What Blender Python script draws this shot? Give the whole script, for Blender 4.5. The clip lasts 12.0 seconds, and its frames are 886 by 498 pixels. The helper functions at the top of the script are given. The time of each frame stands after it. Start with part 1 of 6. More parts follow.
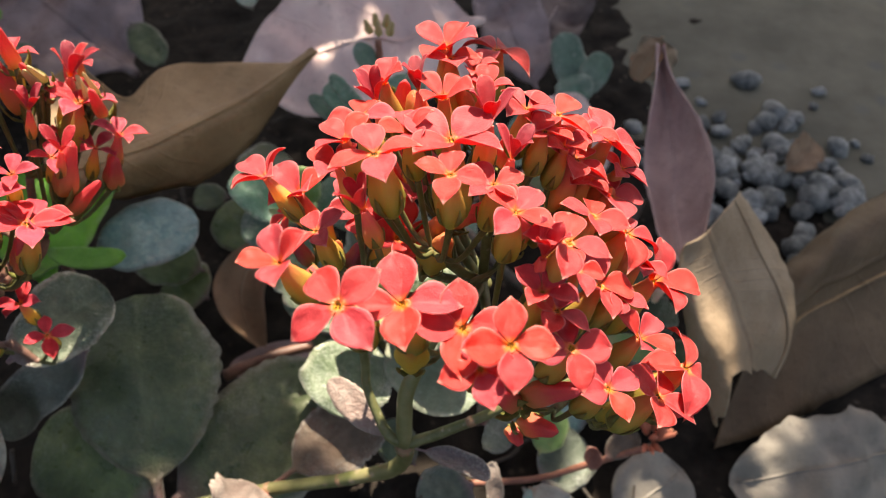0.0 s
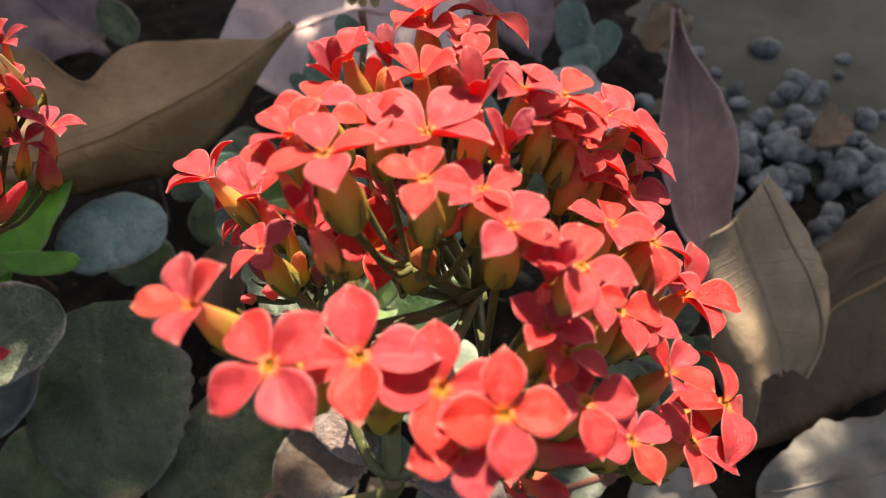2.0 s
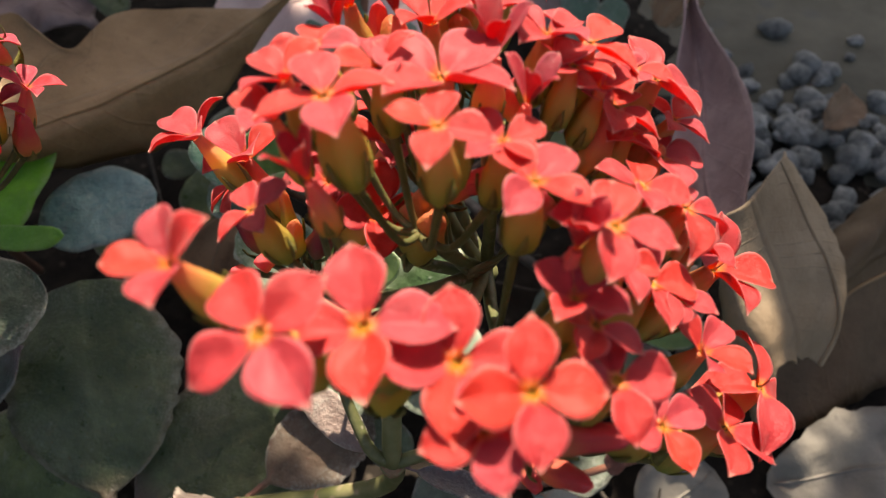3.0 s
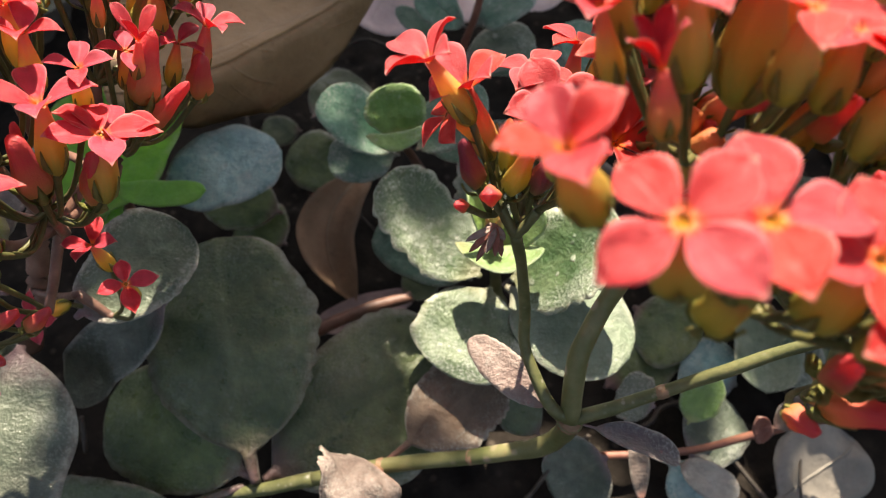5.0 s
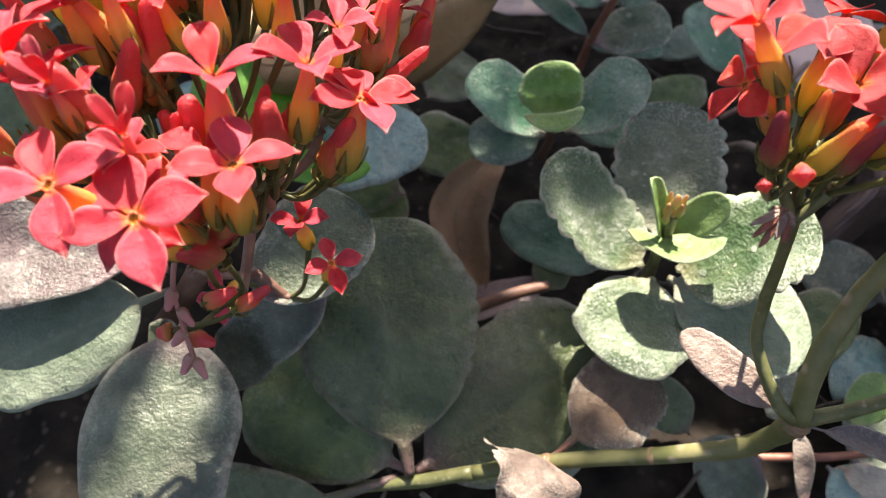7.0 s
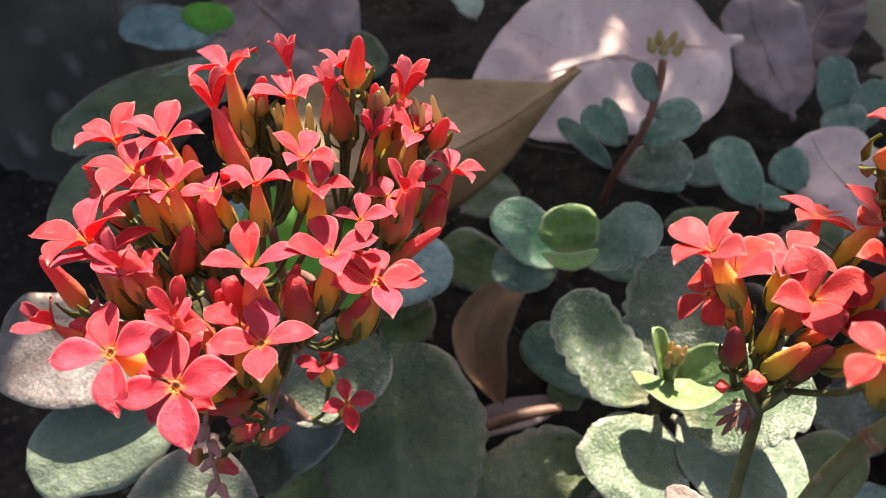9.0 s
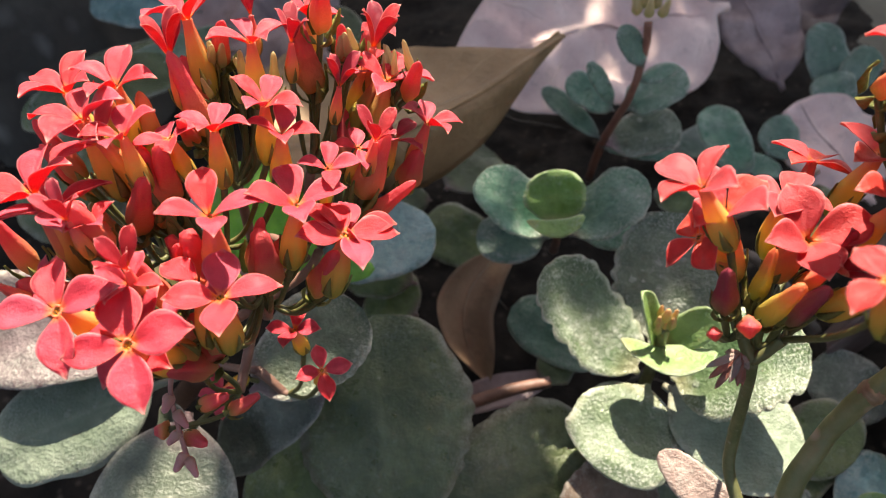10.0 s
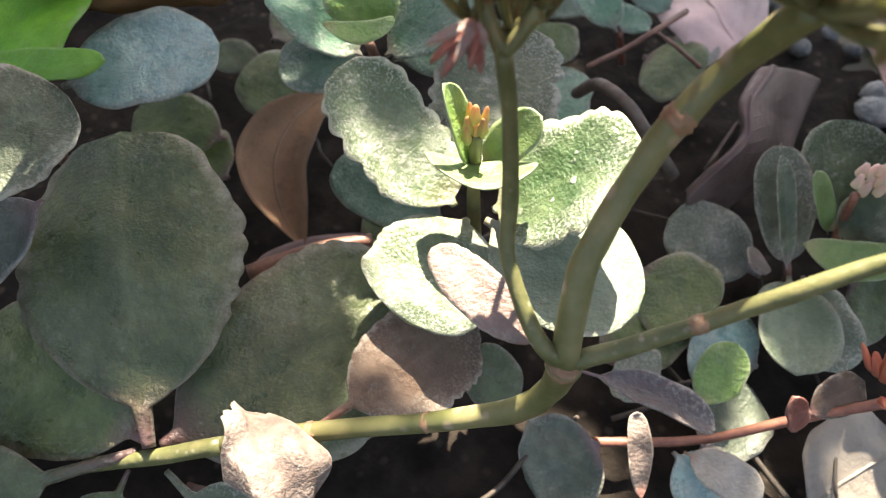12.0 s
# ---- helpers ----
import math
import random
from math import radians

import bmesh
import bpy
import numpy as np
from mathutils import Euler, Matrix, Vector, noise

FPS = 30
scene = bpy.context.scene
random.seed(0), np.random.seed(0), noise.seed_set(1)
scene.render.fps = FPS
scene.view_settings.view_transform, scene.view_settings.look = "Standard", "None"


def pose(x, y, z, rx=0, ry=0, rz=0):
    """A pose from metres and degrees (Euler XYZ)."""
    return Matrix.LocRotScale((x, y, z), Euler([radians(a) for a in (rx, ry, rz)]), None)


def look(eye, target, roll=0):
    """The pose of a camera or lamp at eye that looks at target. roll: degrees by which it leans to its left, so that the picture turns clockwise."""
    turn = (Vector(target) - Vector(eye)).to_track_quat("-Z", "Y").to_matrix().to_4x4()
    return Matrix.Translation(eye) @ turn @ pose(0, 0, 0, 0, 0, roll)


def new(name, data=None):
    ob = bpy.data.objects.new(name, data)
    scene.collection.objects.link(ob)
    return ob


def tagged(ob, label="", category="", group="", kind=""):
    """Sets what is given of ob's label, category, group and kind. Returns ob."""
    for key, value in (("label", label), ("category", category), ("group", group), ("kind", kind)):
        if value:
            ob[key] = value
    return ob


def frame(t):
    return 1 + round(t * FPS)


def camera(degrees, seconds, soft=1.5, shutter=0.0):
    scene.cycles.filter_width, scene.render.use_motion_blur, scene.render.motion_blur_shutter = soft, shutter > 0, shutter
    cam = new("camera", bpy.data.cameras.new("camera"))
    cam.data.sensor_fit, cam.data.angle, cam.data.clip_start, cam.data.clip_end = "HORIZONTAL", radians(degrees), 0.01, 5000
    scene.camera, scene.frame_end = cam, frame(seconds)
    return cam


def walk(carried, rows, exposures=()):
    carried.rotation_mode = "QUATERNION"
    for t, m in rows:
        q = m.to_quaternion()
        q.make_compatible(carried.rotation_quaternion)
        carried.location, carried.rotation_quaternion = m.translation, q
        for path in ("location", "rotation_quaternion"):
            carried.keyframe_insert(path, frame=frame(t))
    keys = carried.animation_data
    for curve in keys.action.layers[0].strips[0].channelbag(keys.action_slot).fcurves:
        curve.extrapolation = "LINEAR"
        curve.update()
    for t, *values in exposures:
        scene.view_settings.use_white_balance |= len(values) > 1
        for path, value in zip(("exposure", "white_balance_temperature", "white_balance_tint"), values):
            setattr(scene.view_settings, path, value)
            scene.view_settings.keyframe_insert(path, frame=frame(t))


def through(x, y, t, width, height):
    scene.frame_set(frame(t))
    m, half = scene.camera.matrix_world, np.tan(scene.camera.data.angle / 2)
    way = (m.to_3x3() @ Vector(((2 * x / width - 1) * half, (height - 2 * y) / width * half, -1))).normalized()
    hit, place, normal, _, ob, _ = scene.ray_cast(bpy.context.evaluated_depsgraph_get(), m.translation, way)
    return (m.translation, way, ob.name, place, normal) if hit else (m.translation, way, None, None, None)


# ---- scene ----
cam = camera(65.0, 12.0, soft=1.0)
PATH = [
    (0, (0.0070, 0.0021, 0.2403), (0.0011, 0.1310, 0.0875), 0.43),
    (0.5, (0.0089, 0.0077, 0.2375), (-0.0001, 0.1325, 0.0815), -1.79),
    (1, (0.0045, 0.0153, 0.2408), (-0.0067, 0.1447, 0.0887), -2.91),
    (1.5, (0.0075, 0.0171, 0.2331), (-0.0020, 0.1424, 0.0775), -2.20),
    (2, (0.0097, 0.0215, 0.2260), (0.0023, 0.1451, 0.0689), -1.26),
    (2.5, (0.0109, 0.0255, 0.2180), (0.0054, 0.1476, 0.0597), -0.52),
    (3, (0.0076, 0.0246, 0.2170), (0.0015, 0.1459, 0.0581), -0.35),
    (3.5, (-0.0012, 0.0243, 0.2169), (-0.0100, 0.1445, 0.0573), -1.65),
    (3.7, (-0.0037, 0.0250, 0.2145), (-0.0109, 0.1435, 0.0536), -0.90),
    (5.3, (-0.0287, 0.0184, 0.2041), (-0.0446, 0.1358, 0.0429), -3.73),
    (5.5, (-0.0338, 0.0175, 0.1999), (-0.0482, 0.1344, 0.0383), -2.83),
    (6, (-0.0391, 0.0208, 0.1977), (-0.0535, 0.1378, 0.0361), -2.93),
    (6.5, (-0.0539, 0.0197, 0.1975), (-0.0707, 0.1355, 0.0353), -3.20),
    (7, (-0.0590, 0.0210, 0.2019), (-0.0788, 0.1360, 0.0394), -4.27),
    (7.5, (-0.0525, 0.0232, 0.2085), (-0.0775, 0.1407, 0.0486), -6.13),
    (7.7, (-0.0512, 0.0240, 0.2112), (-0.0798, 0.1421, 0.0523), -7.49),
    (9.3, (-0.0518, 0.0277, 0.2244), (-0.0875, 0.1559, 0.0752), -4.97),
    (9.5, (-0.0524, 0.0307, 0.2179), (-0.0915, 0.1579, 0.0686), -6.49),
    (10, (-0.0493, 0.0258, 0.2139), (-0.0814, 0.1526, 0.0627), -5.34),
    (10.5, (-0.0433, 0.0043, 0.2024), (-0.0698, 0.1326, 0.0513), -2.60),
    (11, (-0.0374, 0.0012, 0.1851), (-0.0604, 0.1250, 0.0298), -1.58),
    (11.5, (-0.0281, 0.0149, 0.1701), (-0.0442, 0.1368, 0.0124), 0.57),
    (12, (-0.0188, 0.0272, 0.1647), (-0.0293, 0.1484, 0.0060), 1.41),
]
EXPOSURE = [(0.0, 1.04, 7900.0), (2.0, 0.78, 7900.0), (3.7, 0.6, 7900.0), (5.5, 1.2, 7600.0), (6.0, 1.36, 7400.0), (6.5, 1.36, 7300.0), (7.5, 1.24, 7350.0), (9.5, 1.16, 7450.0), (10.5, 1.18, 7600.0), (11.0, 1.55, 7500.0), (12.0, 1.98, 7800.0)]
walk(cam, [(t, look(eye, target, roll)) for t, eye, target, roll in PATH], [(t, e, k, 10.0) for t, e, k in EXPOSURE])
cam.data.dof.use_dof = True
cam.data.dof.focus_distance = 0.118
cam.data.dof.aperture_fstop = 26.0

# ---- world and sun ----
SUN = Vector((0.03, 0.52, 0.86)).normalized()
world = bpy.data.worlds.new("sky")
scene.world = world
world.use_nodes = True
wn = world.node_tree.nodes
sky = wn.new("ShaderNodeTexSky")
sky.sky_type = "NISHITA"
sky.sun_disc = False
sky.air_density = 0.9
sky.dust_density = 2.5
sky.ozone_density = 0.6
sky.sun_elevation = math.asin(SUN.z)
sky.sun_rotation = math.atan2(SUN.x, SUN.y)
wn["Background"].inputs["Strength"].default_value = 0.115
world.node_tree.links.new(sky.outputs[0], wn["Background"].inputs["Color"])
lamp = bpy.data.lights.new("sun", "SUN")
lamp.energy, lamp.angle, lamp.color = 8.2, radians(0.53), (1.0, 0.96, 0.9)
sun = new("sun", lamp)
sun.matrix_world = look((SUN * 3)[:], (0, 0, 0))

# ---- materials ----


class Mat:
    """A node material with short ways to add nodes."""

    def __init__(self, name, rough=0.5, spec=0.5):
        self.m = bpy.data.materials.new(name)
        self.m.use_nodes = True
        self.t = self.m.node_tree
        self.b = self.t.nodes["Principled BSDF"]
        self.b.inputs["Roughness"].default_value = rough
        self.b.inputs["Specular IOR Level"].default_value = spec

    def add(self, kind, **ins):
        n = self.t.nodes.new("ShaderNode" + kind)
        for k, val in ins.items():
            self.put(n.inputs[k.replace("_", " ")], val)
        return n

    def put(self, socket, val):
        if isinstance(val, bpy.types.NodeSocket):
            self.t.links.new(val, socket)
        else:
            socket.default_value = val

    def coords(self, which="Object"):
        return self.t.nodes.new("ShaderNodeTexCoord").outputs[which]

    def noise(self, scale, detail=4.0, rough=0.55, vec=None):
        n = self.add("TexNoise", Scale=scale, Detail=detail, Roughness=rough)
        self.t.links.new(vec if vec else self.coords(), n.inputs["Vector"])
        return n.outputs["Fac"]

    def math(self, op, a, b=0.0, clamp=False):
        n = self.t.nodes.new("ShaderNodeMath")
        n.operation, n.use_clamp = op, clamp
        self.put(n.inputs[0], a)
        self.put(n.inputs[1], b)
        return n.outputs[0]

    def range(self, val, a, b, c=0.0, d=1.0):
        n = self.t.nodes.new("ShaderNodeMapRange")
        for k, x in enumerate((val, a, b, c, d)):
            self.put(n.inputs[k], x)
        return n.outputs[0]

    def mix(self, fac, a, b):
        n = self.t.nodes.new("ShaderNodeMix")
        n.data_type = "RGBA"
        self.put(n.inputs[0], fac)
        for k, c in ((6, a), (7, b)):
            self.put(n.inputs[k], (*c, 1.0) if isinstance(c, tuple) and len(c) == 3 else c)
        return n.outputs[2]

    def bump(self, height, strength, distance):
        n = self.add("Bump", Strength=strength, Distance=distance, Height=height)
        self.put(self.b.inputs["Normal"], n.outputs[0])
        return n.outputs[0]

    def glow_through(self, color, amount, normal=None):
        """Light that passes through thin tissue."""
        tr = self.t.nodes.new("ShaderNodeBsdfTranslucent")
        self.put(tr.inputs["Color"], (*color, 1.0) if isinstance(color, tuple) else color)
        if normal:
            self.put(tr.inputs["Normal"], normal)
        ms = self.t.nodes.new("ShaderNodeMixShader")
        ms.inputs[0].default_value = amount
        self.t.links.new(self.b.outputs[0], ms.inputs[1])
        self.t.links.new(tr.outputs[0], ms.inputs[2])
        self.t.links.new(ms.outputs[0], self.t.nodes["Material Output"].inputs["Surface"])


def uv_of(m):
    s = m.t.nodes.new("ShaderNodeSeparateXYZ")
    m.t.links.new(m.coords("UV"), s.inputs[0])
    return s.outputs[0], s.outputs[1]


def leaf_material(name, dark, light, edge, stalk, specks=0.5, through=0.12, rough=0.42, shine=0.5):
    """Fleshy leaf: blotched colour, pale mineral specks, tinted margin, pinkish stalk."""
    m = Mat(name, rough, shine)
    u, v = uv_of(m)
    rnd = m.t.nodes.new("ShaderNodeObjectInfo").outputs["Random"]
    obj = m.coords()
    blot = m.range(m.noise(70, 5, 0.6, obj), 0.35, 0.68)
    col = m.mix(blot, dark, light)
    stain = m.range(m.noise(24, 5, 0.62, obj), 0.48, 0.7, 0.0, 0.55)
    col = m.mix(stain, col, tuple(0.35 * a + 0.5 * e for a, e in zip(dark, edge)))
    fine = m.range(m.noise(260, 4, 0.7, obj), 0.4, 0.62, 0.0, 0.45)
    col = m.mix(fine, col, tuple(c * 0.55 for c in dark))
    side = m.math("ABSOLUTE", m.math("SUBTRACT", v, 0.5))
    rim = m.range(side, 0.42, 0.5)
    col = m.mix(m.math("MULTIPLY", rim, 0.55), col, edge)
    mid = m.range(side, 0.035, 0.0, 0.0, 0.28)
    col = m.mix(mid, col, light)
    col = m.mix(m.range(m.math("ADD", u, m.math("MULTIPLY", m.noise(200, 2, 0.5, obj), 0.1)), 0.26, 0.1), col, stalk)
    dust = m.range(m.noise(38, 6, 0.7, obj), 0.5, 0.78, 0.0, 0.4 * specks)
    col = m.mix(dust, col, (0.34, 0.35, 0.31))
    outer = m.math("MAXIMUM", m.range(side, 0.16, 0.46), m.range(u, 0.55, 0.95))
    cells = m.add("TexVoronoi", Scale=1100.0, Randomness=1.0)
    m.t.links.new(obj, cells.inputs["Vector"])
    dots = m.math("MULTIPLY", m.range(cells.outputs["Distance"], 0.32, 0.18), m.range(m.noise(55, 3, 0.6, obj), 0.5, 0.66))
    crust = m.math("MULTIPLY", m.range(m.noise(420, 6, 0.75, obj), 0.52, 0.66), m.range(m.noise(75, 4, 0.6, obj), 0.48, 0.64))
    grain = m.math("MULTIPLY", m.range(m.noise(1500, 3, 0.7, obj), 0.5, 0.62), m.range(m.math("ADD", m.math("MULTIPLY", outer, 0.3), m.noise(40, 5, 0.65, obj)), 0.55, 0.85))
    col = m.mix(m.math("MULTIPLY", grain, min(0.8, 0.5 * specks)), col, (0.50, 0.52, 0.46))
    spot = m.add("TexVoronoi", Scale=190.0, Randomness=1.0)
    m.t.links.new(obj, spot.inputs["Vector"])
    ring = m.math("MULTIPLY", m.range(m.math("ABSOLUTE", m.math("SUBTRACT", spot.outputs["Distance"], 0.36)), 0.10, 0.0), m.range(m.noise(60, 2, 0.5, obj), 0.56, 0.7))
    col = m.mix(m.math("MULTIPLY", ring, 0.16 * specks), col, (0.46, 0.48, 0.42))
    blob = m.add("TexVoronoi", Scale=300.0, Randomness=1.0)
    m.t.links.new(m.add("VectorMath").outputs[0], blob.inputs["Vector"])
    warp = blob.inputs["Vector"].links[0].from_node
    m.t.links.new(obj, warp.inputs[0])
    soft = m.add("TexNoise", Scale=420.0, Detail=2.0)
    m.t.links.new(obj, soft.inputs["Vector"])
    shift = m.add("VectorMath")
    shift.operation = "SCALE"
    shift.inputs["Scale"].default_value = 0.0022
    m.t.links.new(soft.outputs["Color"], shift.inputs[0])
    m.t.links.new(shift.outputs[0], warp.inputs[1])
    pick = m.t.nodes.new("ShaderNodeSeparateColor")
    m.t.links.new(blob.outputs["Color"], pick.inputs[0])
    size = m.range(pick.outputs[0], 0.45, 1.0, 0.0, 0.34)
    drop = m.math("MULTIPLY", m.range(m.math("SUBTRACT", size, blob.outputs["Distance"]), 0.0, 0.1), m.range(m.noise(45, 3, 0.6, obj), 0.42, 0.6))
    col = m.mix(m.math("MULTIPLY", drop, min(0.6, 0.36 * specks)), col, (0.52, 0.54, 0.48))
    col = m.mix(m.math("MULTIPLY", crust, 0.75 * specks), col, (0.42, 0.43, 0.38))
    worn = m.math("MULTIPLY", m.range(m.math("ADD", side, m.math("MULTIPLY", m.noise(110, 3, 0.6, obj), 0.08)), 0.475, 0.52), m.range(m.noise(340, 4, 0.7, obj), 0.42, 0.56))
    col = m.mix(m.math("MULTIPLY", worn, 0.2 + 0.35 * min(1.0, specks)), col, (0.46, 0.46, 0.38))
    col = m.mix(m.math("MULTIPLY", dots, 0.15 * specks), col, (0.5, 0.52, 0.46))
    hue = m.add("HueSaturation", Hue=0.5, Saturation=m.range(rnd, 0, 1, 0.85, 1.1), Value=m.range(rnd, 0, 1, 0.8, 1.2), Color=col)
    m.put(m.b.inputs["Base Color"], hue.outputs[0])
    m.put(m.b.inputs["Roughness"], m.range(m.noise(150, 3, 0.6, obj), 0.3, 0.7, rough - 0.08, rough + 0.16))
    h = m.math("ADD", m.noise(1300, 3, 0.6, obj), m.math("MULTIPLY", m.noise(75, 1, 0.5, obj), 4.0))
    h = m.math("ADD", h, m.math("MULTIPLY", m.math("ADD", grain, m.math("MULTIPLY", drop, 2.5)), 0.3 * specks))
    h = m.math("ADD", h, m.math("MULTIPLY", m.noise(330, 2, 0.5, obj), 1.6))
    m.bump(h, 0.5, 0.001)
    m.glow_through(light, through)
    return m.m


def dead_material(name, dark, light, vein, rough=0.6, through=0.05, ribs=15.0):
    """Dry leaf: midrib and side veins, stains and spots."""
    m = Mat(name, rough, 0.35)
    u, v = uv_of(m)
    obj = m.coords()
    side = m.math("ABSOLUTE", m.math("SUBTRACT", v, 0.5))
    wob = m.math("MULTIPLY", m.noise(60, 3, 0.5, obj), 0.05)
    lat = m.math("FRACT", m.math("MULTIPLY", m.math("SUBTRACT", m.math("ADD", u, wob), m.math("MULTIPLY", side, 0.45)), ribs))
    lat = m.math("ABSOLUTE", m.math("SUBTRACT", lat, 0.5))
    lat = m.math("MULTIPLY", m.range(lat, 0.07, 0.0), m.range(m.noise(45, 3, 0.6, obj), 0.42, 0.62))
    ribline = m.math("MAXIMUM", m.math("MULTIPLY", lat, 0.7), m.range(side, 0.022, 0.006))
    col = m.mix(m.range(m.noise(30, 6, 0.65, obj), 0.34, 0.66), dark, light)
    col = m.mix(m.range(m.noise(170, 5, 0.7, obj), 0.55, 0.75, 0, 0.5), col, tuple(c * 0.45 for c in dark))
    col = m.mix(m.math("MULTIPLY", ribline, 0.26), col, vein)
    m.put(m.b.inputs["Base Color"], col)
    net = m.add("TexVoronoi", Scale=480.0)
    net.feature = "DISTANCE_TO_EDGE"
    m.t.links.new(obj, net.inputs["Vector"])
    h = m.math("ADD", m.math("MULTIPLY", ribline, 1.0), m.math("ADD", m.noise(300, 5, 0.65, obj), m.range(net.outputs["Distance"], 0.0, 0.1, 0.0, 0.06)))
    m.bump(h, 0.6, 0.0008)
    m.glow_through(light, through)
    return m.m


LEAF_DARK = leaf_material("leaf_dark", (0.042, 0.076, 0.016), (0.148, 0.184, 0.060), (0.20, 0.15, 0.105), (0.13, 0.066, 0.06), 0.32, 0.1, 0.32, 0.6)
LEAF_MID = leaf_material("leaf_mid", (0.038, 0.074, 0.030), (0.130, 0.170, 0.092), (0.32, 0.34, 0.23), (0.16, 0.16, 0.09), 1.2, 0.12, 0.34, 0.6)
# Chalky pale green, with sun sheen put into the colour as well.
LEAF_CHALK_SHEEN = leaf_material("leaf_chalk_sheen", (0.12, 0.17, 0.10), (0.24, 0.29, 0.20), (0.34, 0.36, 0.26), (0.2, 0.18, 0.12), 0.6, 0.12, 0.5, 0.5)
LEAF_BLUE = leaf_material("leaf_blue", (0.115, 0.25, 0.235), (0.29, 0.48, 0.46), (0.16, 0.20, 0.18), (0.12, 0.10, 0.09), 1.0, 0.1, 0.26, 1.0)
LEAF_TEAL = leaf_material("leaf_teal", (0.055, 0.15, 0.088), (0.165, 0.31, 0.20), (0.16, 0.22, 0.15), (0.10, 0.09, 0.07), 1.1, 0.12, 0.32, 0.65)
LEAF_GREY = leaf_material("leaf_grey", (0.058, 0.086, 0.05), (0.165, 0.195, 0.135), (0.22, 0.18, 0.14), (0.19, 0.12, 0.13), 0.9, 0.06, 0.40, 0.5)
LEAF_SLATE = leaf_material("leaf_slate", (0.040, 0.052, 0.034), (0.115, 0.132, 0.094), (0.22, 0.18, 0.16), (0.16, 0.10, 0.10), 0.4, 0.06, 0.36, 0.55)
LEAF_PURPLE = leaf_material("leaf_purple", (0.075, 0.054, 0.052), (0.165, 0.130, 0.128), (0.13, 0.08, 0.085), (0.20, 0.11, 0.12), 0.5, 0.06)
LEAF_GREEN = leaf_material("leaf_green", (0.115, 0.36, 0.029), (0.23, 0.56, 0.055), (0.2, 0.42, 0.05), (0.12, 0.2, 0.05), 0.25, 0.42, 0.36)
LEAF_LIME = leaf_material("leaf_lime", (0.125, 0.235, 0.055), (0.235, 0.345, 0.115), (0.32, 0.40, 0.18), (0.28, 0.28, 0.12), 0.5, 0.2, 0.4)
LEAF_BROWN = leaf_material("leaf_brown", (0.095, 0.058, 0.036), (0.19, 0.125, 0.085), (0.16, 0.09, 0.075), (0.40, 0.17, 0.12), 0.6, 0.06, 0.5)
LEAF_PINK = leaf_material("leaf_pink", (0.22, 0.14, 0.115), (0.34, 0.23, 0.19), (0.30, 0.14, 0.11), (0.34, 0.15, 0.1), 0.6, 0.12, 0.5)
LEAF_DRY = leaf_material("leaf_dry", (0.095, 0.070, 0.060), (0.23, 0.185, 0.16), (0.22, 0.14, 0.12), (0.36, 0.16, 0.12), 0.45, 0.1, 0.6)
LEAF_PALE = leaf_material("leaf_pale", (0.3, 0.28, 0.24), (0.46, 0.44, 0.4), (0.3, 0.22, 0.18), (0.3, 0.18, 0.12), 0.6, 0.1, 0.55)
LEAF_YELLOW = leaf_material("leaf_yellow", (0.22, 0.20, 0.05), (0.36, 0.32, 0.09), (0.2, 0.13, 0.12), (0.24, 0.15, 0.12), 0.4, 0.25, 0.45)
LEAF_RED = leaf_material("leaf_red", (0.22, 0.07, 0.05), (0.34, 0.12, 0.08), (0.2, 0.06, 0.05), (0.3, 0.1, 0.07), 0.2, 0.2, 0.45)
DEAD_TAN = dead_material("dead_tan", (0.21, 0.145, 0.09), (0.36, 0.27, 0.185), (0.17, 0.11, 0.07))
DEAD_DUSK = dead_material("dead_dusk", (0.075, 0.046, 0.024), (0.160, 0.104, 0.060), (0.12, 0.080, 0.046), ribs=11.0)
DEAD_ROSY = dead_material("dead_rosy", (0.19, 0.115, 0.07), (0.35, 0.225, 0.14), (0.24, 0.15, 0.09), ribs=0.0)
DEAD_BROWN = dead_material("dead_brown", (0.205, 0.120, 0.056), (0.39, 0.245, 0.130), (0.30, 0.20, 0.12), ribs=11.0)
DEAD_PINK = dead_material("dead_pink", (0.655, 0.437, 0.404), (0.807, 0.622, 0.568), (0.6, 0.46, 0.34), ribs=9.0)
DEAD_PURPLE = dead_material("dead_purple", (0.180, 0.124, 0.120), (0.434, 0.316, 0.307), (0.15, 0.1, 0.1), 0.45)
DEAD_MAUVE = dead_material("dead_mauve", (0.30, 0.185, 0.18), (0.56, 0.39, 0.375), (0.24, 0.15, 0.145), 0.4, 0.15)
DEAD_UMBER = dead_material("dead_umber", (0.075, 0.05, 0.046), (0.20, 0.14, 0.13), (0.11, 0.075, 0.07), 0.45)
DEAD_PALE = dead_material("dead_pale", (0.17, 0.15, 0.125), (0.30, 0.265, 0.225), (0.2, 0.17, 0.14), ribs=0.0)


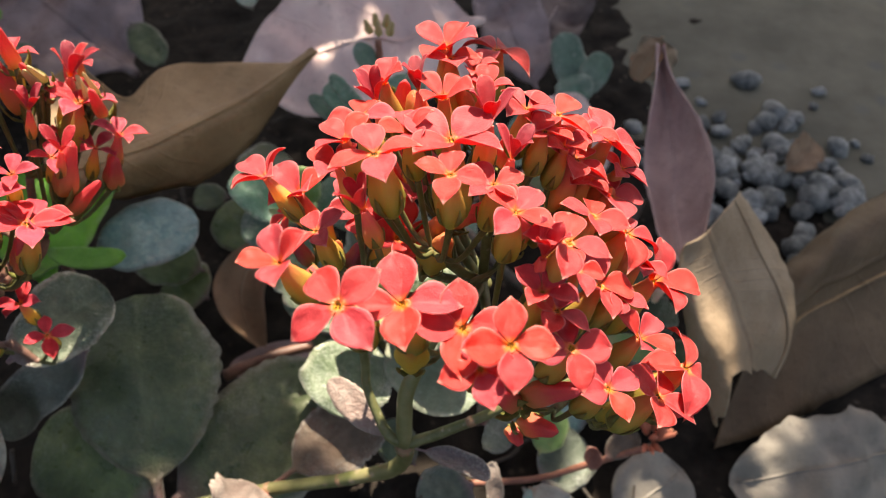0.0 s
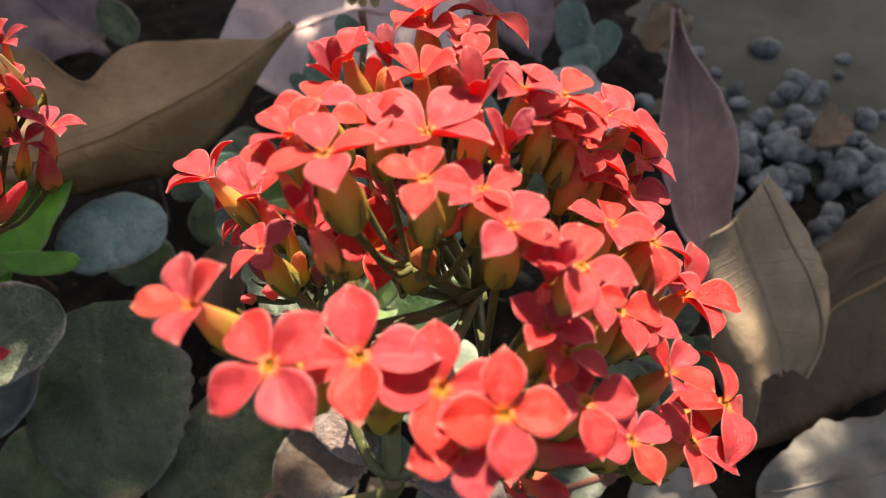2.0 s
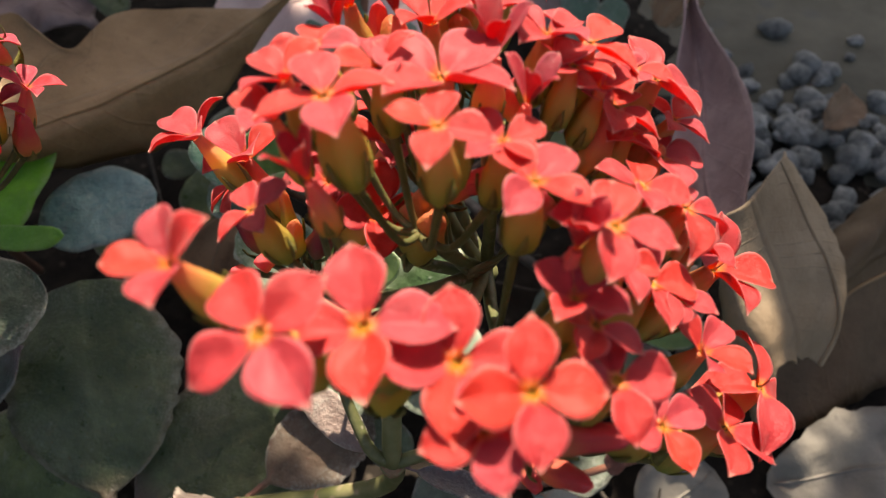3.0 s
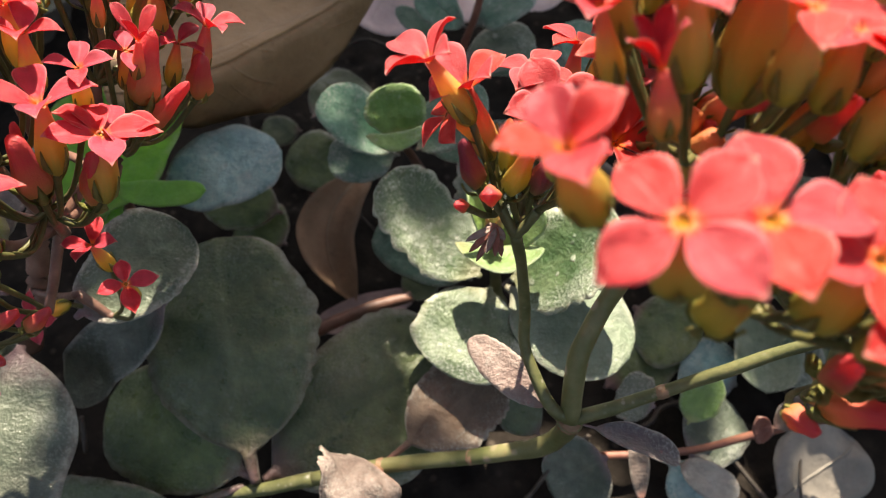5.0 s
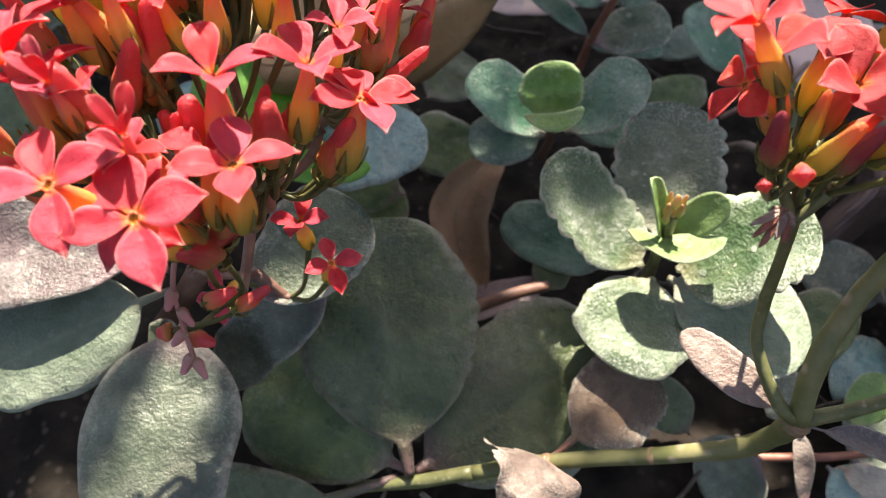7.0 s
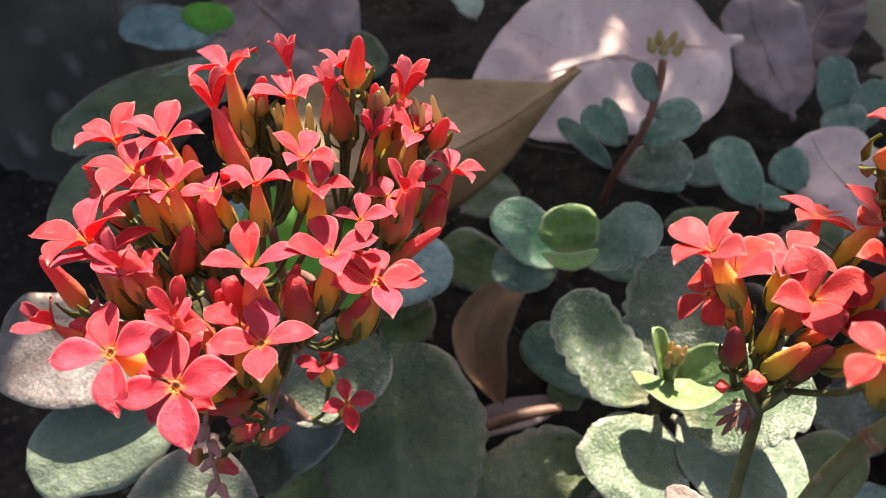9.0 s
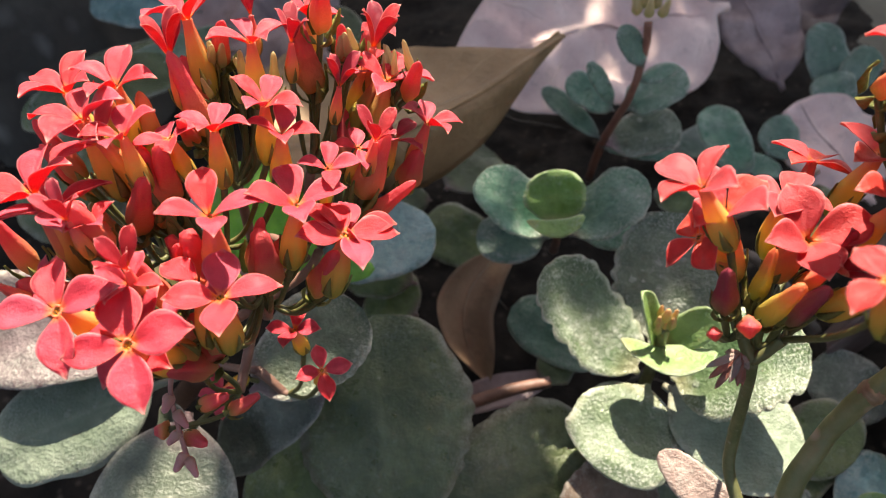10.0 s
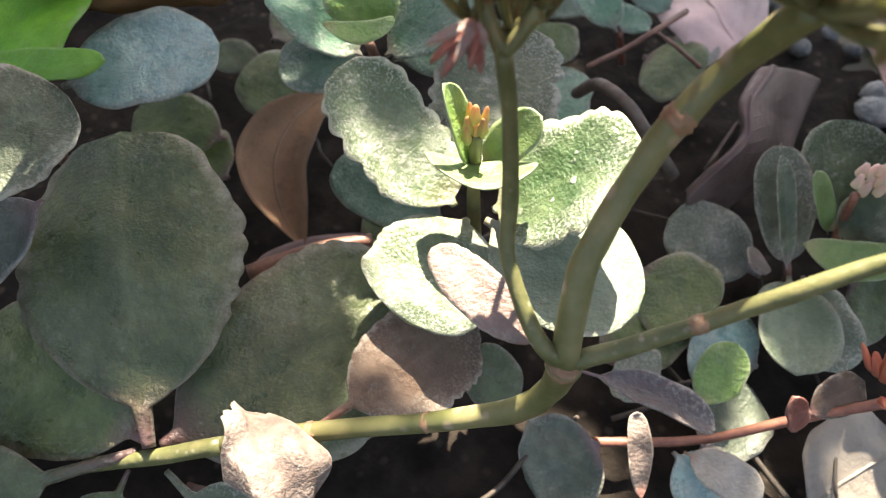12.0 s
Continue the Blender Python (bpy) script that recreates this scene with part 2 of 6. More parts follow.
def petal_material(name, deep, light):
    m = Mat(name, 0.48, 0.7)
    u, v = uv_of(m)
    obj = m.coords()
    rnd = m.t.nodes.new("ShaderNodeObjectInfo").outputs["Random"]
    col = m.mix(m.range(m.noise(2.6, 4, 0.6, obj), 0.35, 0.7), deep, light)
    side = m.math("ABSOLUTE", m.math("SUBTRACT", v, 0.5))
    col = m.mix(m.range(side, 0.455, 0.5, 0.0, 0.85), col, (0.86, 0.27, 0.27))
    stripe = m.range(m.noise(1.0, 2, 0.5, m.add("CombineXYZ", X=m.math("MULTIPLY", u, 0.8), Y=m.math("MULTIPLY", v, 34.0)).outputs[0]), 0.5, 0.7, 0.0, 0.22)
    col = m.mix(stripe, col, deep)
    col = m.mix(m.range(u, 0.14, 0.02), col, (0.86, 0.20, 0.02))
    col = m.mix(m.range(u, 0.93, 1.0, 0.0, 0.75), col, (0.86, 0.5, 0.42))
    hue = m.add("HueSaturation", Hue=m.range(rnd, 0, 1, 0.494, 0.506), Saturation=m.range(rnd, 0, 1, 0.96, 1.03), Value=m.range(rnd, 0, 1, 0.88, 1.1), Color=col)
    m.put(m.b.inputs["Base Color"], hue.outputs[0])
    m.b.inputs["Coat Weight"].default_value = 0.28
    m.b.inputs["Coat Roughness"].default_value = 0.45
    m.b.inputs["Sheen Weight"].default_value = 0.27
    m.b.inputs["Sheen Roughness"].default_value = 0.4
    m.put(m.b.inputs["Sheen Tint"], (1.0, 0.68, 0.66, 1.0))
    h = m.math("ADD", m.noise(34, 3, 0.6, obj), m.math("MULTIPLY", m.noise(5, 2, 0.5, obj), 1.5))
    m.bump(h, 0.35, 0.02)
    m.glow_through(hue.outputs[0], 0.5)
    return m.m


PETAL = petal_material("petal", (0.63, 0.013, 0.018), (0.79, 0.044, 0.048))
PETAL_PINK = petal_material("petal_pink", (0.63, 0.014, 0.042), (0.80, 0.052, 0.100))
PETAL_MAGENTA = petal_material("petal_magenta", (0.50, 0.014, 0.04), (0.66, 0.035, 0.07))


def tube_material(name, low, middle, high, a=-1.1, b=-0.15, glow=0.4):
    """Flower tube or bud: green at the foot, orange, then red."""
    m = Mat(name, 0.4, 0.45)
    s = m.t.nodes.new("ShaderNodeSeparateXYZ")
    obj = m.coords()
    m.t.links.new(obj, s.inputs[0])
    z = m.math("ADD", s.outputs[2], m.math("MULTIPLY", m.noise(3.0, 3, 0.6, obj), 0.25))
    col = m.mix(m.range(z, a, (a + b) / 2), low, middle)
    col = m.mix(m.range(z, (a + b) / 2, b), col, high)
    streak = m.add("CombineXYZ", X=m.math("MULTIPLY", s.outputs[0], 14.0), Y=m.math("MULTIPLY", s.outputs[1], 14.0), Z=s.outputs[2])
    col = m.mix(m.range(m.noise(1.0, 3, 0.6, streak.outputs[0]), 0.45, 0.72, 0, 0.3), col, middle)
    m.put(m.b.inputs["Base Color"], col)
    m.bump(m.noise(26, 3, 0.6, obj), 0.3, 0.02)
    m.glow_through(col, glow)
    return m.m


TUBE = tube_material("flower_tube", (0.32, 0.34, 0.07), (0.60, 0.36, 0.08), (0.84, 0.20, 0.10), -1.2, 0.15, 0.32)
TUBE_GOLD = tube_material("flower_tube_gold", (0.52, 0.50, 0.11), (0.95, 0.60, 0.14), (0.94, 0.30, 0.18), -1.3, 0.0, 0.55)
TUBE_RED = tube_material("flower_tube_red", (0.50, 0.42, 0.10), (0.84, 0.36, 0.13), (0.86, 0.16, 0.14), -1.5, -0.25)
BUD_RED = tube_material("bud_red", (0.48, 0.38, 0.10), (0.74, 0.24, 0.12), (0.74, 0.09, 0.11), 0.1, 0.75)
BUD_OLIVE = tube_material("bud_olive", (0.36, 0.39, 0.08), (0.56, 0.40, 0.08), (0.72, 0.20, 0.09), 0.15, 1.0)
BUD_YOUNG = tube_material("bud_young", (0.50, 0.54, 0.20), (0.64, 0.50, 0.26), (0.62, 0.50, 0.28), 0.1, 0.9)
BUD_AMBER = tube_material("bud_amber", (0.34, 0.44, 0.13), (0.56, 0.46, 0.18), (0.62, 0.36, 0.18), 0.1, 0.95)
BUD_WILTED = tube_material("bud_wilted", (0.5, 0.32, 0.24), (0.62, 0.3, 0.28), (0.7, 0.32, 0.34), 0.1, 0.9)
BUD_RUSSET = tube_material("bud_russet", (0.46, 0.22, 0.13), (0.60, 0.20, 0.13), (0.66, 0.26, 0.17), 0.1, 0.9)
BUD_DARK = tube_material("bud_dark", (0.30, 0.28, 0.09), (0.40, 0.16, 0.10), (0.36, 0.05, 0.08), 0.1, 0.6)
BUD_PINK = tube_material("bud_pink", (0.80, 0.74, 0.52), (0.90, 0.76, 0.62), (0.92, 0.70, 0.64), 0.1, 0.9)


def plain_material(name, dark, light, scale=200.0, rough=0.5, through=0.0, spots=None, bump=0.0004, vary=0.0):
    m = Mat(name, rough, 0.4)
    obj = m.coords()
    col = m.mix(m.range(m.noise(scale, 5, 0.6, obj), 0.35, 0.68), dark, light)
    col = m.mix(m.range(m.noise(scale * 0.18, 4, 0.6, obj), 0.4, 0.7, 0, 0.5), col, tuple(c * 0.6 for c in dark))
    if spots:
        cells = m.add("TexVoronoi", Scale=scale * 2.2)
        m.t.links.new(obj, cells.inputs["Vector"])
        col = m.mix(m.math("MULTIPLY", m.range(cells.outputs["Distance"], 0.3, 0.12), m.range(m.noise(scale * 0.6, 2, 0.5, obj), 0.45, 0.62, 0.0, 0.85)), col, spots)
    if vary:
        rnd = m.t.nodes.new("ShaderNodeObjectInfo").outputs["Random"]
        col = m.add("HueSaturation", Hue=0.5, Saturation=m.range(rnd, 0, 1, 1.8, 0.6), Value=m.range(rnd, 0, 1, 1 - vary, 1 + vary), Color=col).outputs[0]
    m.put(m.b.inputs["Base Color"], col)
    m.bump(m.noise(scale * 2.5, 4, 0.65, obj), 0.5, bump)
    if through:
        m.glow_through(col, through)
    return m.m


STEM = plain_material("stem_green", (0.125, 0.135, 0.050), (0.26, 0.235, 0.115), 90, 0.42, 0.16, (0.52, 0.38, 0.30))
STEM_NODE = plain_material("stem_node", (0.22, 0.12, 0.07), (0.34, 0.22, 0.13), 260, 0.5, 0.06, (0.45, 0.36, 0.27))
STEM_OLIVE = plain_material("stem_olive", (0.105, 0.115, 0.045), (0.20, 0.19, 0.085), 260, 0.45, 0.14, (0.3, 0.27, 0.2))
STEM_DARK = plain_material("stem_dark", (0.15, 0.075, 0.055), (0.24, 0.13, 0.095), 300, 0.45)
STEM_PINK = plain_material("stem_pink", (0.30, 0.12, 0.11), (0.46, 0.23, 0.2), 300, 0.5)
TWIG_PALE = plain_material("twig_pale", (0.07, 0.055, 0.045), (0.17, 0.135, 0.115), 200, 0.7)
STEM_RED = plain_material("stem_red", (0.18, 0.07, 0.05), (0.30, 0.13, 0.085), 300, 0.45)
PEDICEL = plain_material("pedicel", (0.08, 0.085, 0.03), (0.15, 0.125, 0.045), 400, 0.45)
SEPAL = plain_material("sepal", (0.20, 0.22, 0.05), (0.34, 0.26, 0.09), 3.0, 0.5, 0.2, None, 0.01)
THROAT = plain_material("throat", (0.62, 0.22, 0.02), (0.82, 0.42, 0.04), 6.0, 0.5, 0.2, None, 0.01)
ANTHER = plain_material("anther", (0.10, 0.05, 0.015), (0.2, 0.1, 0.03), 6.0, 0.6, 0.0, None, 0.01)
SOIL = plain_material("soil", (0.010, 0.008, 0.0065), (0.032, 0.025, 0.020), 90, 0.95, 0.0, (0.08, 0.064, 0.05), 0.002)
SOIL.node_tree.nodes["Principled BSDF"].inputs["Specular IOR Level"].default_value = 0.12
STONE = plain_material("stone", (0.11, 0.115, 0.115), (0.36, 0.36, 0.35), 1.6, 0.75, 0.0, None, 0.02, vary=0.5)
CONCRETE = plain_material("concrete", (0.092, 0.084, 0.062), (0.162, 0.147, 0.11), 22, 0.85, 0.0, (0.1, 0.1, 0.09), 0.001)
BARK = plain_material("bark", (0.030, 0.026, 0.023), (0.125, 0.108, 0.092), 16, 0.9, 0.0, (0.2, 0.185, 0.17), 0.008)
TWIG = plain_material("twig", (0.03, 0.024, 0.018), (0.085, 0.066, 0.054), 200, 0.7)

# ---- builders ----


def mesh_of(name, verts, faces, mat, uvs=None, smooth=True):
    me = bpy.data.meshes.new(name)
    me.from_pydata([tuple(p) for p in verts], [], faces)
    if uvs is not None:
        layer = me.uv_layers.new(name="UVMap")
        idx = np.empty(len(me.loops), dtype=np.int32)
        me.loops.foreach_get("vertex_index", idx)
        layer.data.foreach_set("uv", np.asarray(uvs, dtype=np.float32)[idx].ravel())
    me.polygons.foreach_set("use_smooth", [smooth] * len(me.polygons))
    me.materials.append(mat)
    me.update()
    return me


def piece(name, me, parent, m=None, label=""):
    """One mesh object under a thing or part. m: its pose in the parent."""
    ob = new(name, me)
    if parent:
        ob.parent = parent
        if m is not None:
            ob.matrix_local = m
            ob.matrix_basis = m
    elif m is not None:
        ob.matrix_basis = m
    return tagged(ob, label)


def plant(name, x, y, label, category, group=""):
    ob = new(name)
    ob.empty_display_size = 0.01
    ob.location = (x, y, 0)
    return tagged(ob, label, category, group)


def outline(s, skew, power):
    k = s ** skew
    return max(0.0, 1 - abs(2 * k - 1) ** 2.5) ** power


def leaf_mesh(name, base, tip, width, mat, face, petiole, cup, arch, scallop, rough, tipped, thick, seed, fold=0.0, teeth=0, spine=None, ragged=0.0, sickle=0.0):
    """A blade with real thickness between base and tip; its stalk is part of it."""
    d = tip - base
    length = d.length
    d = d / length
    side = d.cross(face).normalized()
    up = side.cross(d).normalized()
    nu, nv = (56 if scallop else 34), 10
    top, low, uvs = [], [], []
    rnd = random.Random(seed)
    ph = [rnd.uniform(0, 6.28) for _ in range(6)]
    teeth = teeth or rnd.uniform(9, 12)
    for i in range(nu + 1):
        u = i / nu
        if u < petiole:
            w = 0.055 + 0.03 * (u / petiole)
            edge = 0
        else:
            s = (u - petiole) / (1 - petiole)
            full = outline(s, 1.0 - 0.22 * (1 - tipped) if tipped else 1.18, 0.5 + 0.45 * tipped)
            w = max(0.085 if s < 0.5 else 0.004, full)
            edge = scallop * min(1, 3 * s) * (1 + 0.8 * noise.noise(Vector((s * 6 + ph[1], ph[2], 0)))) * (abs(math.sin(teeth * math.pi * (s + 0.03 * math.sin(9 * s + ph[3])))) - 0.8)
        for j in range(nv + 1):
            q = 2 * j / nv - 1
            sgn = edge * (1 + 0.4 * math.sin(7 * u + ph[0] + (2 if q > 0 else 0)))
            x = q * width * 0.5 * (w + sgn * abs(q) + (0.03 * math.sin(5 * u + ph[1]) + 0.11 * noise.noise(Vector((u * 4.5 + ph[2], 5.0 if q > 0 else 15.0, ph[3])))) * abs(q) * (w > 0.2))
            x += sickle * length * 4 * u * (1 - u)
            if ragged:
                x *= 1 + ragged * abs(q) * noise.noise(Vector((u * 5 + ph[0], (3 if q > 0 else 9), ph[1]))) + 0.4 * ragged * abs(q) * noise.noise(Vector((u * 17, (3 if q > 0 else 9), ph[2])))
            lift = cup * width * 0.5 * (abs(q) ** 1.8) * w + arch * length * 4 * u * (1 - u)
            lift += 0.018 * width * math.sin(9 * u + ph[2]) * q * w + 0.045 * width * noise.noise(Vector((u * 3.1 + ph[3], q * 1.4, ph[5]))) * w
            lift += 0.05 * width * abs(q) ** 3 * noise.noise(Vector((u * 3.2 + ph[0], 4.0 if q > 0 else 11.0, ph[4]))) * w
            if rough:
                p0 = Vector((x * 60 + ph[4], u * length * 60, ph[5]))
                lift += rough * (noise.noise(p0) * 1.3 + 0.5 * noise.noise(p0 * 2.7)) * min(1, w * 2)
            if fold and q < 0:
                lift -= fold * width * 0.5 * w * max(0.0, -q - 0.3) * 1.5
                x += (0.35 * fold + 0.45 * fold * max(0.0, -q - 0.3)) * width * 0.5 * w * max(0.0, -q - 0.3)
            p = base + d * (u * length) + side * x + up * lift
            if spine is not None and j == nv // 2:
                spine.append(p + up * thick * 0.4)
            th = thick * (0.35 + 0.65 * math.sqrt(max(0, 1 - q * q))) if u > petiole else width * 0.07 * math.sqrt(max(0.05, 1 - q * q))
            top.append(p + up * th * 0.5)
            low.append(p - up * th * 0.5)
            uvs.append((u, j / nv))
    n = len(top)
    r = nv + 1
    faces = []
    for i in range(nu):
        for j in range(nv):
            a = i * r + j
            faces.append((a, a + 1, a + r + 1, a + r))
            faces.append((n + a, n + a + r, n + a + r + 1, n + a + 1))
        faces.append((i * r, i * r + r, n + i * r + r, n + i * r))
        a = i * r + nv
        faces.append((a, n + a, n + a + r, a + r))
    for j in range(nv):
        faces.append((j, n + j, n + j + 1, j + 1))
        a = nu * r + j
        faces.append((a, a + 1, n + a + 1, n + a))
    return mesh_of(name, top + low, faces, mat, uvs + uvs)


LEAF_WORDS = {"leaf_lime": "young lime-green leaf", "leaf_green": "bright green leaf", "leaf_brown": "withering brown leaf", "leaf_pink": "small pinkish leaf",
              "leaf_dry": "dry crumpled pale leaf", "leaf_purple": "dull purple leaf", "leaf_yellow": "yellowing drooping leaf", "leaf_red": "reddish bract", "leaf_pale": "pale sunlit leaf"}
FALLEN = {
    "dead_leaf": ("small curled tan dead leaf on the soil", DEAD_TAN), "brown_leaf": ("large dry brown leaf with folded edge", DEAD_BROWN),
    "pink_leaf": ("broad pinkish dry leaf with pale midrib", DEAD_PINK), "purple_leaf": ("dark purple crumpled dead leaf", DEAD_PURPLE),
    "upright_leaf": ("narrow purple dead leaf standing upright", DEAD_MAUVE), "curled_leaf": ("curled tan dry leaf with torn edge", DEAD_TAN),
    "large_leaf": ("very large brown dead leaf lying on soil", DEAD_BROWN), "pale_leaf": ("pale grey dry leaf lying flat", DEAD_PALE),
    "folded_leaf": ("folded purple-brown dead leaf", DEAD_UMBER), "lilac_leaf": ("pinkish dry leaf lying on the soil", DEAD_PINK),
    "grey_leaf": ("dark greyish dead leaf", DEAD_PURPLE), "spotted_leaf": ("pale dry leaf with dark spots", DEAD_PALE), "slate_leaf": ("slate-coloured dead leaf strip", DEAD_PURPLE)}
count = {"leaf": 0}


def leaf(owner, base, tip, width, mat, face=(0, -0.45, 0.9), petiole=0.06, cup=0.05, arch=0.02, scallop=0.0, rough=0.0, tipped=0.0, thick=0.0009, fold=0.0, teeth=0, ragged=0.0, sickle=0.0):
    """A leaf of a plant, or a fallen leaf when owner is a name."""
    count["leaf"] += 1
    fallen = isinstance(owner, str)
    name = "fallen_leaf" if fallen else "leaf"
    spine = [] if fallen else None
    at = Vector(base) if fallen else Vector(owner.location)
    me = leaf_mesh(name, Vector(base) - at, Vector(tip) - at, width, mat, Vector(face).normalized(), petiole, cup, arch, scallop, rough, tipped, 0.0005 if fallen else thick, count["leaf"], fold, teeth, spine, ragged, sickle)
    if fallen:
        ob = new(name, me)
        ob.location = at
        steps = spine[::4]
        r = min(0.0011, width * 0.02)
        piece("midrib", tube_mesh("midrib", steps, [r * (1 - 0.8 * i / len(steps)) for i in range(len(steps))], FALLEN[owner][1], 6), ob, Matrix.Identity(4))
        return tagged(ob, FALLEN[owner][0], "dead leaf", "fallen leaves")
    return piece("leaf", me, owner, Matrix.Identity(4), LEAF_WORDS.get(mat.name, ""))


def smooth_row(pts, n):
    """Points of an even curve through the given ones."""
    out = []
    for i in range(n + 1):
        f = i / n * (len(pts) - 1)
        k = min(int(f), len(pts) - 2)
        a, b, c, d = (pts[max(0, min(len(pts) - 1, k + o))] for o in (-1, 0, 1, 2))
        w = f - k
        out.append(b + (c - a) * (0.5 * w) + (a * 2 - b * 5 + c * 4 - d) * (0.5 * w * w) + (b * 3 - a - c * 3 + d) * (0.5 * w * w * w))
    return out


def curled(owner, rails, mat, rough=0.001, torn=0.0, rib=None):
    """A dry leaf bent over the curves that run along it from end to end."""
    count["leaf"] += 1
    at = Vector(rails[0][0])
    nu, nv = 44, 5 * (len(rails) - 1)
    lines = [smooth_row([Vector(p) - at for p in r], nu) for r in rails]
    ph = count["leaf"] * 3.7
    top, uvs = [], []
    for i in range(nu + 1):
        row = smooth_row([line[i] for line in lines], nv)
        pull = 0.0
        for j, p in enumerate(row):
            q, v = j / nv, Vector((i / nu * 4, j / nv * 3, ph))
            if torn and i > nu * 0.7:
                pull = torn * (i / nu - 0.7) / 0.3 * (noise.noise(Vector((q * 9, ph, 0))) + 0.5 * noise.noise(Vector((q * 23, ph, 5))))
            rim = max(0.0, abs(2 * q - 1) - 0.75) * 4
            p = p + Vector((noise.noise(v), noise.noise(v + Vector((9, 0, 0))), noise.noise(v + Vector((0, 9, 0))))) * rough
            p = p + (row[nv // 2] - row[0]) * (0.05 * rim * noise.noise(Vector((i * 0.35, round(q), ph))))
            p = p + (lines[0][nu] - lines[0][nu - 8]) * pull
            top.append(p)
            uvs.append((i / nu, q))
    r = nv + 1
    faces = [(i * r + j, i * r + j + 1, (i + 1) * r + j + 1, (i + 1) * r + j) for i in range(nu) for j in range(nv)]
    me = mesh_of("fallen_leaf", top, faces, mat, uvs)
    ob = new("fallen_leaf", me)
    ob.location = at
    thick = ob.modifiers.new("thickness", "SOLIDIFY")
    thick.thickness = 0.0006
    thick.offset = 0.0
    if rib is not None:
        steps = [top[i * r + round(rib * nv)] + Vector((0, -0.0003, 0.0004)) for i in range(0, nu + 1, 4)]
        piece("midrib", tube_mesh("midrib", steps, [0.0009 * (0.45 + 0.55 * i / len(steps)) for i in range(len(steps))], FALLEN[owner][1], 6), ob, Matrix.Identity(4))
    return tagged(ob, FALLEN[owner][0], "dead leaf", "fallen leaves")


def tube_mesh(name, pts, radii, mat, sides=10):
    """A round stalk through the points, smoothed."""
    pts = [Vector(p) for p in pts]
    fine, rad = [], []
    ext = [pts[0] * 2 - pts[1]] + pts + [pts[-1] * 2 - pts[-2]]
    steps = 6
    for i in range(1, len(ext) - 2):
        for k in range(steps):
            t = k / steps
            p0, p1, p2, p3 = ext[i - 1 : i + 3]
            fine.append(0.5 * ((2 * p1) + (p2 - p0) * t + (2 * p0 - 5 * p1 + 4 * p2 - p3) * t * t + (3 * p1 - p0 - 3 * p2 + p3) * t ** 3))
            rad.append(radii[i - 1] * (1 - t) + radii[i] * t)
    fine.append(pts[-1])
    rad.append(radii[-1])
    verts, faces = [], []
    ref = Vector((0.3, 0.2, 0.93))
    for i, p in enumerate(fine):
        d = (fine[min(i + 1, len(fine) - 1)] - fine[max(i - 1, 0)]).normalized()
        a = d.cross(ref)
        if a.length < 0.1:
            a = d.cross(Vector((1, 0, 0)))
        a.normalize()
        b = d.cross(a)
        for k in range(sides):
            w = 2 * math.pi * k / sides
            r = rad[i] * (1 + 0.05 * math.sin(3 * w + i))
            verts.append(p + (a * math.cos(w) + b * math.sin(w)) * r)
    for i in range(len(fine) - 1):
        for k in range(sides):
            q = (k + 1) % sides
            faces.append((i * sides + k, i * sides + q, (i + 1) * sides + q, (i + 1) * sides + k))
    faces.append(tuple(range(sides))[::-1])
    faces.append(tuple((len(fine) - 1) * sides + k for k in range(sides)))
    return mesh_of(name, verts, faces, mat)


def stem(owner, pts, r0, r1, mat, name):
    at = Vector(owner.location)
    n = len(pts)
    radii = [r0 + (r1 - r0) * i / (n - 1) for i in range(n)]
    for i in range(1, n - 1, 2):
        radii[i] *= 1.12
    radii[-1] *= 1.18
    radii[0] *= 1.12
    return piece(name, tube_mesh(name, [Vector(p) - at for p in pts], radii, mat, 12), owner, Matrix.Identity(4))


def collar(owner, p, d, r):
    """The swollen ring where leaves or branches once joined a stem."""
    at, d = Vector(p) - Vector(owner.location), Vector(d).normalized()
    me = tube_mesh("node", [at - d * 0.0016, at - d * 0.0005, at + d * 0.0005, at + d * 0.0016], [r * 0.9, r * 1.16, r * 1.12, r * 0.9], STEM_NODE, 12)
    return piece("node", me, owner, Matrix.Identity(4))


def dry_stalk(pts, r0, r1, mat):
    n = len(pts)
    me = tube_mesh("dry_stalk", pts, [r0 + (r1 - r0) * i / (n - 1) for i in range(n)], mat, 8)
    return tagged(new("dry_stalk", me), "thin dry grey-brown stalk among the leaves", "stalk", "dry stalks")


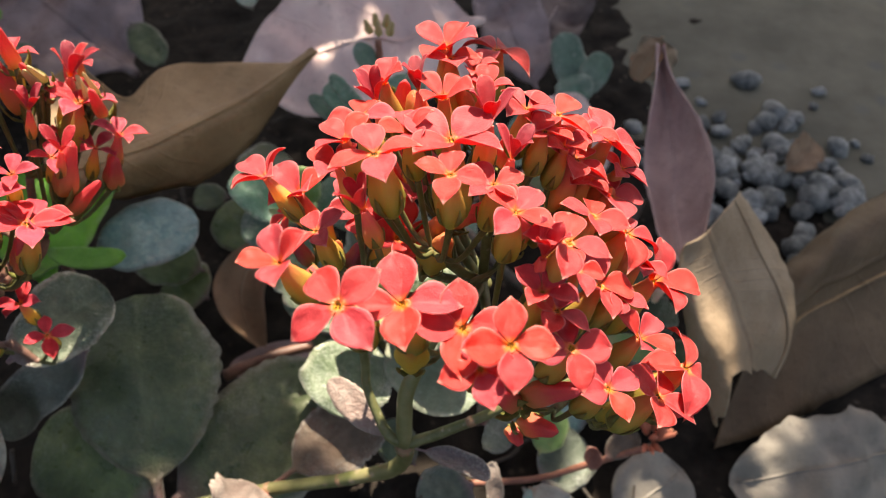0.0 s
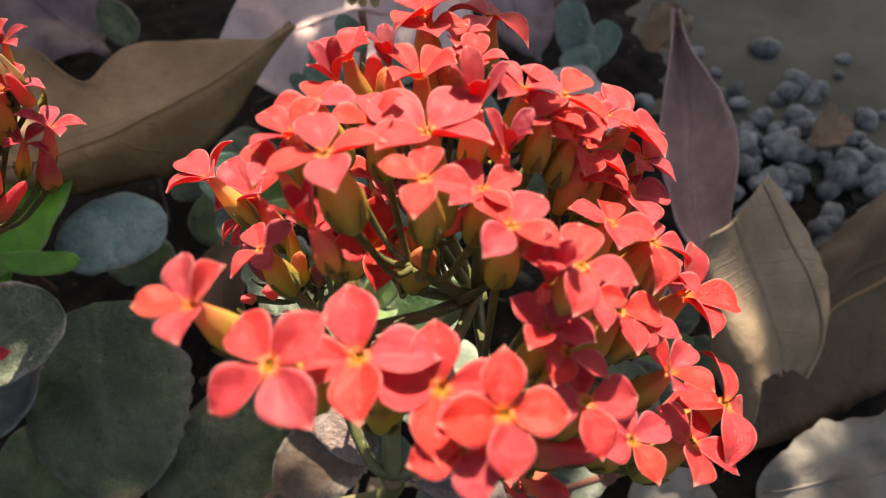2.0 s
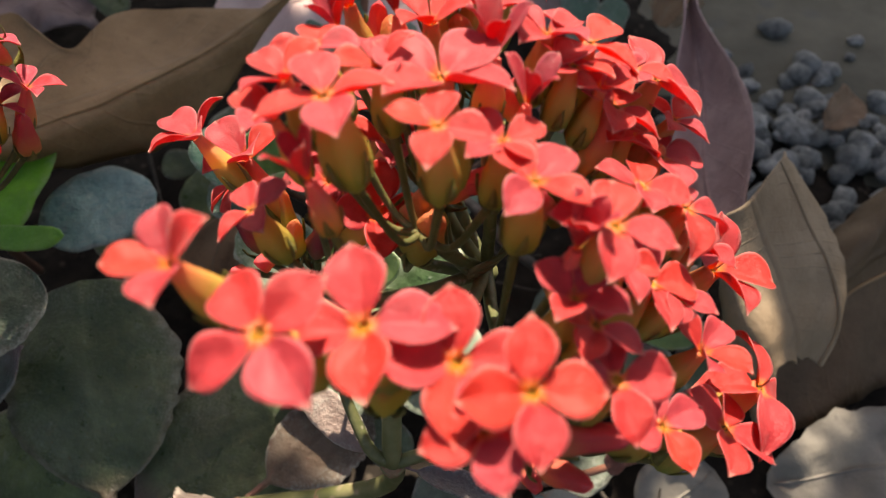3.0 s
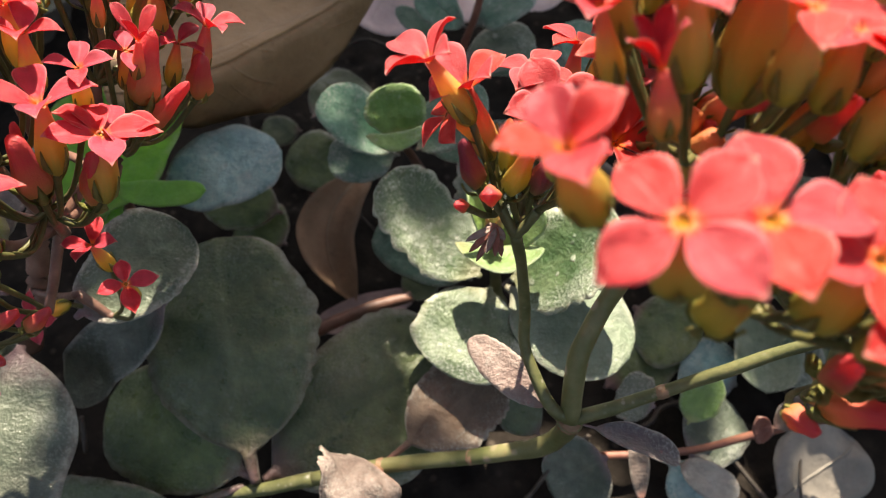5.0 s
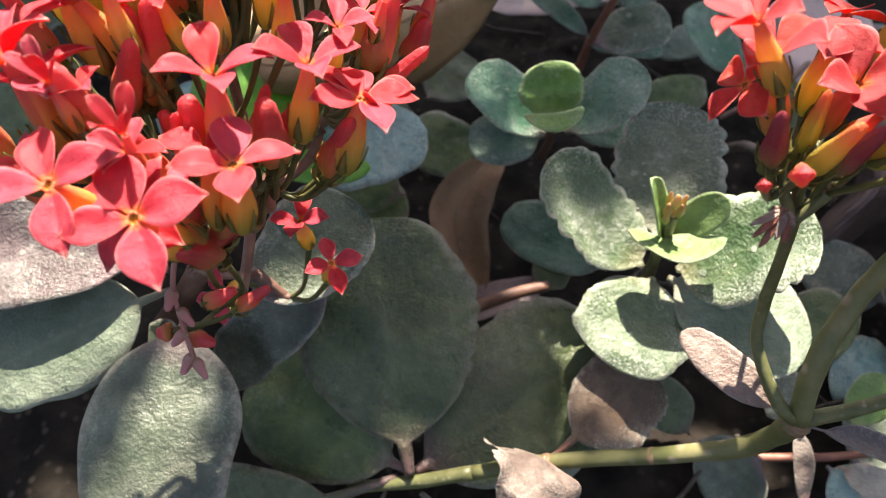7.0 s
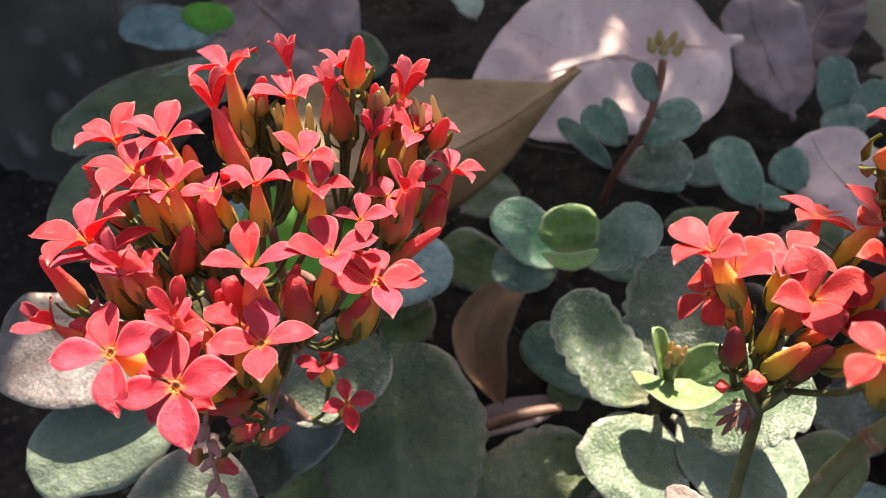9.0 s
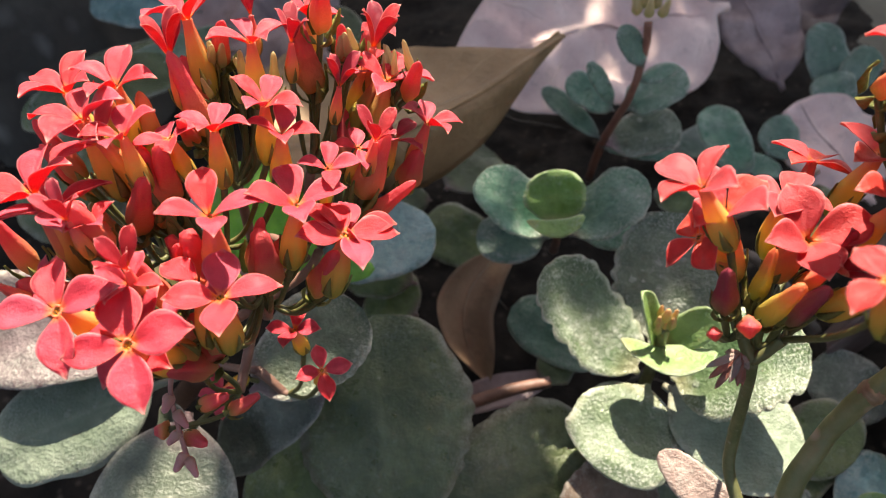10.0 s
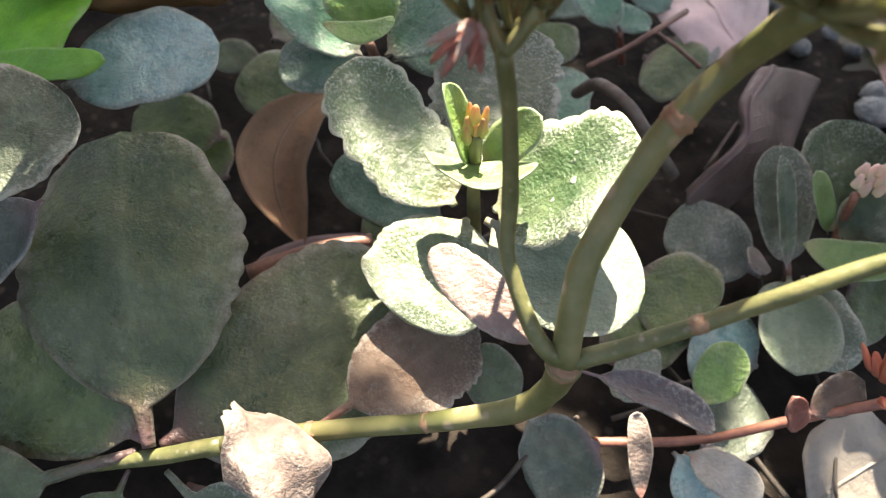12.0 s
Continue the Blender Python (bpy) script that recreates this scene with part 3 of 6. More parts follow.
def petal_mesh(rise, fall, wide, tip, seed):
    """One petal of unit length, pointing along x, with a small point at its end."""
    rnd = random.Random(seed)
    nu, nv = 16, 8
    top, low, uvs = [], [], []
    sway = rnd.uniform(-0.05, 0.05)
    for i in range(nu + 1):
        u = i / nu
        w = wide * 1.04 * max(0.0, math.sin(math.pi * (0.045 + 0.955 * u) ** 1.17)) ** 0.8
        if u > 0.9:
            w = min(w, wide * (0.03 + 5.0 * (1 - u)))
        w = max(w, 0.10 * (1 - u))
        x = 0.07 + 0.93 * u + (0.05 if i == nu else 0.0)
        for j in range(nv + 1):
            q = 2 * j / nv - 1
            z = rise * x - fall * x * x + tip * max(0, u - 0.75) ** 2 * 6
            z += (0.16 + 0.05 * math.sin(seed)) * abs(q) ** 1.7 * w + 0.014 * math.sin(8 * u + 3 * q + seed)
            z += 0.05 * math.sin(2.4 * u + seed * 1.7) * q * w
            z -= 0.03 * math.exp(-(q * 4) ** 2) * (1 - u * 0.6)
            y = q * w * 0.5 + sway * u * u
            th = 0.028 * (0.4 + 0.6 * math.sqrt(max(0, 1 - q * q)))
            top.append((x * math.cos(rise * 0.35), y, z + th / 2))
            low.append((x * math.cos(rise * 0.35), y, z - th / 2))
            uvs.append((u, j / nv))
    n, r, faces = len(top), nv + 1, []
    for i in range(nu):
        for j in range(nv):
            a = i * r + j
            faces.append((a, a + r, a + r + 1, a + 1))
            faces.append((n + a, n + a + 1, n + a + r + 1, n + a + r))
        faces.append((i * r, n + i * r, n + i * r + r, i * r + r))
        a = i * r + nv
        faces.append((a, a + r, n + a + r, n + a))
    for j in range(nv):
        a = nu * r + j
        faces.append((a, n + a, n + a + 1, a + 1))
    return top + low, faces, uvs + uvs


def lathe(profile, ridges, depth, sides=16):
    verts, faces = [], []
    for z, r in profile:
        for k in range(sides):
            a = 2 * math.pi * k / sides
            q = r * (1 + depth * math.cos(ridges * a))
            verts.append((q * math.cos(a), q * math.sin(a), z))
    for i in range(len(profile) - 1):
        for k in range(sides):
            b = (k + 1) % sides
            faces.append((i * sides + k, i * sides + b, (i + 1) * sides + b, (i + 1) * sides + k))
    faces.append(tuple(range(sides))[::-1])
    return verts, faces


PETALS = {}
for kind, rise, fall, wide, tip in (("flat", 0.26, 0.22, 0.72, -0.05), ("cup", 0.78, 0.40, 0.72, -0.15), ("reflex", 0.40, 0.66, 0.66, -0.2), ("slim_flat", 0.28, 0.22, 0.60, -0.05), ("slim_cup", 0.80, 0.42, 0.56, -0.15), ("shut", 1.9, 0.55, 0.56, -0.3)):
    PETALS[kind] = []
    for k in range(4):
        pv, pf, pu = petal_mesh(rise + 0.06 * (k - 1.5), fall, wide * (0.94 + 0.04 * k), tip, k + 1)
        PETALS[kind].append(mesh_of("petal", pv, pf, PETAL_MAGENTA if kind == "shut" else (PETAL_PINK if kind.startswith("slim") else PETAL), pu))
tv, tf = lathe([(-1.66, 0.07), (-1.60, 0.21), (-1.44, 0.32), (-1.20, 0.37), (-0.90, 0.355), (-0.58, 0.28), (-0.28, 0.20), (-0.06, 0.15), (0.03, 0.15), (0.05, 0.11), (-0.05, 0.085), (-0.2, 0.07)], 4, 0.09)
FLOWER_TUBE = mesh_of("flower", tv, tf, TUBE)
FLOWER_TUBE_RED = mesh_of("flower", tv, tf, TUBE_RED)
SLIM_TUBES = [mesh_of("flower", [(x * 0.74, y * 0.74, z) for x, y, z in tv], tf, m) for m in (TUBE_GOLD, TUBE_RED)]
tv, tf = [], []
for k in range(4):
    a = math.pi / 4 + k * math.pi / 2
    c, s = math.cos(a), math.sin(a)
    o = len(tv)
    for z, r, w in ((-1.64, 0.12, 0.10), (-1.42, 0.31, 0.13), (-1.16, 0.385, 0.09), (-0.86, 0.40, 0.01)):
        for q, e in ((-1, 0), (0, 0.035), (1, 0), (0, -0.02)):
            tv.append((c * (r + e) - s * w * q, s * (r + e) + c * w * q, z))
    for i in range(3):
        for j in range(4):
            b = (j + 1) % 4
            tf.append((o + i * 4 + j, o + i * 4 + b, o + i * 4 + 4 + b, o + i * 4 + 4 + j))
CALYX = mesh_of("calyx", tv, tf, SEPAL)
tv, tf = lathe([(-0.03, 0.0), (-0.03, 0.04), (0.0, 0.075), (0.02, 0.095), (0.01, 0.10)], 4, 0.12)
RING = mesh_of("throat", tv, tf, THROAT)
tv, tf = [], []
for k in range(4):
    a = k * math.pi / 2
    lv, lf = lathe([(-0.03, 0.006), (0.0, 0.013), (0.02, 0.012), (0.03, 0.002)], 2, 0.1, 6)
    o = len(tv)
    tv += [(x + 0.045 * math.cos(a), y + 0.045 * math.sin(a), z) for x, y, z in lv]
    tf += [tuple(o + i for i in f) for f in lf]
STAMENS = mesh_of("anther_ring", tv, tf, ANTHER)
tv, tf = lathe([(0.0, 0.25), (0.06, 0.75), (0.2, 1.0), (0.38, 0.95), (0.58, 0.72), (0.76, 0.62), (0.9, 0.5), (0.97, 0.26), (1.0, 0.03)], 4, 0.13)
bloom_rnd = random.Random(11)


def upright(axis, turn):
    a = Vector(axis).normalized()
    ux = Vector((0, 1, 0)).cross(a).normalized()
    uy = a.cross(ux)
    m = Matrix((ux, uy, a)).transposed().to_4x4()
    return m @ Matrix.Rotation(radians(turn), 4, "Z")


def pedicel(owner, foot, axis, hub, r):
    at = Vector(owner.location)
    foot = Vector(foot)
    mid = foot.lerp(hub, 0.5) - Vector(axis) * 0.003 - Vector((0, 0, 0.002))
    piece("pedicel", tube_mesh("pedicel", [hub - at, mid - at, foot - at], [r * 1.2, r, r * 1.3], PEDICEL, 6), owner, Matrix.Identity(4))


def bloom(owner, p, axis, turn, size, kind, hub):
    """A four-petalled flower: tube, calyx, throat and petals, on its own stalk."""
    shut = kind == "shut"
    p, a = Vector(p), Vector(axis).normalized()
    size = size * (0.82 if shut else 1.0)
    m = Matrix.Translation(p - Vector(owner.location)) @ upright(a, turn) @ Matrix.Scale(size, 4)
    red = shut or bloom_rnd.random() < 0.15
    slim = owner is plant_second or hub in FORK[9:12]
    fl = piece("flower", SLIM_TUBES[red] if slim else (FLOWER_TUBE_RED if red else FLOWER_TUBE), owner, m, "wilting half-closed magenta-red flower" if shut else "")
    piece("calyx", CALYX, fl, Matrix.Diagonal((0.76, 0.76, 1, 1)) if slim else Matrix.Identity(4))
    if not shut:
        piece("throat", RING, fl, Matrix.Translation((0, 0, 0.012)))
        piece("anther_ring", STAMENS, fl, Matrix.Translation((0, 0, 0.012)))
    for k in range(4):
        j = Matrix.Rotation(radians(90 * k + bloom_rnd.uniform(-7, 7)), 4, "Z") @ Matrix.Rotation(radians(bloom_rnd.uniform(-12, 12)), 4, "X") @ Matrix.Rotation(radians(bloom_rnd.uniform(-12, 8)), 4, "Y")
        piece("petal", PETALS[kind][bloom_rnd.randrange(4)], fl, j @ Matrix.Scale(bloom_rnd.uniform(0.9, 1.06), 4))
    if hub is not None:
        pedicel(owner, p - a * 1.6 * size, a, hub, 0.00048)


def bud(owner, foot, tip, r, hub, mat=BUD_RED):
    foot, tip = Vector(foot), Vector(tip)
    d = tip - foot
    if d.length > 0.016:
        foot = tip - d * (0.016 / d.length)
        d = tip - foot
    me = mesh_of("bud", [(x * r / d.length, y * r / d.length, z) for x, y, z in tv], tf, mat)
    m = Matrix.Translation(foot - Vector(owner.location)) @ upright(d, 0) @ Matrix.Scale(d.length, 4)
    b = piece("bud", me, owner, m)
    if hub is not None:
        piece("calyx", CALYX, b, Matrix.Translation((0, 0, 0.75)) @ Matrix.Scale(0.55, 4))
        pedicel(owner, foot, d.normalized(), hub, 0.0005)


# ---- ground ----
def ground_mesh():
    n = 150
    line = [math.copysign(0.35 * (abs(k) / 75) ** 1.0 if abs(k) < 60 else 0.28 * math.exp((abs(k) - 60) * 0.36), k) for k in range(-n // 2, n // 2 + 1)]
    verts = []
    for y in line:
        for x in line:
            near = math.exp(-((x / 0.5) ** 2 + (y / 0.5) ** 2))
            p = Vector((x * 30, y * 30, 0))
            verts.append((x, y + 0.15, -0.004 + near * (0.004 * noise.noise(p) + 0.003 * noise.noise(p * 3.1) + 0.0015 * noise.noise(p * 8))))
    r = n + 1
    faces = [(j * r + i, j * r + i + 1, j * r + r + i + 1, j * r + r + i) for j in range(n) for i in range(n)]
    return mesh_of("ground", verts, faces, SOIL)


tagged(new("ground", ground_mesh()), "dark crumbly garden soil under the plants", "ground", kind="structure")


def paving_mesh():
    """Worn concrete whose rim sinks into the soil."""
    n, verts = 60, []
    for j in range(n + 1):
        for i in range(n + 1):
            x, y = 0.04 + 3.0 * (i / n) ** 2, 0.18 + 3.0 * (j / n) ** 2
            p = Vector((x * 14, y * 14, 0))
            rim = min(x - 0.04, y - 0.18) + 0.03 * noise.noise(p)
            z = -0.0005 - 0.012 * max(0.0, 1 - rim / 0.09) + 0.0012 * noise.noise(p * 2.3)
            verts.append((x, y, z))
    r = n + 1
    top = [(j * r + i, j * r + i + 1, j * r + r + i + 1, j * r + r + i) for j in range(n) for i in range(n)]
    me = mesh_of("pavement", verts, top, CONCRETE)
    return me


tagged(new("pavement", paving_mesh()), "worn brown-grey concrete beside the bed", "paving", kind="structure")

# Dark trunk behind the bed.
def trunk_mesh():
    verts, faces, sides = [], [], 96
    spots = [(-0.03, 0.14), (0.03, 0.115), (0.12, 0.10), (0.3, 0.092), (0.6, 0.086), (1.2, 0.08)]
    levels = [(a + (b - a) * k / 8, ra + (rb - ra) * k / 8) for (a, ra), (b, rb) in zip(spots, spots[1:]) for k in range(8)] + [spots[-1]]
    for z, r in levels:
        for k in range(sides):
            a = 2 * math.pi * k / sides
            v = Vector((math.cos(a) * 4.5, math.sin(a) * 4.5, z * 9))
            ridge = 0.5 - abs(noise.noise(v)) * 1.4 + 0.35 * noise.noise(v * 2.7)
            q = r * (1 + 0.09 * math.sin(5 * a + 6 * z) + 0.11 * ridge)
            verts.append((q * math.cos(a), q * math.sin(a), z))
    for i in range(len(levels) - 1):
        for k in range(sides):
            b = (k + 1) % sides
            faces.append((i * sides + k, i * sides + b, (i + 1) * sides + b, (i + 1) * sides + k))
    return mesh_of("trunk", verts, faces, BARK)


tree = new("tree")
tree.location = (-0.36, 0.36, 0)
tagged(tree, "dark rough tree trunk behind the flower bed", "tree")
piece("trunk", trunk_mesh(), tree, Matrix.Identity(4))

# ---- plants ----
plant_main = plant("kalanchoe", -0.08, 0.075, "flowering kalanchoe with coral-red heads on a forked stem", "flowering plant", "kalanchoes")
plant_second = plant("kalanchoe", -0.145, 0.107, "kalanchoe with a red flower head on a dark stem", "flowering plant", "kalanchoes")
rosette_open = plant("rosette_plant", -0.03, 0.11, "succulent rosette with speckled leaves and lime-green heart", "succulent", "young shoots")
rosette_small = plant("rosette_plant", -0.055, 0.165, "small blue-green succulent rosette with bright heart", "succulent", "young shoots")
shoot_green = plant("succulent_shoot", -0.11, 0.13, "shoot with bright green and blue-green leaves", "succulent", "young shoots")
shoot_grey = plant("succulent_shoot", 0.05, 0.13, "small dusty grey-green shoot on the soil", "succulent", "young shoots")
shoot_budding = plant("succulent_shoot", 0.07, 0.14, "shoot with pink buds and lime-green leaves", "succulent", "young shoots")
runner_red = plant("creeping_runner", 0.03, 0.1, "creeping reddish runner with small leaves and buds", "succulent", "young shoots")
shoot_far = plant("succulent_shoot", -0.04, 0.22, "upright blue-green shoot with a closed bud", "succulent", "young shoots")
shoot_dark = plant("succulent_shoot", 0.05, 0.26, "shaded blue-green shoot among dead leaves", "succulent", "young shoots")
shoot_back = plant("succulent_shoot", -0.2, 0.25, "shaded shoot with blue-grey leaves by the trunk", "succulent", "young shoots")
undergrowth = plant("ground_shoots", -0.05, 0.15, "dark shaded leaves low between the shoots", "succulent", "young shoots")
HUB_A, HUB_C, HUB_R = Vector((0.0112, 0.0893, 0.1270)), Vector((-0.0182, 0.0890, 0.1190)), Vector((0.0355, 0.0805, 0.1060))
HUB_H, HUB_S = Vector((-0.108, 0.1, 0.102)), Vector((-0.1108, 0.0952, 0.084))
FORK = [Vector(p) for p in ((0.0112, 0.0888, 0.1438), (0.0033, 0.0948, 0.138), (-0.0039, 0.071, 0.1449), (0.0126, 0.0725, 0.1344), (-0.0011, 0.0861, 0.134), (0.0019, 0.0808, 0.1463), (0.0058, 0.0656, 0.1429), (0.0033, 0.1036, 0.1385), (0.0083, 0.0851, 0.132), (-0.0208, 0.0910, 0.1235), (-0.0172, 0.0945, 0.1225), (-0.0150, 0.0900, 0.1240), (0.0352, 0.0708, 0.1108), (0.0287, 0.0868, 0.1286), (0.0332, 0.0802, 0.1166), (0.0309, 0.081, 0.1237), (0.0285, 0.0742, 0.1258), (0.0257, 0.066, 0.118), (-0.1203, 0.0981, 0.118), (-0.109, 0.1104, 0.1255), (-0.0971, 0.1171, 0.124), (-0.0939, 0.1101, 0.115), (-0.109, 0.0979, 0.122), (-0.0997, 0.092, 0.1167), (-0.1114, 0.0874, 0.116), (-0.1082, 0.0846, 0.094), (-0.1049, 0.0935, 0.078))]
# Flowering plant with the tall forked stem.
bloom(plant_main, (-0.0083, 0.0519, 0.1693), (-0.22, -0.21, 0.95), 36, 0.0073, "flat", FORK[2])
bloom(plant_main, (-0.0007, 0.0547, 0.1663), (-0.1, -0.15, 0.98), 12, 0.0076, "flat", FORK[6])
bloom(plant_main, (0.0134, 0.0496, 0.1657), (0.11, -0.26, 0.96), 7, 0.0066, "flat", FORK[6])
bloom(plant_main, (-0.0164, 0.0572, 0.1706), (-0.34, -0.1, 0.94), 17, 0.0057, "cup", FORK[2])
bloom(plant_main, (-0.0262, 0.0990, 0.1402), (-0.28, 0.12, 0.95), 47, 0.0080, "cup", FORK[9])
bloom(plant_main, (-0.0141, 0.0990, 0.1360), (0.05, -0.30, 0.95), 22, 0.0084, "cup", FORK[11])
bloom(plant_main, (-0.0163, 0.1066, 0.1368), (-0.02, 0.10, 0.99), 60, 0.0074, "flat", FORK[10])
bloom(plant_main, (-0.0083, 0.1222, 0.1310), (0.12, 0.35, 0.93), 50, 0.0068, "flat", FORK[10])
bloom(plant_main, (-0.0292, 0.0972, 0.1368), (-0.75, -0.10, 0.65), 20, 0.0062, "flat", FORK[9])
bloom(plant_main, (-0.0105, 0.0962, 0.1335), (0.25, -0.30, 0.92), 30, 0.0062, "shut", FORK[11])
bloom(plant_main, (-0.0060, 0.0893, 0.1395), (0.40, -0.25, 0.88), 15, 0.0078, "cup", FORK[11])
bloom(plant_main, (-0.0030, 0.1140, 0.1400), (0.30, 0.15, 0.94), 35, 0.0074, "flat", FORK[10])
bloom(plant_main, (-0.0045, 0.1005, 0.1430), (0.30, 0.02, 0.95), 10, 0.0076, "cup", FORK[11])
bloom(plant_main, (-0.0061, 0.0752, 0.1736), (-0.19, 0.12, 0.97), 20, 0.0068, "flat", FORK[5])
bloom(plant_main, (-0.0104, 0.0903, 0.168), (-0.25, 0.15, 0.96), 1, 0.0065, "flat", FORK[5])
bloom(plant_main, (-0.0310, 0.0960, 0.1475), (-0.5, 0.14, 0.85), 47, 0.0068, "cup", FORK[9])
bloom(plant_main, (0.0047, 0.0736, 0.1717), (-0.02, 0.12, 0.99), 84, 0.0057, "flat", FORK[5])
bloom(plant_main, (0.0045, 0.0839, 0.169), (-0.02, 0.15, 0.99), 57, 0.0092, "flat", FORK[5])
bloom(plant_main, (0.0143, 0.071, 0.1673), (0.13, 0.11, 0.99), 50, 0.0058, "flat", FORK[3])
bloom(plant_main, (0.0218, 0.0668, 0.1659), (0.24, 0.08, 0.97), 82, 0.0062, "flat", FORK[3])
bloom(plant_main, (0.0164, 0.0942, 0.1675), (0.16, 0.16, 0.97), 46, 0.0057, "cup", FORK[0])
bloom(plant_main, (0.0025, 0.0992, 0.1651), (-0.06, 0.17, 0.98), 64, 0.0070, "cup", FORK[1])
bloom(plant_main, (-0.0086, 0.1053, 0.1633), (-0.22, 0.18, 0.96), 71, 0.0065, "cup", FORK[1])
bloom(plant_main, (0.0022, 0.1145, 0.165), (-0.06, 0.19, 0.98), 57, 0.0074, "cup", FORK[7])
bloom(plant_main, (0.0031, 0.1114, 0.1649), (-0.05, 0.19, 0.98), 19, 0.0057, "flat", FORK[1])
bloom(plant_main, (0.0122, 0.124, 0.1585), (0.1, 0.2, 0.98), 53, 0.0085, "reflex", FORK[7])
bloom(plant_main, (0.0217, 0.0955, 0.1656), (0.24, 0.16, 0.96), 55, 0.0069, "flat", FORK[0])
bloom(plant_main, (0.0285, 0.0981, 0.1601), (0.33, 0.16, 0.93), 77, 0.0054, "flat", FORK[13])
bloom(plant_main, (0.0321, 0.0992, 0.1573), (0.38, 0.16, 0.91), 24, 0.0075, "flat", FORK[13])
bloom(plant_main, (0.0258, 0.092, 0.1588), (0.3, 0.16, 0.94), 71, 0.0067, "flat", FORK[13])
bloom(plant_main, (0.0328, 0.0909, 0.1516), (0.39, 0.15, 0.91), 10, 0.0072, "flat", FORK[15])
bloom(plant_main, (0.0281, 0.081, 0.1564), (0.33, 0.13, 0.93), 82, 0.0060, "flat", FORK[16])
bloom(plant_main, (0.0347, 0.0819, 0.1516), (0.41, 0.13, 0.9), 89, 0.0072, "reflex", FORK[15])
bloom(plant_main, (0.0291, 0.0712, 0.1506), (0.35, 0.1, 0.93), 20, 0.0069, "flat", FORK[16])
bloom(plant_main, (0.0427, 0.0835, 0.1367), (0.5, 0.13, 0.86), 1, 0.0092, "cup", FORK[14])
bloom(plant_main, (0.0325, 0.0711, 0.1483), (0.39, 0.1, 0.92), 68, 0.0052, "flat", FORK[16])
bloom(plant_main, (0.0209, 0.0612, 0.1572), (0.23, 0.05, 0.97), 67, 0.0055, "flat", FORK[3])
bloom(plant_main, (0.023, 0.0565, 0.1548), (0.26, -0.11, 0.96), 17, 0.0063, "flat", FORK[3])
bloom(plant_main, (0.0073, 0.0527, 0.1644), (0.02, -0.19, 0.98), 6, 0.0072, "flat", FORK[6])
bloom(plant_main, (0.031, 0.058, 0.141), (0.37, -0.09, 0.92), 28, 0.0062, "flat", FORK[17])
bloom(plant_main, (0.0414, 0.0618, 0.1325), (0.49, 0.05, 0.87), 66, 0.0074, "flat", FORK[12])
bloom(plant_main, (0.0477, 0.0683, 0.131), (0.55, 0.08, 0.83), 88, 0.0092, "reflex", FORK[12])
bloom(plant_main, (-0.0074, 0.0697, 0.1677), (-0.21, 0.1, 0.97), 57, 0.0052, "shut", FORK[2])
bloom(plant_main, (0.0372, 0.068, 0.1408), (0.45, 0.08, 0.89), 56, 0.0058, "cup", FORK[12])
bloom(plant_main, (-0.009, 0.0986, 0.1645), (-0.23, 0.17, 0.96), 64, 0.0052, "shut", FORK[1])
bloom(plant_main, (0.0103, 0.0913, 0.1661), (0.07, 0.16, 0.98), 15, 0.0066, "shut", FORK[0])
bloom(plant_main, (-0.0166, 0.0749, 0.157), (-0.34, 0.11, 0.93), 32, 0.0052, "flat", FORK[2])
bloom(plant_main, (0.0098, 0.0471, 0.1638), (0.06, -0.32, 0.95), 19, 0.0052, "flat", FORK[6])
bloom(plant_main, (0.0186, 0.0625, 0.1597), (0.2, 0.06, 0.98), 61, 0.0052, "cup", FORK[3])
bloom(plant_main, (-0.0022, 0.0856, 0.1688), (-0.13, 0.15, 0.98), 19, 0.0052, "cup", FORK[5])
bloom(plant_main, (0.0075, 0.1111, 0.1625), (0.02, 0.19, 0.98), 89, 0.0052, "cup", FORK[1])
bloom(plant_main, (0.0098, 0.1045, 0.1635), (0.06, 0.18, 0.98), 81, 0.0052, "cup", FORK[1])
bloom(plant_main, (-0.0019, 0.1017, 0.1645), (-0.12, 0.18, 0.98), 11, 0.0052, "shut", FORK[1])
bloom(plant_main, (0.0234, 0.0917, 0.1618), (0.26, 0.16, 0.95), 38, 0.0052, "cup", FORK[13])
bloom(plant_main, (0.0196, 0.0911, 0.1655), (0.21, 0.16, 0.96), 50, 0.0052, "flat", FORK[0])
bloom(plant_main, (0.0283, 0.0917, 0.1548), (0.33, 0.15, 0.93), 46, 0.0052, "flat", FORK[13])
bloom(plant_main, (-0.0123, 0.0776, 0.1683), (-0.28, 0.13, 0.95), 64, 0.0052, "cup", FORK[11])
bloom(plant_main, (-0.0115, 0.0815, 0.1703), (-0.27, 0.14, 0.95), 51, 0.0052, "cup", FORK[5])
bloom(plant_main, (0.039, 0.0833, 0.1418), (0.46, 0.13, 0.88), 69, 0.0052, "cup", FORK[14])
bloom(plant_main, (0.0245, 0.0692, 0.1571), (0.28, 0.09, 0.95), 10, 0.0052, "flat", FORK[16])
bloom(plant_main, (0.0139, 0.0837, 0.1658), (0.12, 0.15, 0.98), 51, 0.0052, "shut", FORK[0])
bloom(plant_main, (0.0112, 0.0765, 0.1672), (0.08, 0.13, 0.99), 37, 0.0052, "flat", FORK[5])
bloom(plant_main, (0.0351, 0.0964, 0.1532), (0.42, 0.15, 0.9), 61, 0.0052, "flat", FORK[13])
bloom(plant_main, (0.0184, 0.0659, 0.1632), (0.19, 0.08, 0.98), 53, 0.0052, "shut", FORK[3])
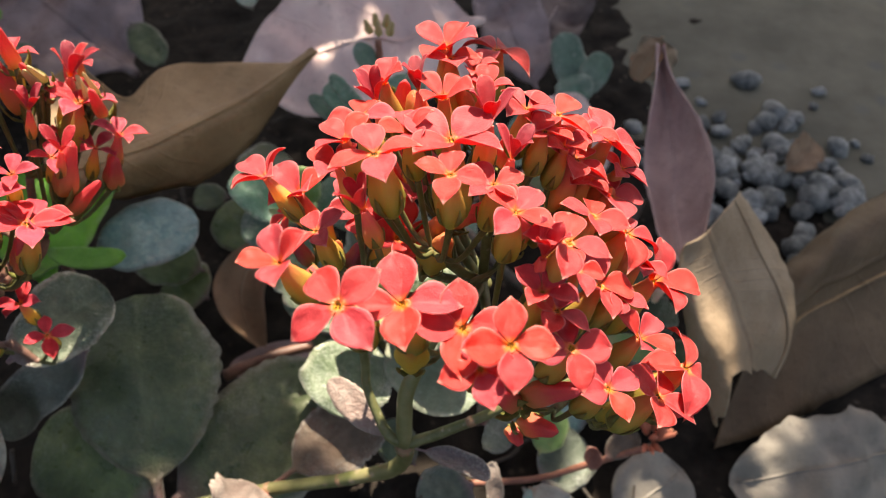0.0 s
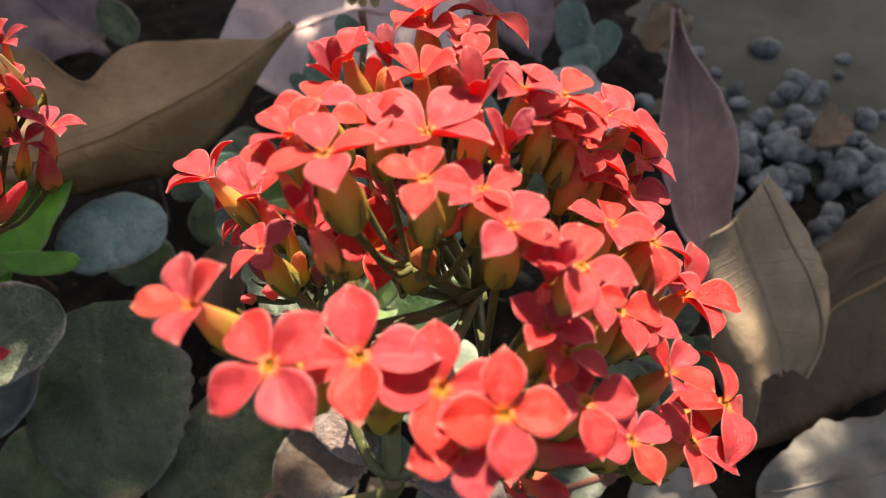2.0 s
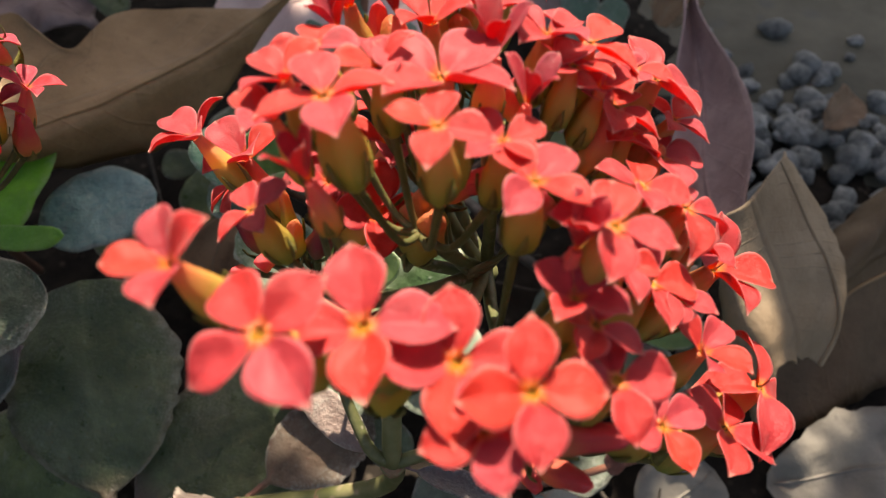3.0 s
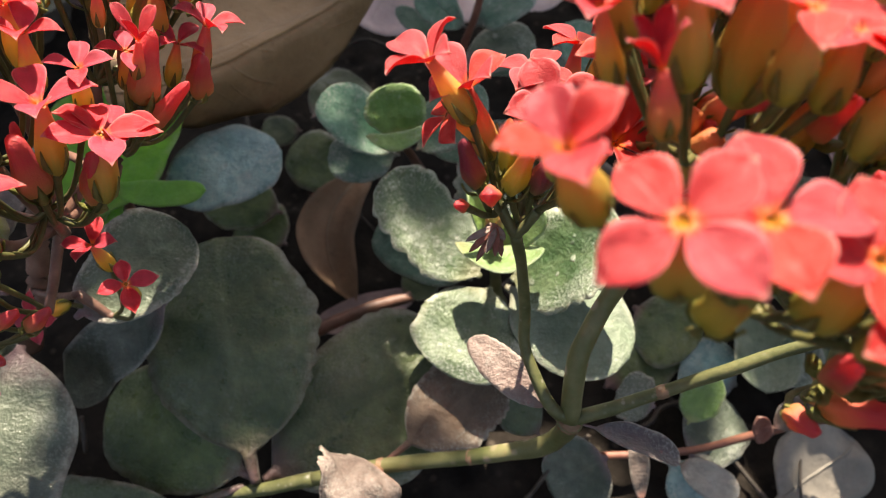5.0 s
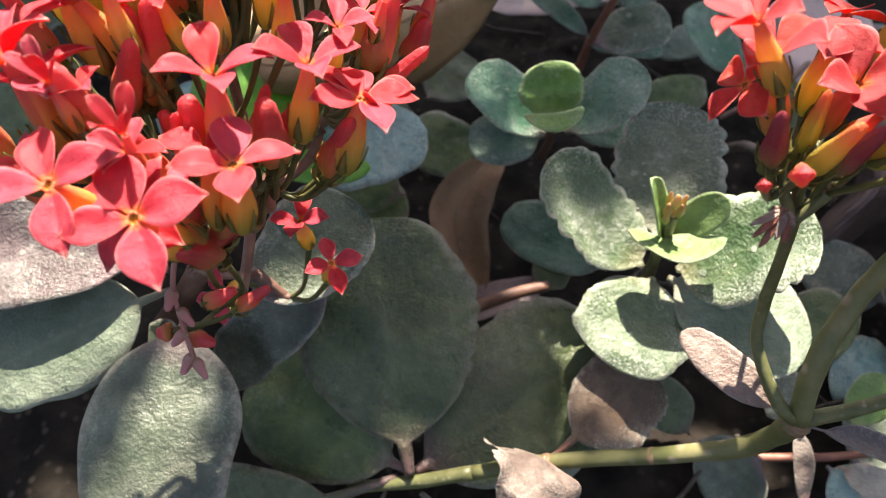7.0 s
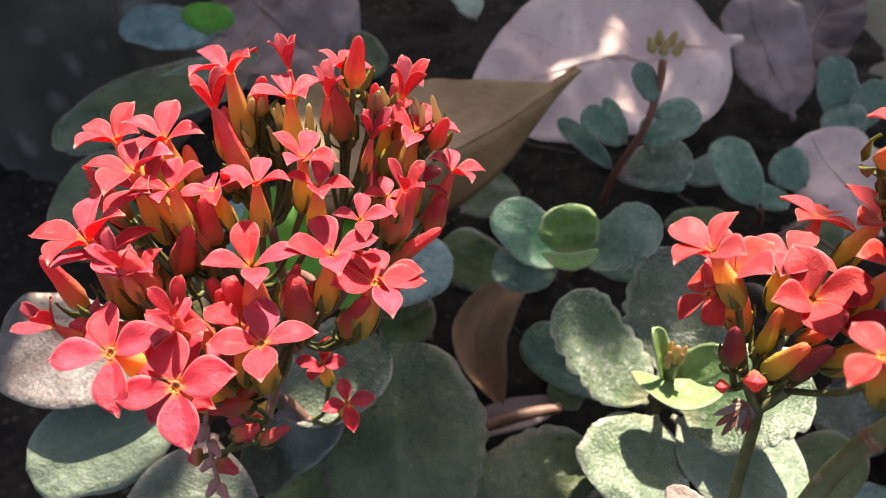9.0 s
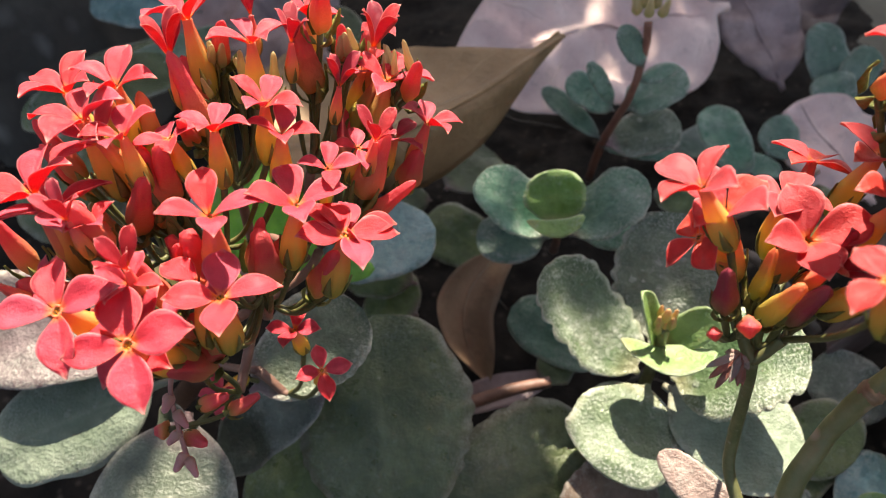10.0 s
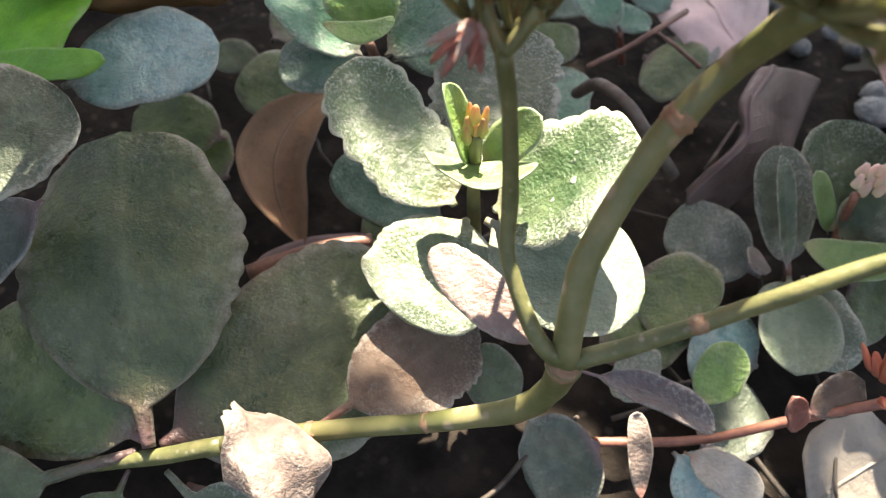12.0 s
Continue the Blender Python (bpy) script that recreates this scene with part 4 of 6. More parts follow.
bud(plant_main, (-0.007, 0.1175, 0.148), (-0.005, 0.1068, 0.163), 0.0019, FORK[7])
bud(plant_main, (0.0209, 0.1033, 0.15), (0.027, 0.1022, 0.16), 0.0019, FORK[0])
bud(plant_main, (0.0136, 0.1001, 0.15), (0.0138, 0.0958, 0.16), 0.0019, FORK[0])
bud(plant_main, (0.0166, 0.0573, 0.136), (0.0118, 0.052, 0.15), 0.0019, FORK[17])
bud(plant_main, (0.0179, 0.0568, 0.14), (0.0251, 0.0527, 0.15), 0.0021, FORK[17])
bud(plant_main, (0.0186, 0.058, 0.128), (0.0229, 0.0517, 0.138), 0.0019, FORK[17])
bud(plant_main, (0.0441, 0.0664, 0.118), (0.0503, 0.0625, 0.128), 0.0019, FORK[12])
bud(plant_main, (0.0047, 0.0889, 0.145), (0.0113, 0.0847, 0.155), 0.0019, FORK[8])
bud(plant_main, (0.0171, 0.0595, 0.122), (0.0182, 0.055, 0.126), 0.0016, FORK[17])
bud(plant_main, (0.0045, 0.0929, 0.143), (0.0097, 0.0841, 0.152), 0.0019, FORK[8])
bud(plant_main, (0.0186, 0.0888, 0.142), (0.0154, 0.0783, 0.158), 0.0019, FORK[8])
bud(plant_main, (-0.0012, 0.0895, 0.14), (0.0048, 0.0848, 0.148), 0.0016, FORK[4])
bud(plant_main, (0.0254, 0.075, 0.14), (0.0203, 0.0756, 0.15), 0.0019, FORK[3])
bud(plant_main, (-0.003, 0.1149, 0.145), (-0.0021, 0.106, 0.158), 0.0013, FORK[7])
bud(plant_main, (0.0007, 0.0842, 0.138), (0.004, 0.081, 0.15), 0.0029, FORK[4], BUD_OLIVE)
bud(plant_main, (0.0026, 0.0885, 0.138), (0.0018, 0.0848, 0.15), 0.0026, FORK[4], BUD_OLIVE)
bud(plant_main, (0.0157, 0.0892, 0.138), (0.0165, 0.0852, 0.152), 0.0030, FORK[8], BUD_OLIVE)
bud(plant_main, (-0.0245, 0.0905, 0.1290), (-0.0265, 0.0895, 0.1395), 0.0017, FORK[9], BUD_DARK)
bud(plant_main, (-0.0222, 0.0862, 0.1315), (-0.0228, 0.0840, 0.1345), 0.0015, FORK[9])
bud(plant_main, (-0.0262, 0.0858, 0.1295), (-0.0272, 0.0838, 0.1322), 0.0010, FORK[9])
bud(plant_main, (-0.0195, 0.0895, 0.1290), (-0.0170, 0.0880, 0.1395), 0.0018, FORK[11], BUD_OLIVE)
bud(plant_main, (-0.0160, 0.0905, 0.1285), (-0.0130, 0.0895, 0.1375), 0.0020, FORK[11], BUD_DARK)
bud(plant_main, (-0.0200, 0.0930, 0.1290), (-0.0200, 0.0940, 0.1395), 0.0013, FORK[10], BUD_OLIVE)
for k in range(10):
    a = -3.0 + 0.5 * k
    leaf(plant_main, (-0.0212, 0.0868, 0.1240), (-0.0230 + 0.0030 * math.cos(a), 0.0852 + 0.0026 * math.sin(a), 0.1222 - 0.0012 * (k % 3)), 0.0011, LEAF_RED if k % 3 else LEAF_PINK, cup=.3, tipped=.8)
# Second flowering plant, on a dark stem.
bloom(plant_second, (-0.1131, 0.12, 0.1538), (-0.06, 0.21, 0.98), 71, 0.0084, "slim_cup", FORK[19])
bloom(plant_second, (-0.1112, 0.1092, 0.1538), (-0.04, 0.19, 0.98), 79, 0.0064, "shut", FORK[19])
bloom(plant_second, (-0.1175, 0.1028, 0.1527), (-0.11, 0.18, 0.98), 6, 0.0071, "slim_cup", FORK[22])
bloom(plant_second, (-0.1207, 0.0966, 0.1508), (-0.15, 0.16, 0.98), 9, 0.0086, "slim_cup", FORK[22])
bloom(plant_second, (-0.1294, 0.1053, 0.1489), (-0.25, 0.18, 0.95), 77, 0.0073, "slim_cup", FORK[18])
bloom(plant_second, (-0.1123, 0.0934, 0.1512), (-0.05, 0.15, 0.99), 18, 0.0060, "slim_cup", FORK[22])
bloom(plant_second, (-0.1243, 0.0849, 0.1463), (-0.19, 0.11, 0.98), 4, 0.0092, "slim_cup", FORK[24])
bloom(plant_second, (-0.1002, 0.0974, 0.1501), (0.09, 0.16, 0.98), 4, 0.0061, "slim_cup", FORK[22])
bloom(plant_second, (-0.0953, 0.105, 0.1492), (0.15, 0.18, 0.97), 1, 0.0064, "slim_cup", FORK[22])
bloom(plant_second, (-0.0919, 0.1013, 0.1468), (0.19, 0.17, 0.97), 22, 0.0061, "slim_cup", FORK[22])
bloom(plant_second, (-0.096, 0.1303, 0.1488), (0.14, 0.22, 0.97), 9, 0.0061, "slim_cup", FORK[20])
bloom(plant_second, (-0.1011, 0.1169, 0.1522), (0.08, 0.2, 0.98), 52, 0.0070, "slim_cup", FORK[19])
bloom(plant_second, (-0.0859, 0.1318, 0.1421), (0.25, 0.21, 0.94), 40, 0.0076, "shut", FORK[20])
bloom(plant_second, (-0.082, 0.1253, 0.1398), (0.29, 0.21, 0.93), 90, 0.0076, "slim_cup", FORK[21])
bloom(plant_second, (-0.0874, 0.1163, 0.1449), (0.24, 0.2, 0.95), 54, 0.0052, "shut", FORK[21])
bloom(plant_second, (-0.0747, 0.1229, 0.1327), (0.36, 0.2, 0.91), 24, 0.0063, "slim_cup", FORK[21])
bloom(plant_second, (-0.0851, 0.0999, 0.1418), (0.26, 0.16, 0.95), 26, 0.0052, "slim_cup", FORK[23])
bloom(plant_second, (-0.0875, 0.0916, 0.1417), (0.24, 0.14, 0.96), 37, 0.0077, "slim_cup", FORK[23])
bloom(plant_second, (-0.081, 0.0915, 0.1363), (0.31, 0.14, 0.94), 35, 0.0083, "slim_flat", FORK[23])
bloom(plant_second, (-0.0973, 0.0848, 0.1453), (0.13, 0.11, 0.99), 27, 0.0073, "slim_cup", FORK[23])
bloom(plant_second, (-0.0937, 0.0755, 0.1396), (0.17, 0.04, 0.98), 22, 0.0078, "slim_flat", FORK[23])
bloom(plant_second, (-0.1139, 0.0693, 0.1414), (-0.07, -0.31, 0.95), 22, 0.0088, "slim_flat", FORK[24])
bloom(plant_second, (-0.1034, 0.0669, 0.139), (0.05, -0.37, 0.93), 28, 0.0092, "slim_flat", FORK[24])
bloom(plant_second, (-0.0805, 0.1103, 0.1389), (0.31, 0.18, 0.93), 66, 0.0055, "shut", FORK[21])
bloom(plant_second, (-0.1162, 0.0806, 0.1466), (-0.1, 0.09, 0.99), 11, 0.0052, "shut", FORK[24])
bloom(plant_second, (-0.1254, 0.0727, 0.1406), (-0.2, -0.23, 0.95), 46, 0.0052, "shut", FORK[24])
bloom(plant_second, (-0.1057, 0.0754, 0.144), (0.03, 0.04, 1), 85, 0.0052, "shut", FORK[24])
bloom(plant_second, (-0.1038, 0.1243, 0.1525), (0.05, 0.21, 0.98), 50, 0.0052, "shut", FORK[19])
bloom(plant_second, (-0.096, 0.1206, 0.15), (0.14, 0.21, 0.97), 2, 0.0052, "shut", FORK[20])
bloom(plant_second, (-0.0869, 0.1397, 0.1409), (0.24, 0.22, 0.95), 57, 0.0052, "slim_cup", FORK[20])
bloom(plant_second, (-0.0963, 0.0923, 0.1066), (0.05, -0.12, 0.99), 11, 0.0056, "slim_cup", FORK[26])
bloom(plant_second, (-0.091, 0.0882, 0.1002), (0.25, -0.2, 0.95), 32, 0.0056, "slim_flat", FORK[26])
bloom(plant_second, (-0.1148, 0.087, 0.088), (-0.1, -0.75, 0.65), 7, 0.0058, "slim_flat", FORK[26])
bud(plant_second, (-0.1341, 0.0847, 0.128), (-0.135, 0.0845, 0.142), 0.0019, FORK[18])
bud(plant_second, (-0.1302, 0.0998, 0.135), (-0.1327, 0.0996, 0.148), 0.0019, FORK[18])
bud(plant_second, (-0.1137, 0.0976, 0.132), (-0.1074, 0.0937, 0.15), 0.0022, FORK[22])
bud(plant_second, (-0.1227, 0.0929, 0.122), (-0.1101, 0.0909, 0.146), 0.0021, FORK[18])
bud(plant_second, (-0.0971, 0.0938, 0.124), (-0.0887, 0.0926, 0.136), 0.0021, FORK[23])
bud(plant_second, (-0.0848, 0.1073, 0.122), (-0.074, 0.1091, 0.132), 0.0017, FORK[21])
bud(plant_second, (-0.0933, 0.1269, 0.148), (-0.088, 0.1205, 0.163), 0.0018, FORK[20])
bud(plant_second, (-0.1142, 0.1254, 0.14), (-0.106, 0.1187, 0.155), 0.0018, FORK[19])
bud(plant_second, (-0.1058, 0.0769, 0.118), (-0.0951, 0.077, 0.128), 0.0020, FORK[25])
bud(plant_second, (-0.1076, 0.0869, 0.126), (-0.1038, 0.0837, 0.14), 0.0018, FORK[24])
bud(plant_second, (-0.1124, 0.0798, 0.122), (-0.1064, 0.0818, 0.132), 0.0012, FORK[24])
bud(plant_second, (-0.109, 0.0761, 0.104), (-0.1031, 0.0768, 0.108), 0.0016, FORK[25])
bud(plant_second, (-0.1154, 0.0724, 0.1), (-0.118, 0.0719, 0.1), 0.0017, FORK[25])
bud(plant_second, (-0.1128, 0.0727, 0.098), (-0.1073, 0.0707, 0.1), 0.0015, FORK[25])
bud(plant_second, (-0.1043, 0.0768, 0.102), (-0.0977, 0.0777, 0.108), 0.0015, FORK[25])
bud(plant_second, (-0.1311, 0.1003, 0.13), (-0.1353, 0.1003, 0.142), 0.0019, FORK[18])
bud(plant_second, (-0.114, 0.1106, 0.135), (-0.1066, 0.0994, 0.15), 0.0016, FORK[19])
bud(plant_second, (-0.0906, 0.1281, 0.14), (-0.086, 0.1192, 0.155), 0.0014, FORK[20])
bud(plant_second, (-0.0792, 0.1275, 0.135), (-0.0743, 0.1203, 0.148), 0.0016, FORK[20])
bud(plant_second, (-0.1105, 0.0911, 0.126), (-0.1095, 0.089, 0.135), 0.0019, FORK[22])
bud(plant_second, (-0.1083, 0.0817, 0.12), (-0.1, 0.079, 0.13), 0.0024, FORK[24])
bud(plant_second, (-0.1172, 0.0848, 0.12), (-0.1082, 0.0789, 0.128), 0.0020, FORK[24])
bud(plant_second, (-0.101, 0.0932, 0.122), (-0.0942, 0.0923, 0.138), 0.0014, FORK[23])
bud(plant_second, (-0.0878, 0.1241, 0.146), (-0.0855, 0.1185, 0.154), 0.0009, FORK[20], BUD_YOUNG)
bud(plant_second, (-0.087, 0.1255, 0.146), (-0.0853, 0.1198, 0.154), 0.0009, FORK[20], BUD_YOUNG)
bud(plant_second, (-0.0893, 0.1246, 0.145), (-0.0864, 0.1192, 0.153), 0.0009, FORK[20], BUD_YOUNG)
bud(plant_second, (-0.1123, 0.1223, 0.144), (-0.1088, 0.1173, 0.152), 0.0009, FORK[19], BUD_YOUNG)
bud(plant_second, (-0.1128, 0.1211, 0.144), (-0.1078, 0.1163, 0.152), 0.0009, FORK[19], BUD_YOUNG)
bud(plant_second, (-0.1109, 0.1218, 0.144), (-0.1063, 0.1169, 0.152), 0.0009, FORK[19], BUD_YOUNG)
bud(plant_second, (-0.1277, 0.0941, 0.13), (-0.1232, 0.092, 0.138), 0.0009, FORK[18], BUD_YOUNG)
bud(plant_second, (-0.1006, 0.1188, 0.14), (-0.0982, 0.1144, 0.148), 0.0009, FORK[19], BUD_YOUNG)
stem(plant_main, [(-0.065, 0.0748, 0.033), (-0.0476, 0.0774, 0.038), (-0.0251, 0.0779, 0.047), (-0.0102, 0.0771, 0.058), (-0.0059, 0.0765, 0.068), (-0.0055, 0.0753, 0.078)], 0.0016, 0.0022, STEM, "main_stem")
stem(plant_main, [(-0.0967, 0.072, 0.02), (-0.0792, 0.0728, 0.028), (-0.065, 0.0748, 0.033)], 0.0014, 0.0016, STEM_OLIVE, "stem_foot")
stem(plant_main, [(-0.0055, 0.0753, 0.078), (-0.0098, 0.0765, 0.082), (-0.0147, 0.0838, 0.0890), (-0.0155, 0.0880, 0.097), (-0.0166, 0.0890, 0.109), (-0.0182, 0.0890, 0.1190)], 0.0012, 0.0009, STEM_OLIVE, "branch")
stem(plant_main, [(-0.0055, 0.0753, 0.078), (-0.0052, 0.082, 0.091), (-0.001, 0.0888, 0.1), (0.003, 0.092, 0.109), (0.0078, 0.0938, 0.1165), HUB_A], 0.0018, 0.0017, STEM, "branch")
stem(plant_main, [(-0.0055, 0.0753, 0.078), (0.0019, 0.0765, 0.0818), (0.0107, 0.0780, 0.0872), (0.0195, 0.0787, 0.0950), (0.0285, 0.0800, 0.1015), HUB_R], 0.0013, 0.0010, STEM_OLIVE, "branch")
for p, d, r in (((-0.0055, 0.0754, 0.0772), (0.05, 0.1, 1), 0.0023), ((0.0032, 0.0921, 0.1093), (0.45, 0.3, 0.8), 0.0019), ((-0.0474, 0.0774, 0.0381), (1, 0.05, 0.35), 0.0018), ((0.0107, 0.0780, 0.0872), (0.75, 0.08, 0.6), 0.0012), ((-0.0250, 0.0779, 0.0470), (1, 0, 0.45), 0.0017)):
    collar(plant_main, p, d, r)
stem(plant_second, [(-0.1573, 0.1097, 0.03), (-0.1335, 0.1041, 0.066), (-0.1261, 0.1088, 0.084), (-0.1207, 0.112, 0.097), (-0.108, 0.1, 0.102)], 0.0028, 0.0018, STEM_DARK, "main_stem")
stem(plant_second, [(-0.1259, 0.112, 0.086), (-0.1159, 0.1142, 0.1), (-0.1062, 0.11, 0.112), (-0.096, 0.104, 0.114)], 0.0009, 0.0008, STEM_DARK, "branch")
stem(plant_second, [(-0.1335, 0.1041, 0.07), (-0.1228, 0.1004, 0.074), (-0.1108, 0.0952, 0.084)], 0.0008, 0.0008, STEM_DARK, "branch")
young_rnd = random.Random(8)
for cx, cy, cz, n, hub in ((-0.1083, 0.1187, 0.140, 9, FORK[19]), (-0.0826, 0.1284, 0.138, 8, FORK[20])):
    for k in range(n):
        p = Vector((cx + young_rnd.gauss(0, 0.003), cy + young_rnd.gauss(0, 0.003), cz + young_rnd.uniform(-0.002, 0.003)))
        bud(plant_second, p, p + Vector((young_rnd.gauss(0, 0.001), young_rnd.gauss(-0.001, 0.001), young_rnd.uniform(0.005, 0.0075))), young_rnd.uniform(0.0006, 0.001), hub, BUD_YOUNG)
# Leaves on the flowering plants.
leaf(plant_main, (-0.0806, 0.0737, 0.03), (-0.095, 0.1267, 0.064), 0.0452, LEAF_DARK, petiole=.13, cup=-.1, scallop=.045, teeth=10, arch=.05, rough=.0012)
leaf(plant_main, (-0.0816, 0.0756, 0.027), (-0.1296, 0.0965, 0.026), 0.0313, LEAF_DARK, petiole=.1, scallop=.02)
leaf(plant_main, (-0.0795, 0.0755, 0.027), (-0.0300, 0.1140, 0.034), 0.0420, LEAF_DARK, petiole=.06, scallop=.03, arch=.03)
leaf(plant_main, (-0.0476, 0.0774, 0.038), (-0.0180, 0.1095, 0.032), 0.0230, LEAF_BROWN, petiole=.22, scallop=.05, rough=.0025, cup=-.12)
leaf(plant_main, (-0.008, 0.0757, 0.079), (-0.0259, 0.0895, 0.083), 0.0078, LEAF_PINK, petiole=.12, scallop=.03, cup=.12)
leaf(plant_main, (-0.0036, 0.0750, 0.0770), (0.0160, 0.0700, 0.0730), 0.0060, LEAF_PURPLE, face=(0, 0.1, 1), petiole=.16, cup=.45, arch=.07)
leaf(plant_main, (-0.0473, 0.0754, 0.039), (-0.0586, 0.064, 0.046), 0.0225, LEAF_DRY, petiole=.1, rough=.011, cup=-.2, scallop=.08, ragged=.28)
leaf(plant_main, (-0.0842, 0.0741, 0.026), (-0.1632, 0.0482, 0.006), 0.0348, LEAF_DARK, petiole=.22, scallop=.02, arch=.06)
leaf(plant_main, (-0.078, 0.0714, 0.024), (-0.0479, 0.0523, 0.014), 0.0218, LEAF_MID, petiole=.2, cup=.15)
leaf(plant_main, (-0.0876, 0.0718, 0.02), (-0.0956, 0.0536, 0.004), 0.0171, LEAF_DARK, petiole=.2)
leaf(plant_second, (-0.1135, 0.0927, 0.078), (-0.0924, 0.1145, 0.084), 0.0225, LEAF_GREY, rough=.003, petiole=.05, scallop=.02, cup=.1)
leaf(plant_second, (-0.101, 0.1051, 0.066), (-0.1314, 0.0888, 0.042), 0.0169, LEAF_SLATE, rough=.002, petiole=.04, cup=.2)
leaf(plant_second, (-0.1322, 0.0915, 0.066), (-0.1345, 0.0475, 0.048), 0.0345, LEAF_SLATE, face=(0.1, -0.3, 0.9), petiole=.04, cup=-.14, arch=.04)
leaf(plant_second, (-0.1373, 0.1021, 0.072), (-0.2065, 0.1085, 0.066), 0.0283, LEAF_PURPLE, petiole=.12, cup=.2, arch=.12)
leaf(plant_second, (-0.1383, 0.1004, 0.066), (-0.1811, 0.0769, 0.058), 0.0261, LEAF_CHALK_SHEEN, petiole=.15, cup=-.1, arch=.05)
leaf(plant_second, (-0.1338, 0.0913, 0.062), (-0.1473, 0.0929, 0.05), 0.0107, LEAF_GREY, petiole=.05)
leaf(plant_second, (-0.1438, 0.1195, 0.088), (-0.1478, 0.1093, 0.074), 0.0161, LEAF_YELLOW, petiole=.06, cup=-.2, rough=.003)
leaf(plant_second, (-0.1436, 0.1116, 0.072), (-0.1508, 0.1306, 0.08), 0.0176, LEAF_PURPLE, petiole=.2)
leaf(plant_second, (-0.1547, 0.0613, 0.015), (-0.179, 0.048, 0.004), 0.0219, LEAF_DARK)
stem(plant_second, [(-0.1096, 0.0767, 0.118), (-0.1122, 0.0747, 0.11), (-0.112, 0.0717, 0.103), (-0.1111, 0.0686, 0.097)], 0.0004, 0.0004, STEM_PINK, "withered_stalk")
bud(plant_second, (-0.1122, 0.0747, 0.11), (-0.1136, 0.0723, 0.107), 0.0010, None, BUD_WILTED)
bud(plant_second, (-0.1118, 0.073, 0.107), (-0.1098, 0.0716, 0.104), 0.0010, None, BUD_WILTED)
bud(plant_second, (-0.1118, 0.0714, 0.1025), (-0.1146, 0.0699, 0.0995), 0.0010, None, BUD_WILTED)
bud(plant_second, (-0.1108, 0.0687, 0.098), (-0.109, 0.0665, 0.095), 0.0010, None, BUD_WILTED)
bud(plant_second, (-0.1112, 0.0693, 0.0985), (-0.1133, 0.0666, 0.0955), 0.0010, None, BUD_WILTED)
# Rosette with a lime-green heart.
leaf(rosette_open, (-0.0251, 0.127, 0.05), (-0.0516, 0.1416, 0.073), 0.0244, LEAF_MID, face=(0.35, -0.3, 0.9), petiole=.03, cup=.18, scallop=.085, teeth=7.5, arch=-.05)
leaf(rosette_open, (-0.022, 0.1342, 0.052), (-0.0156, 0.1695, 0.068), 0.0304, LEAF_MID, petiole=.06, cup=.12, scallop=.08, teeth=8, arch=-.04)
leaf(rosette_open, (-0.0164, 0.1267, 0.05), (0.0108, 0.1248, 0.072), 0.0291, LEAF_MID, face=(-0.18, -0.2, 0.95), petiole=.03, cup=.12, scallop=.07, teeth=8)
leaf(rosette_open, (-0.0222, 0.1250, 0.048), (-0.0318, 0.0995, 0.0445), 0.0280, LEAF_MID, face=(0.1, -0.25, 1), petiole=.04, cup=.06, scallop=.02)
# The pale colour stands in for sun glancing off this leaf.
leaf(rosette_open, (-0.0181, 0.1261, 0.047), (0.0144, 0.107, 0.045), 0.0284, LEAF_CHALK_SHEEN, face=(-0.05, -0.05, 1), petiole=.06, cup=-.04)
leaf(rosette_open, (-0.0315, 0.1262, 0.066), (-0.0090, 0.1240, 0.0675), 0.0112, LEAF_LIME, face=(0, 0.38, 0.92), petiole=.01, cup=.12, arch=-.16, sickle=.06)
leaf(rosette_open, (-0.022, 0.1287, 0.06), (-0.0284, 0.1309, 0.08), 0.0073, LEAF_LIME, face=(0.8, -0.4, 0.4), petiole=.05, cup=.3)
leaf(rosette_open, (-0.0201, 0.1306, 0.06), (-0.0093, 0.1308, 0.074), 0.0092, LEAF_LIME, face=(-0.3, -0.6, 0.7), petiole=.06, cup=.15)
stem(rosette_open, [(-0.0183, 0.1462, 0.006), (-0.0204, 0.1353, 0.03), (-0.0214, 0.1302, 0.054), (-0.0215, 0.1282, 0.066), (-0.0216, 0.1283, 0.07)], 0.0018, 0.0010, STEM, "main_stem")
bud(rosette_open, (-0.0216, 0.1291, 0.068), (-0.0216, 0.1287, 0.073), 0.0014, None, BUD_AMBER)
bud(rosette_open, (-0.0231, 0.1283, 0.07), (-0.0234, 0.1279, 0.075), 0.0011, None, BUD_AMBER)
bud(rosette_open, (-0.0205, 0.1283, 0.07), (-0.0201, 0.1279, 0.075), 0.0011, None, BUD_AMBER)
bud(rosette_open, (-0.0221, 0.1283, 0.073), (-0.022, 0.1279, 0.078), 0.0012, None, BUD_AMBER)
bud(rosette_open, (-0.023, 0.1301, 0.072), (-0.0233, 0.1297, 0.077), 0.0008, None, BUD_AMBER)
bud(rosette_open, (-0.0203, 0.1293, 0.072), (-0.0198, 0.1289, 0.077), 0.0008, None, BUD_AMBER)
bud(rosette_open, (-0.0231, 0.1276, 0.068), (-0.0236, 0.1272, 0.073), 0.0009, None, BUD_AMBER)
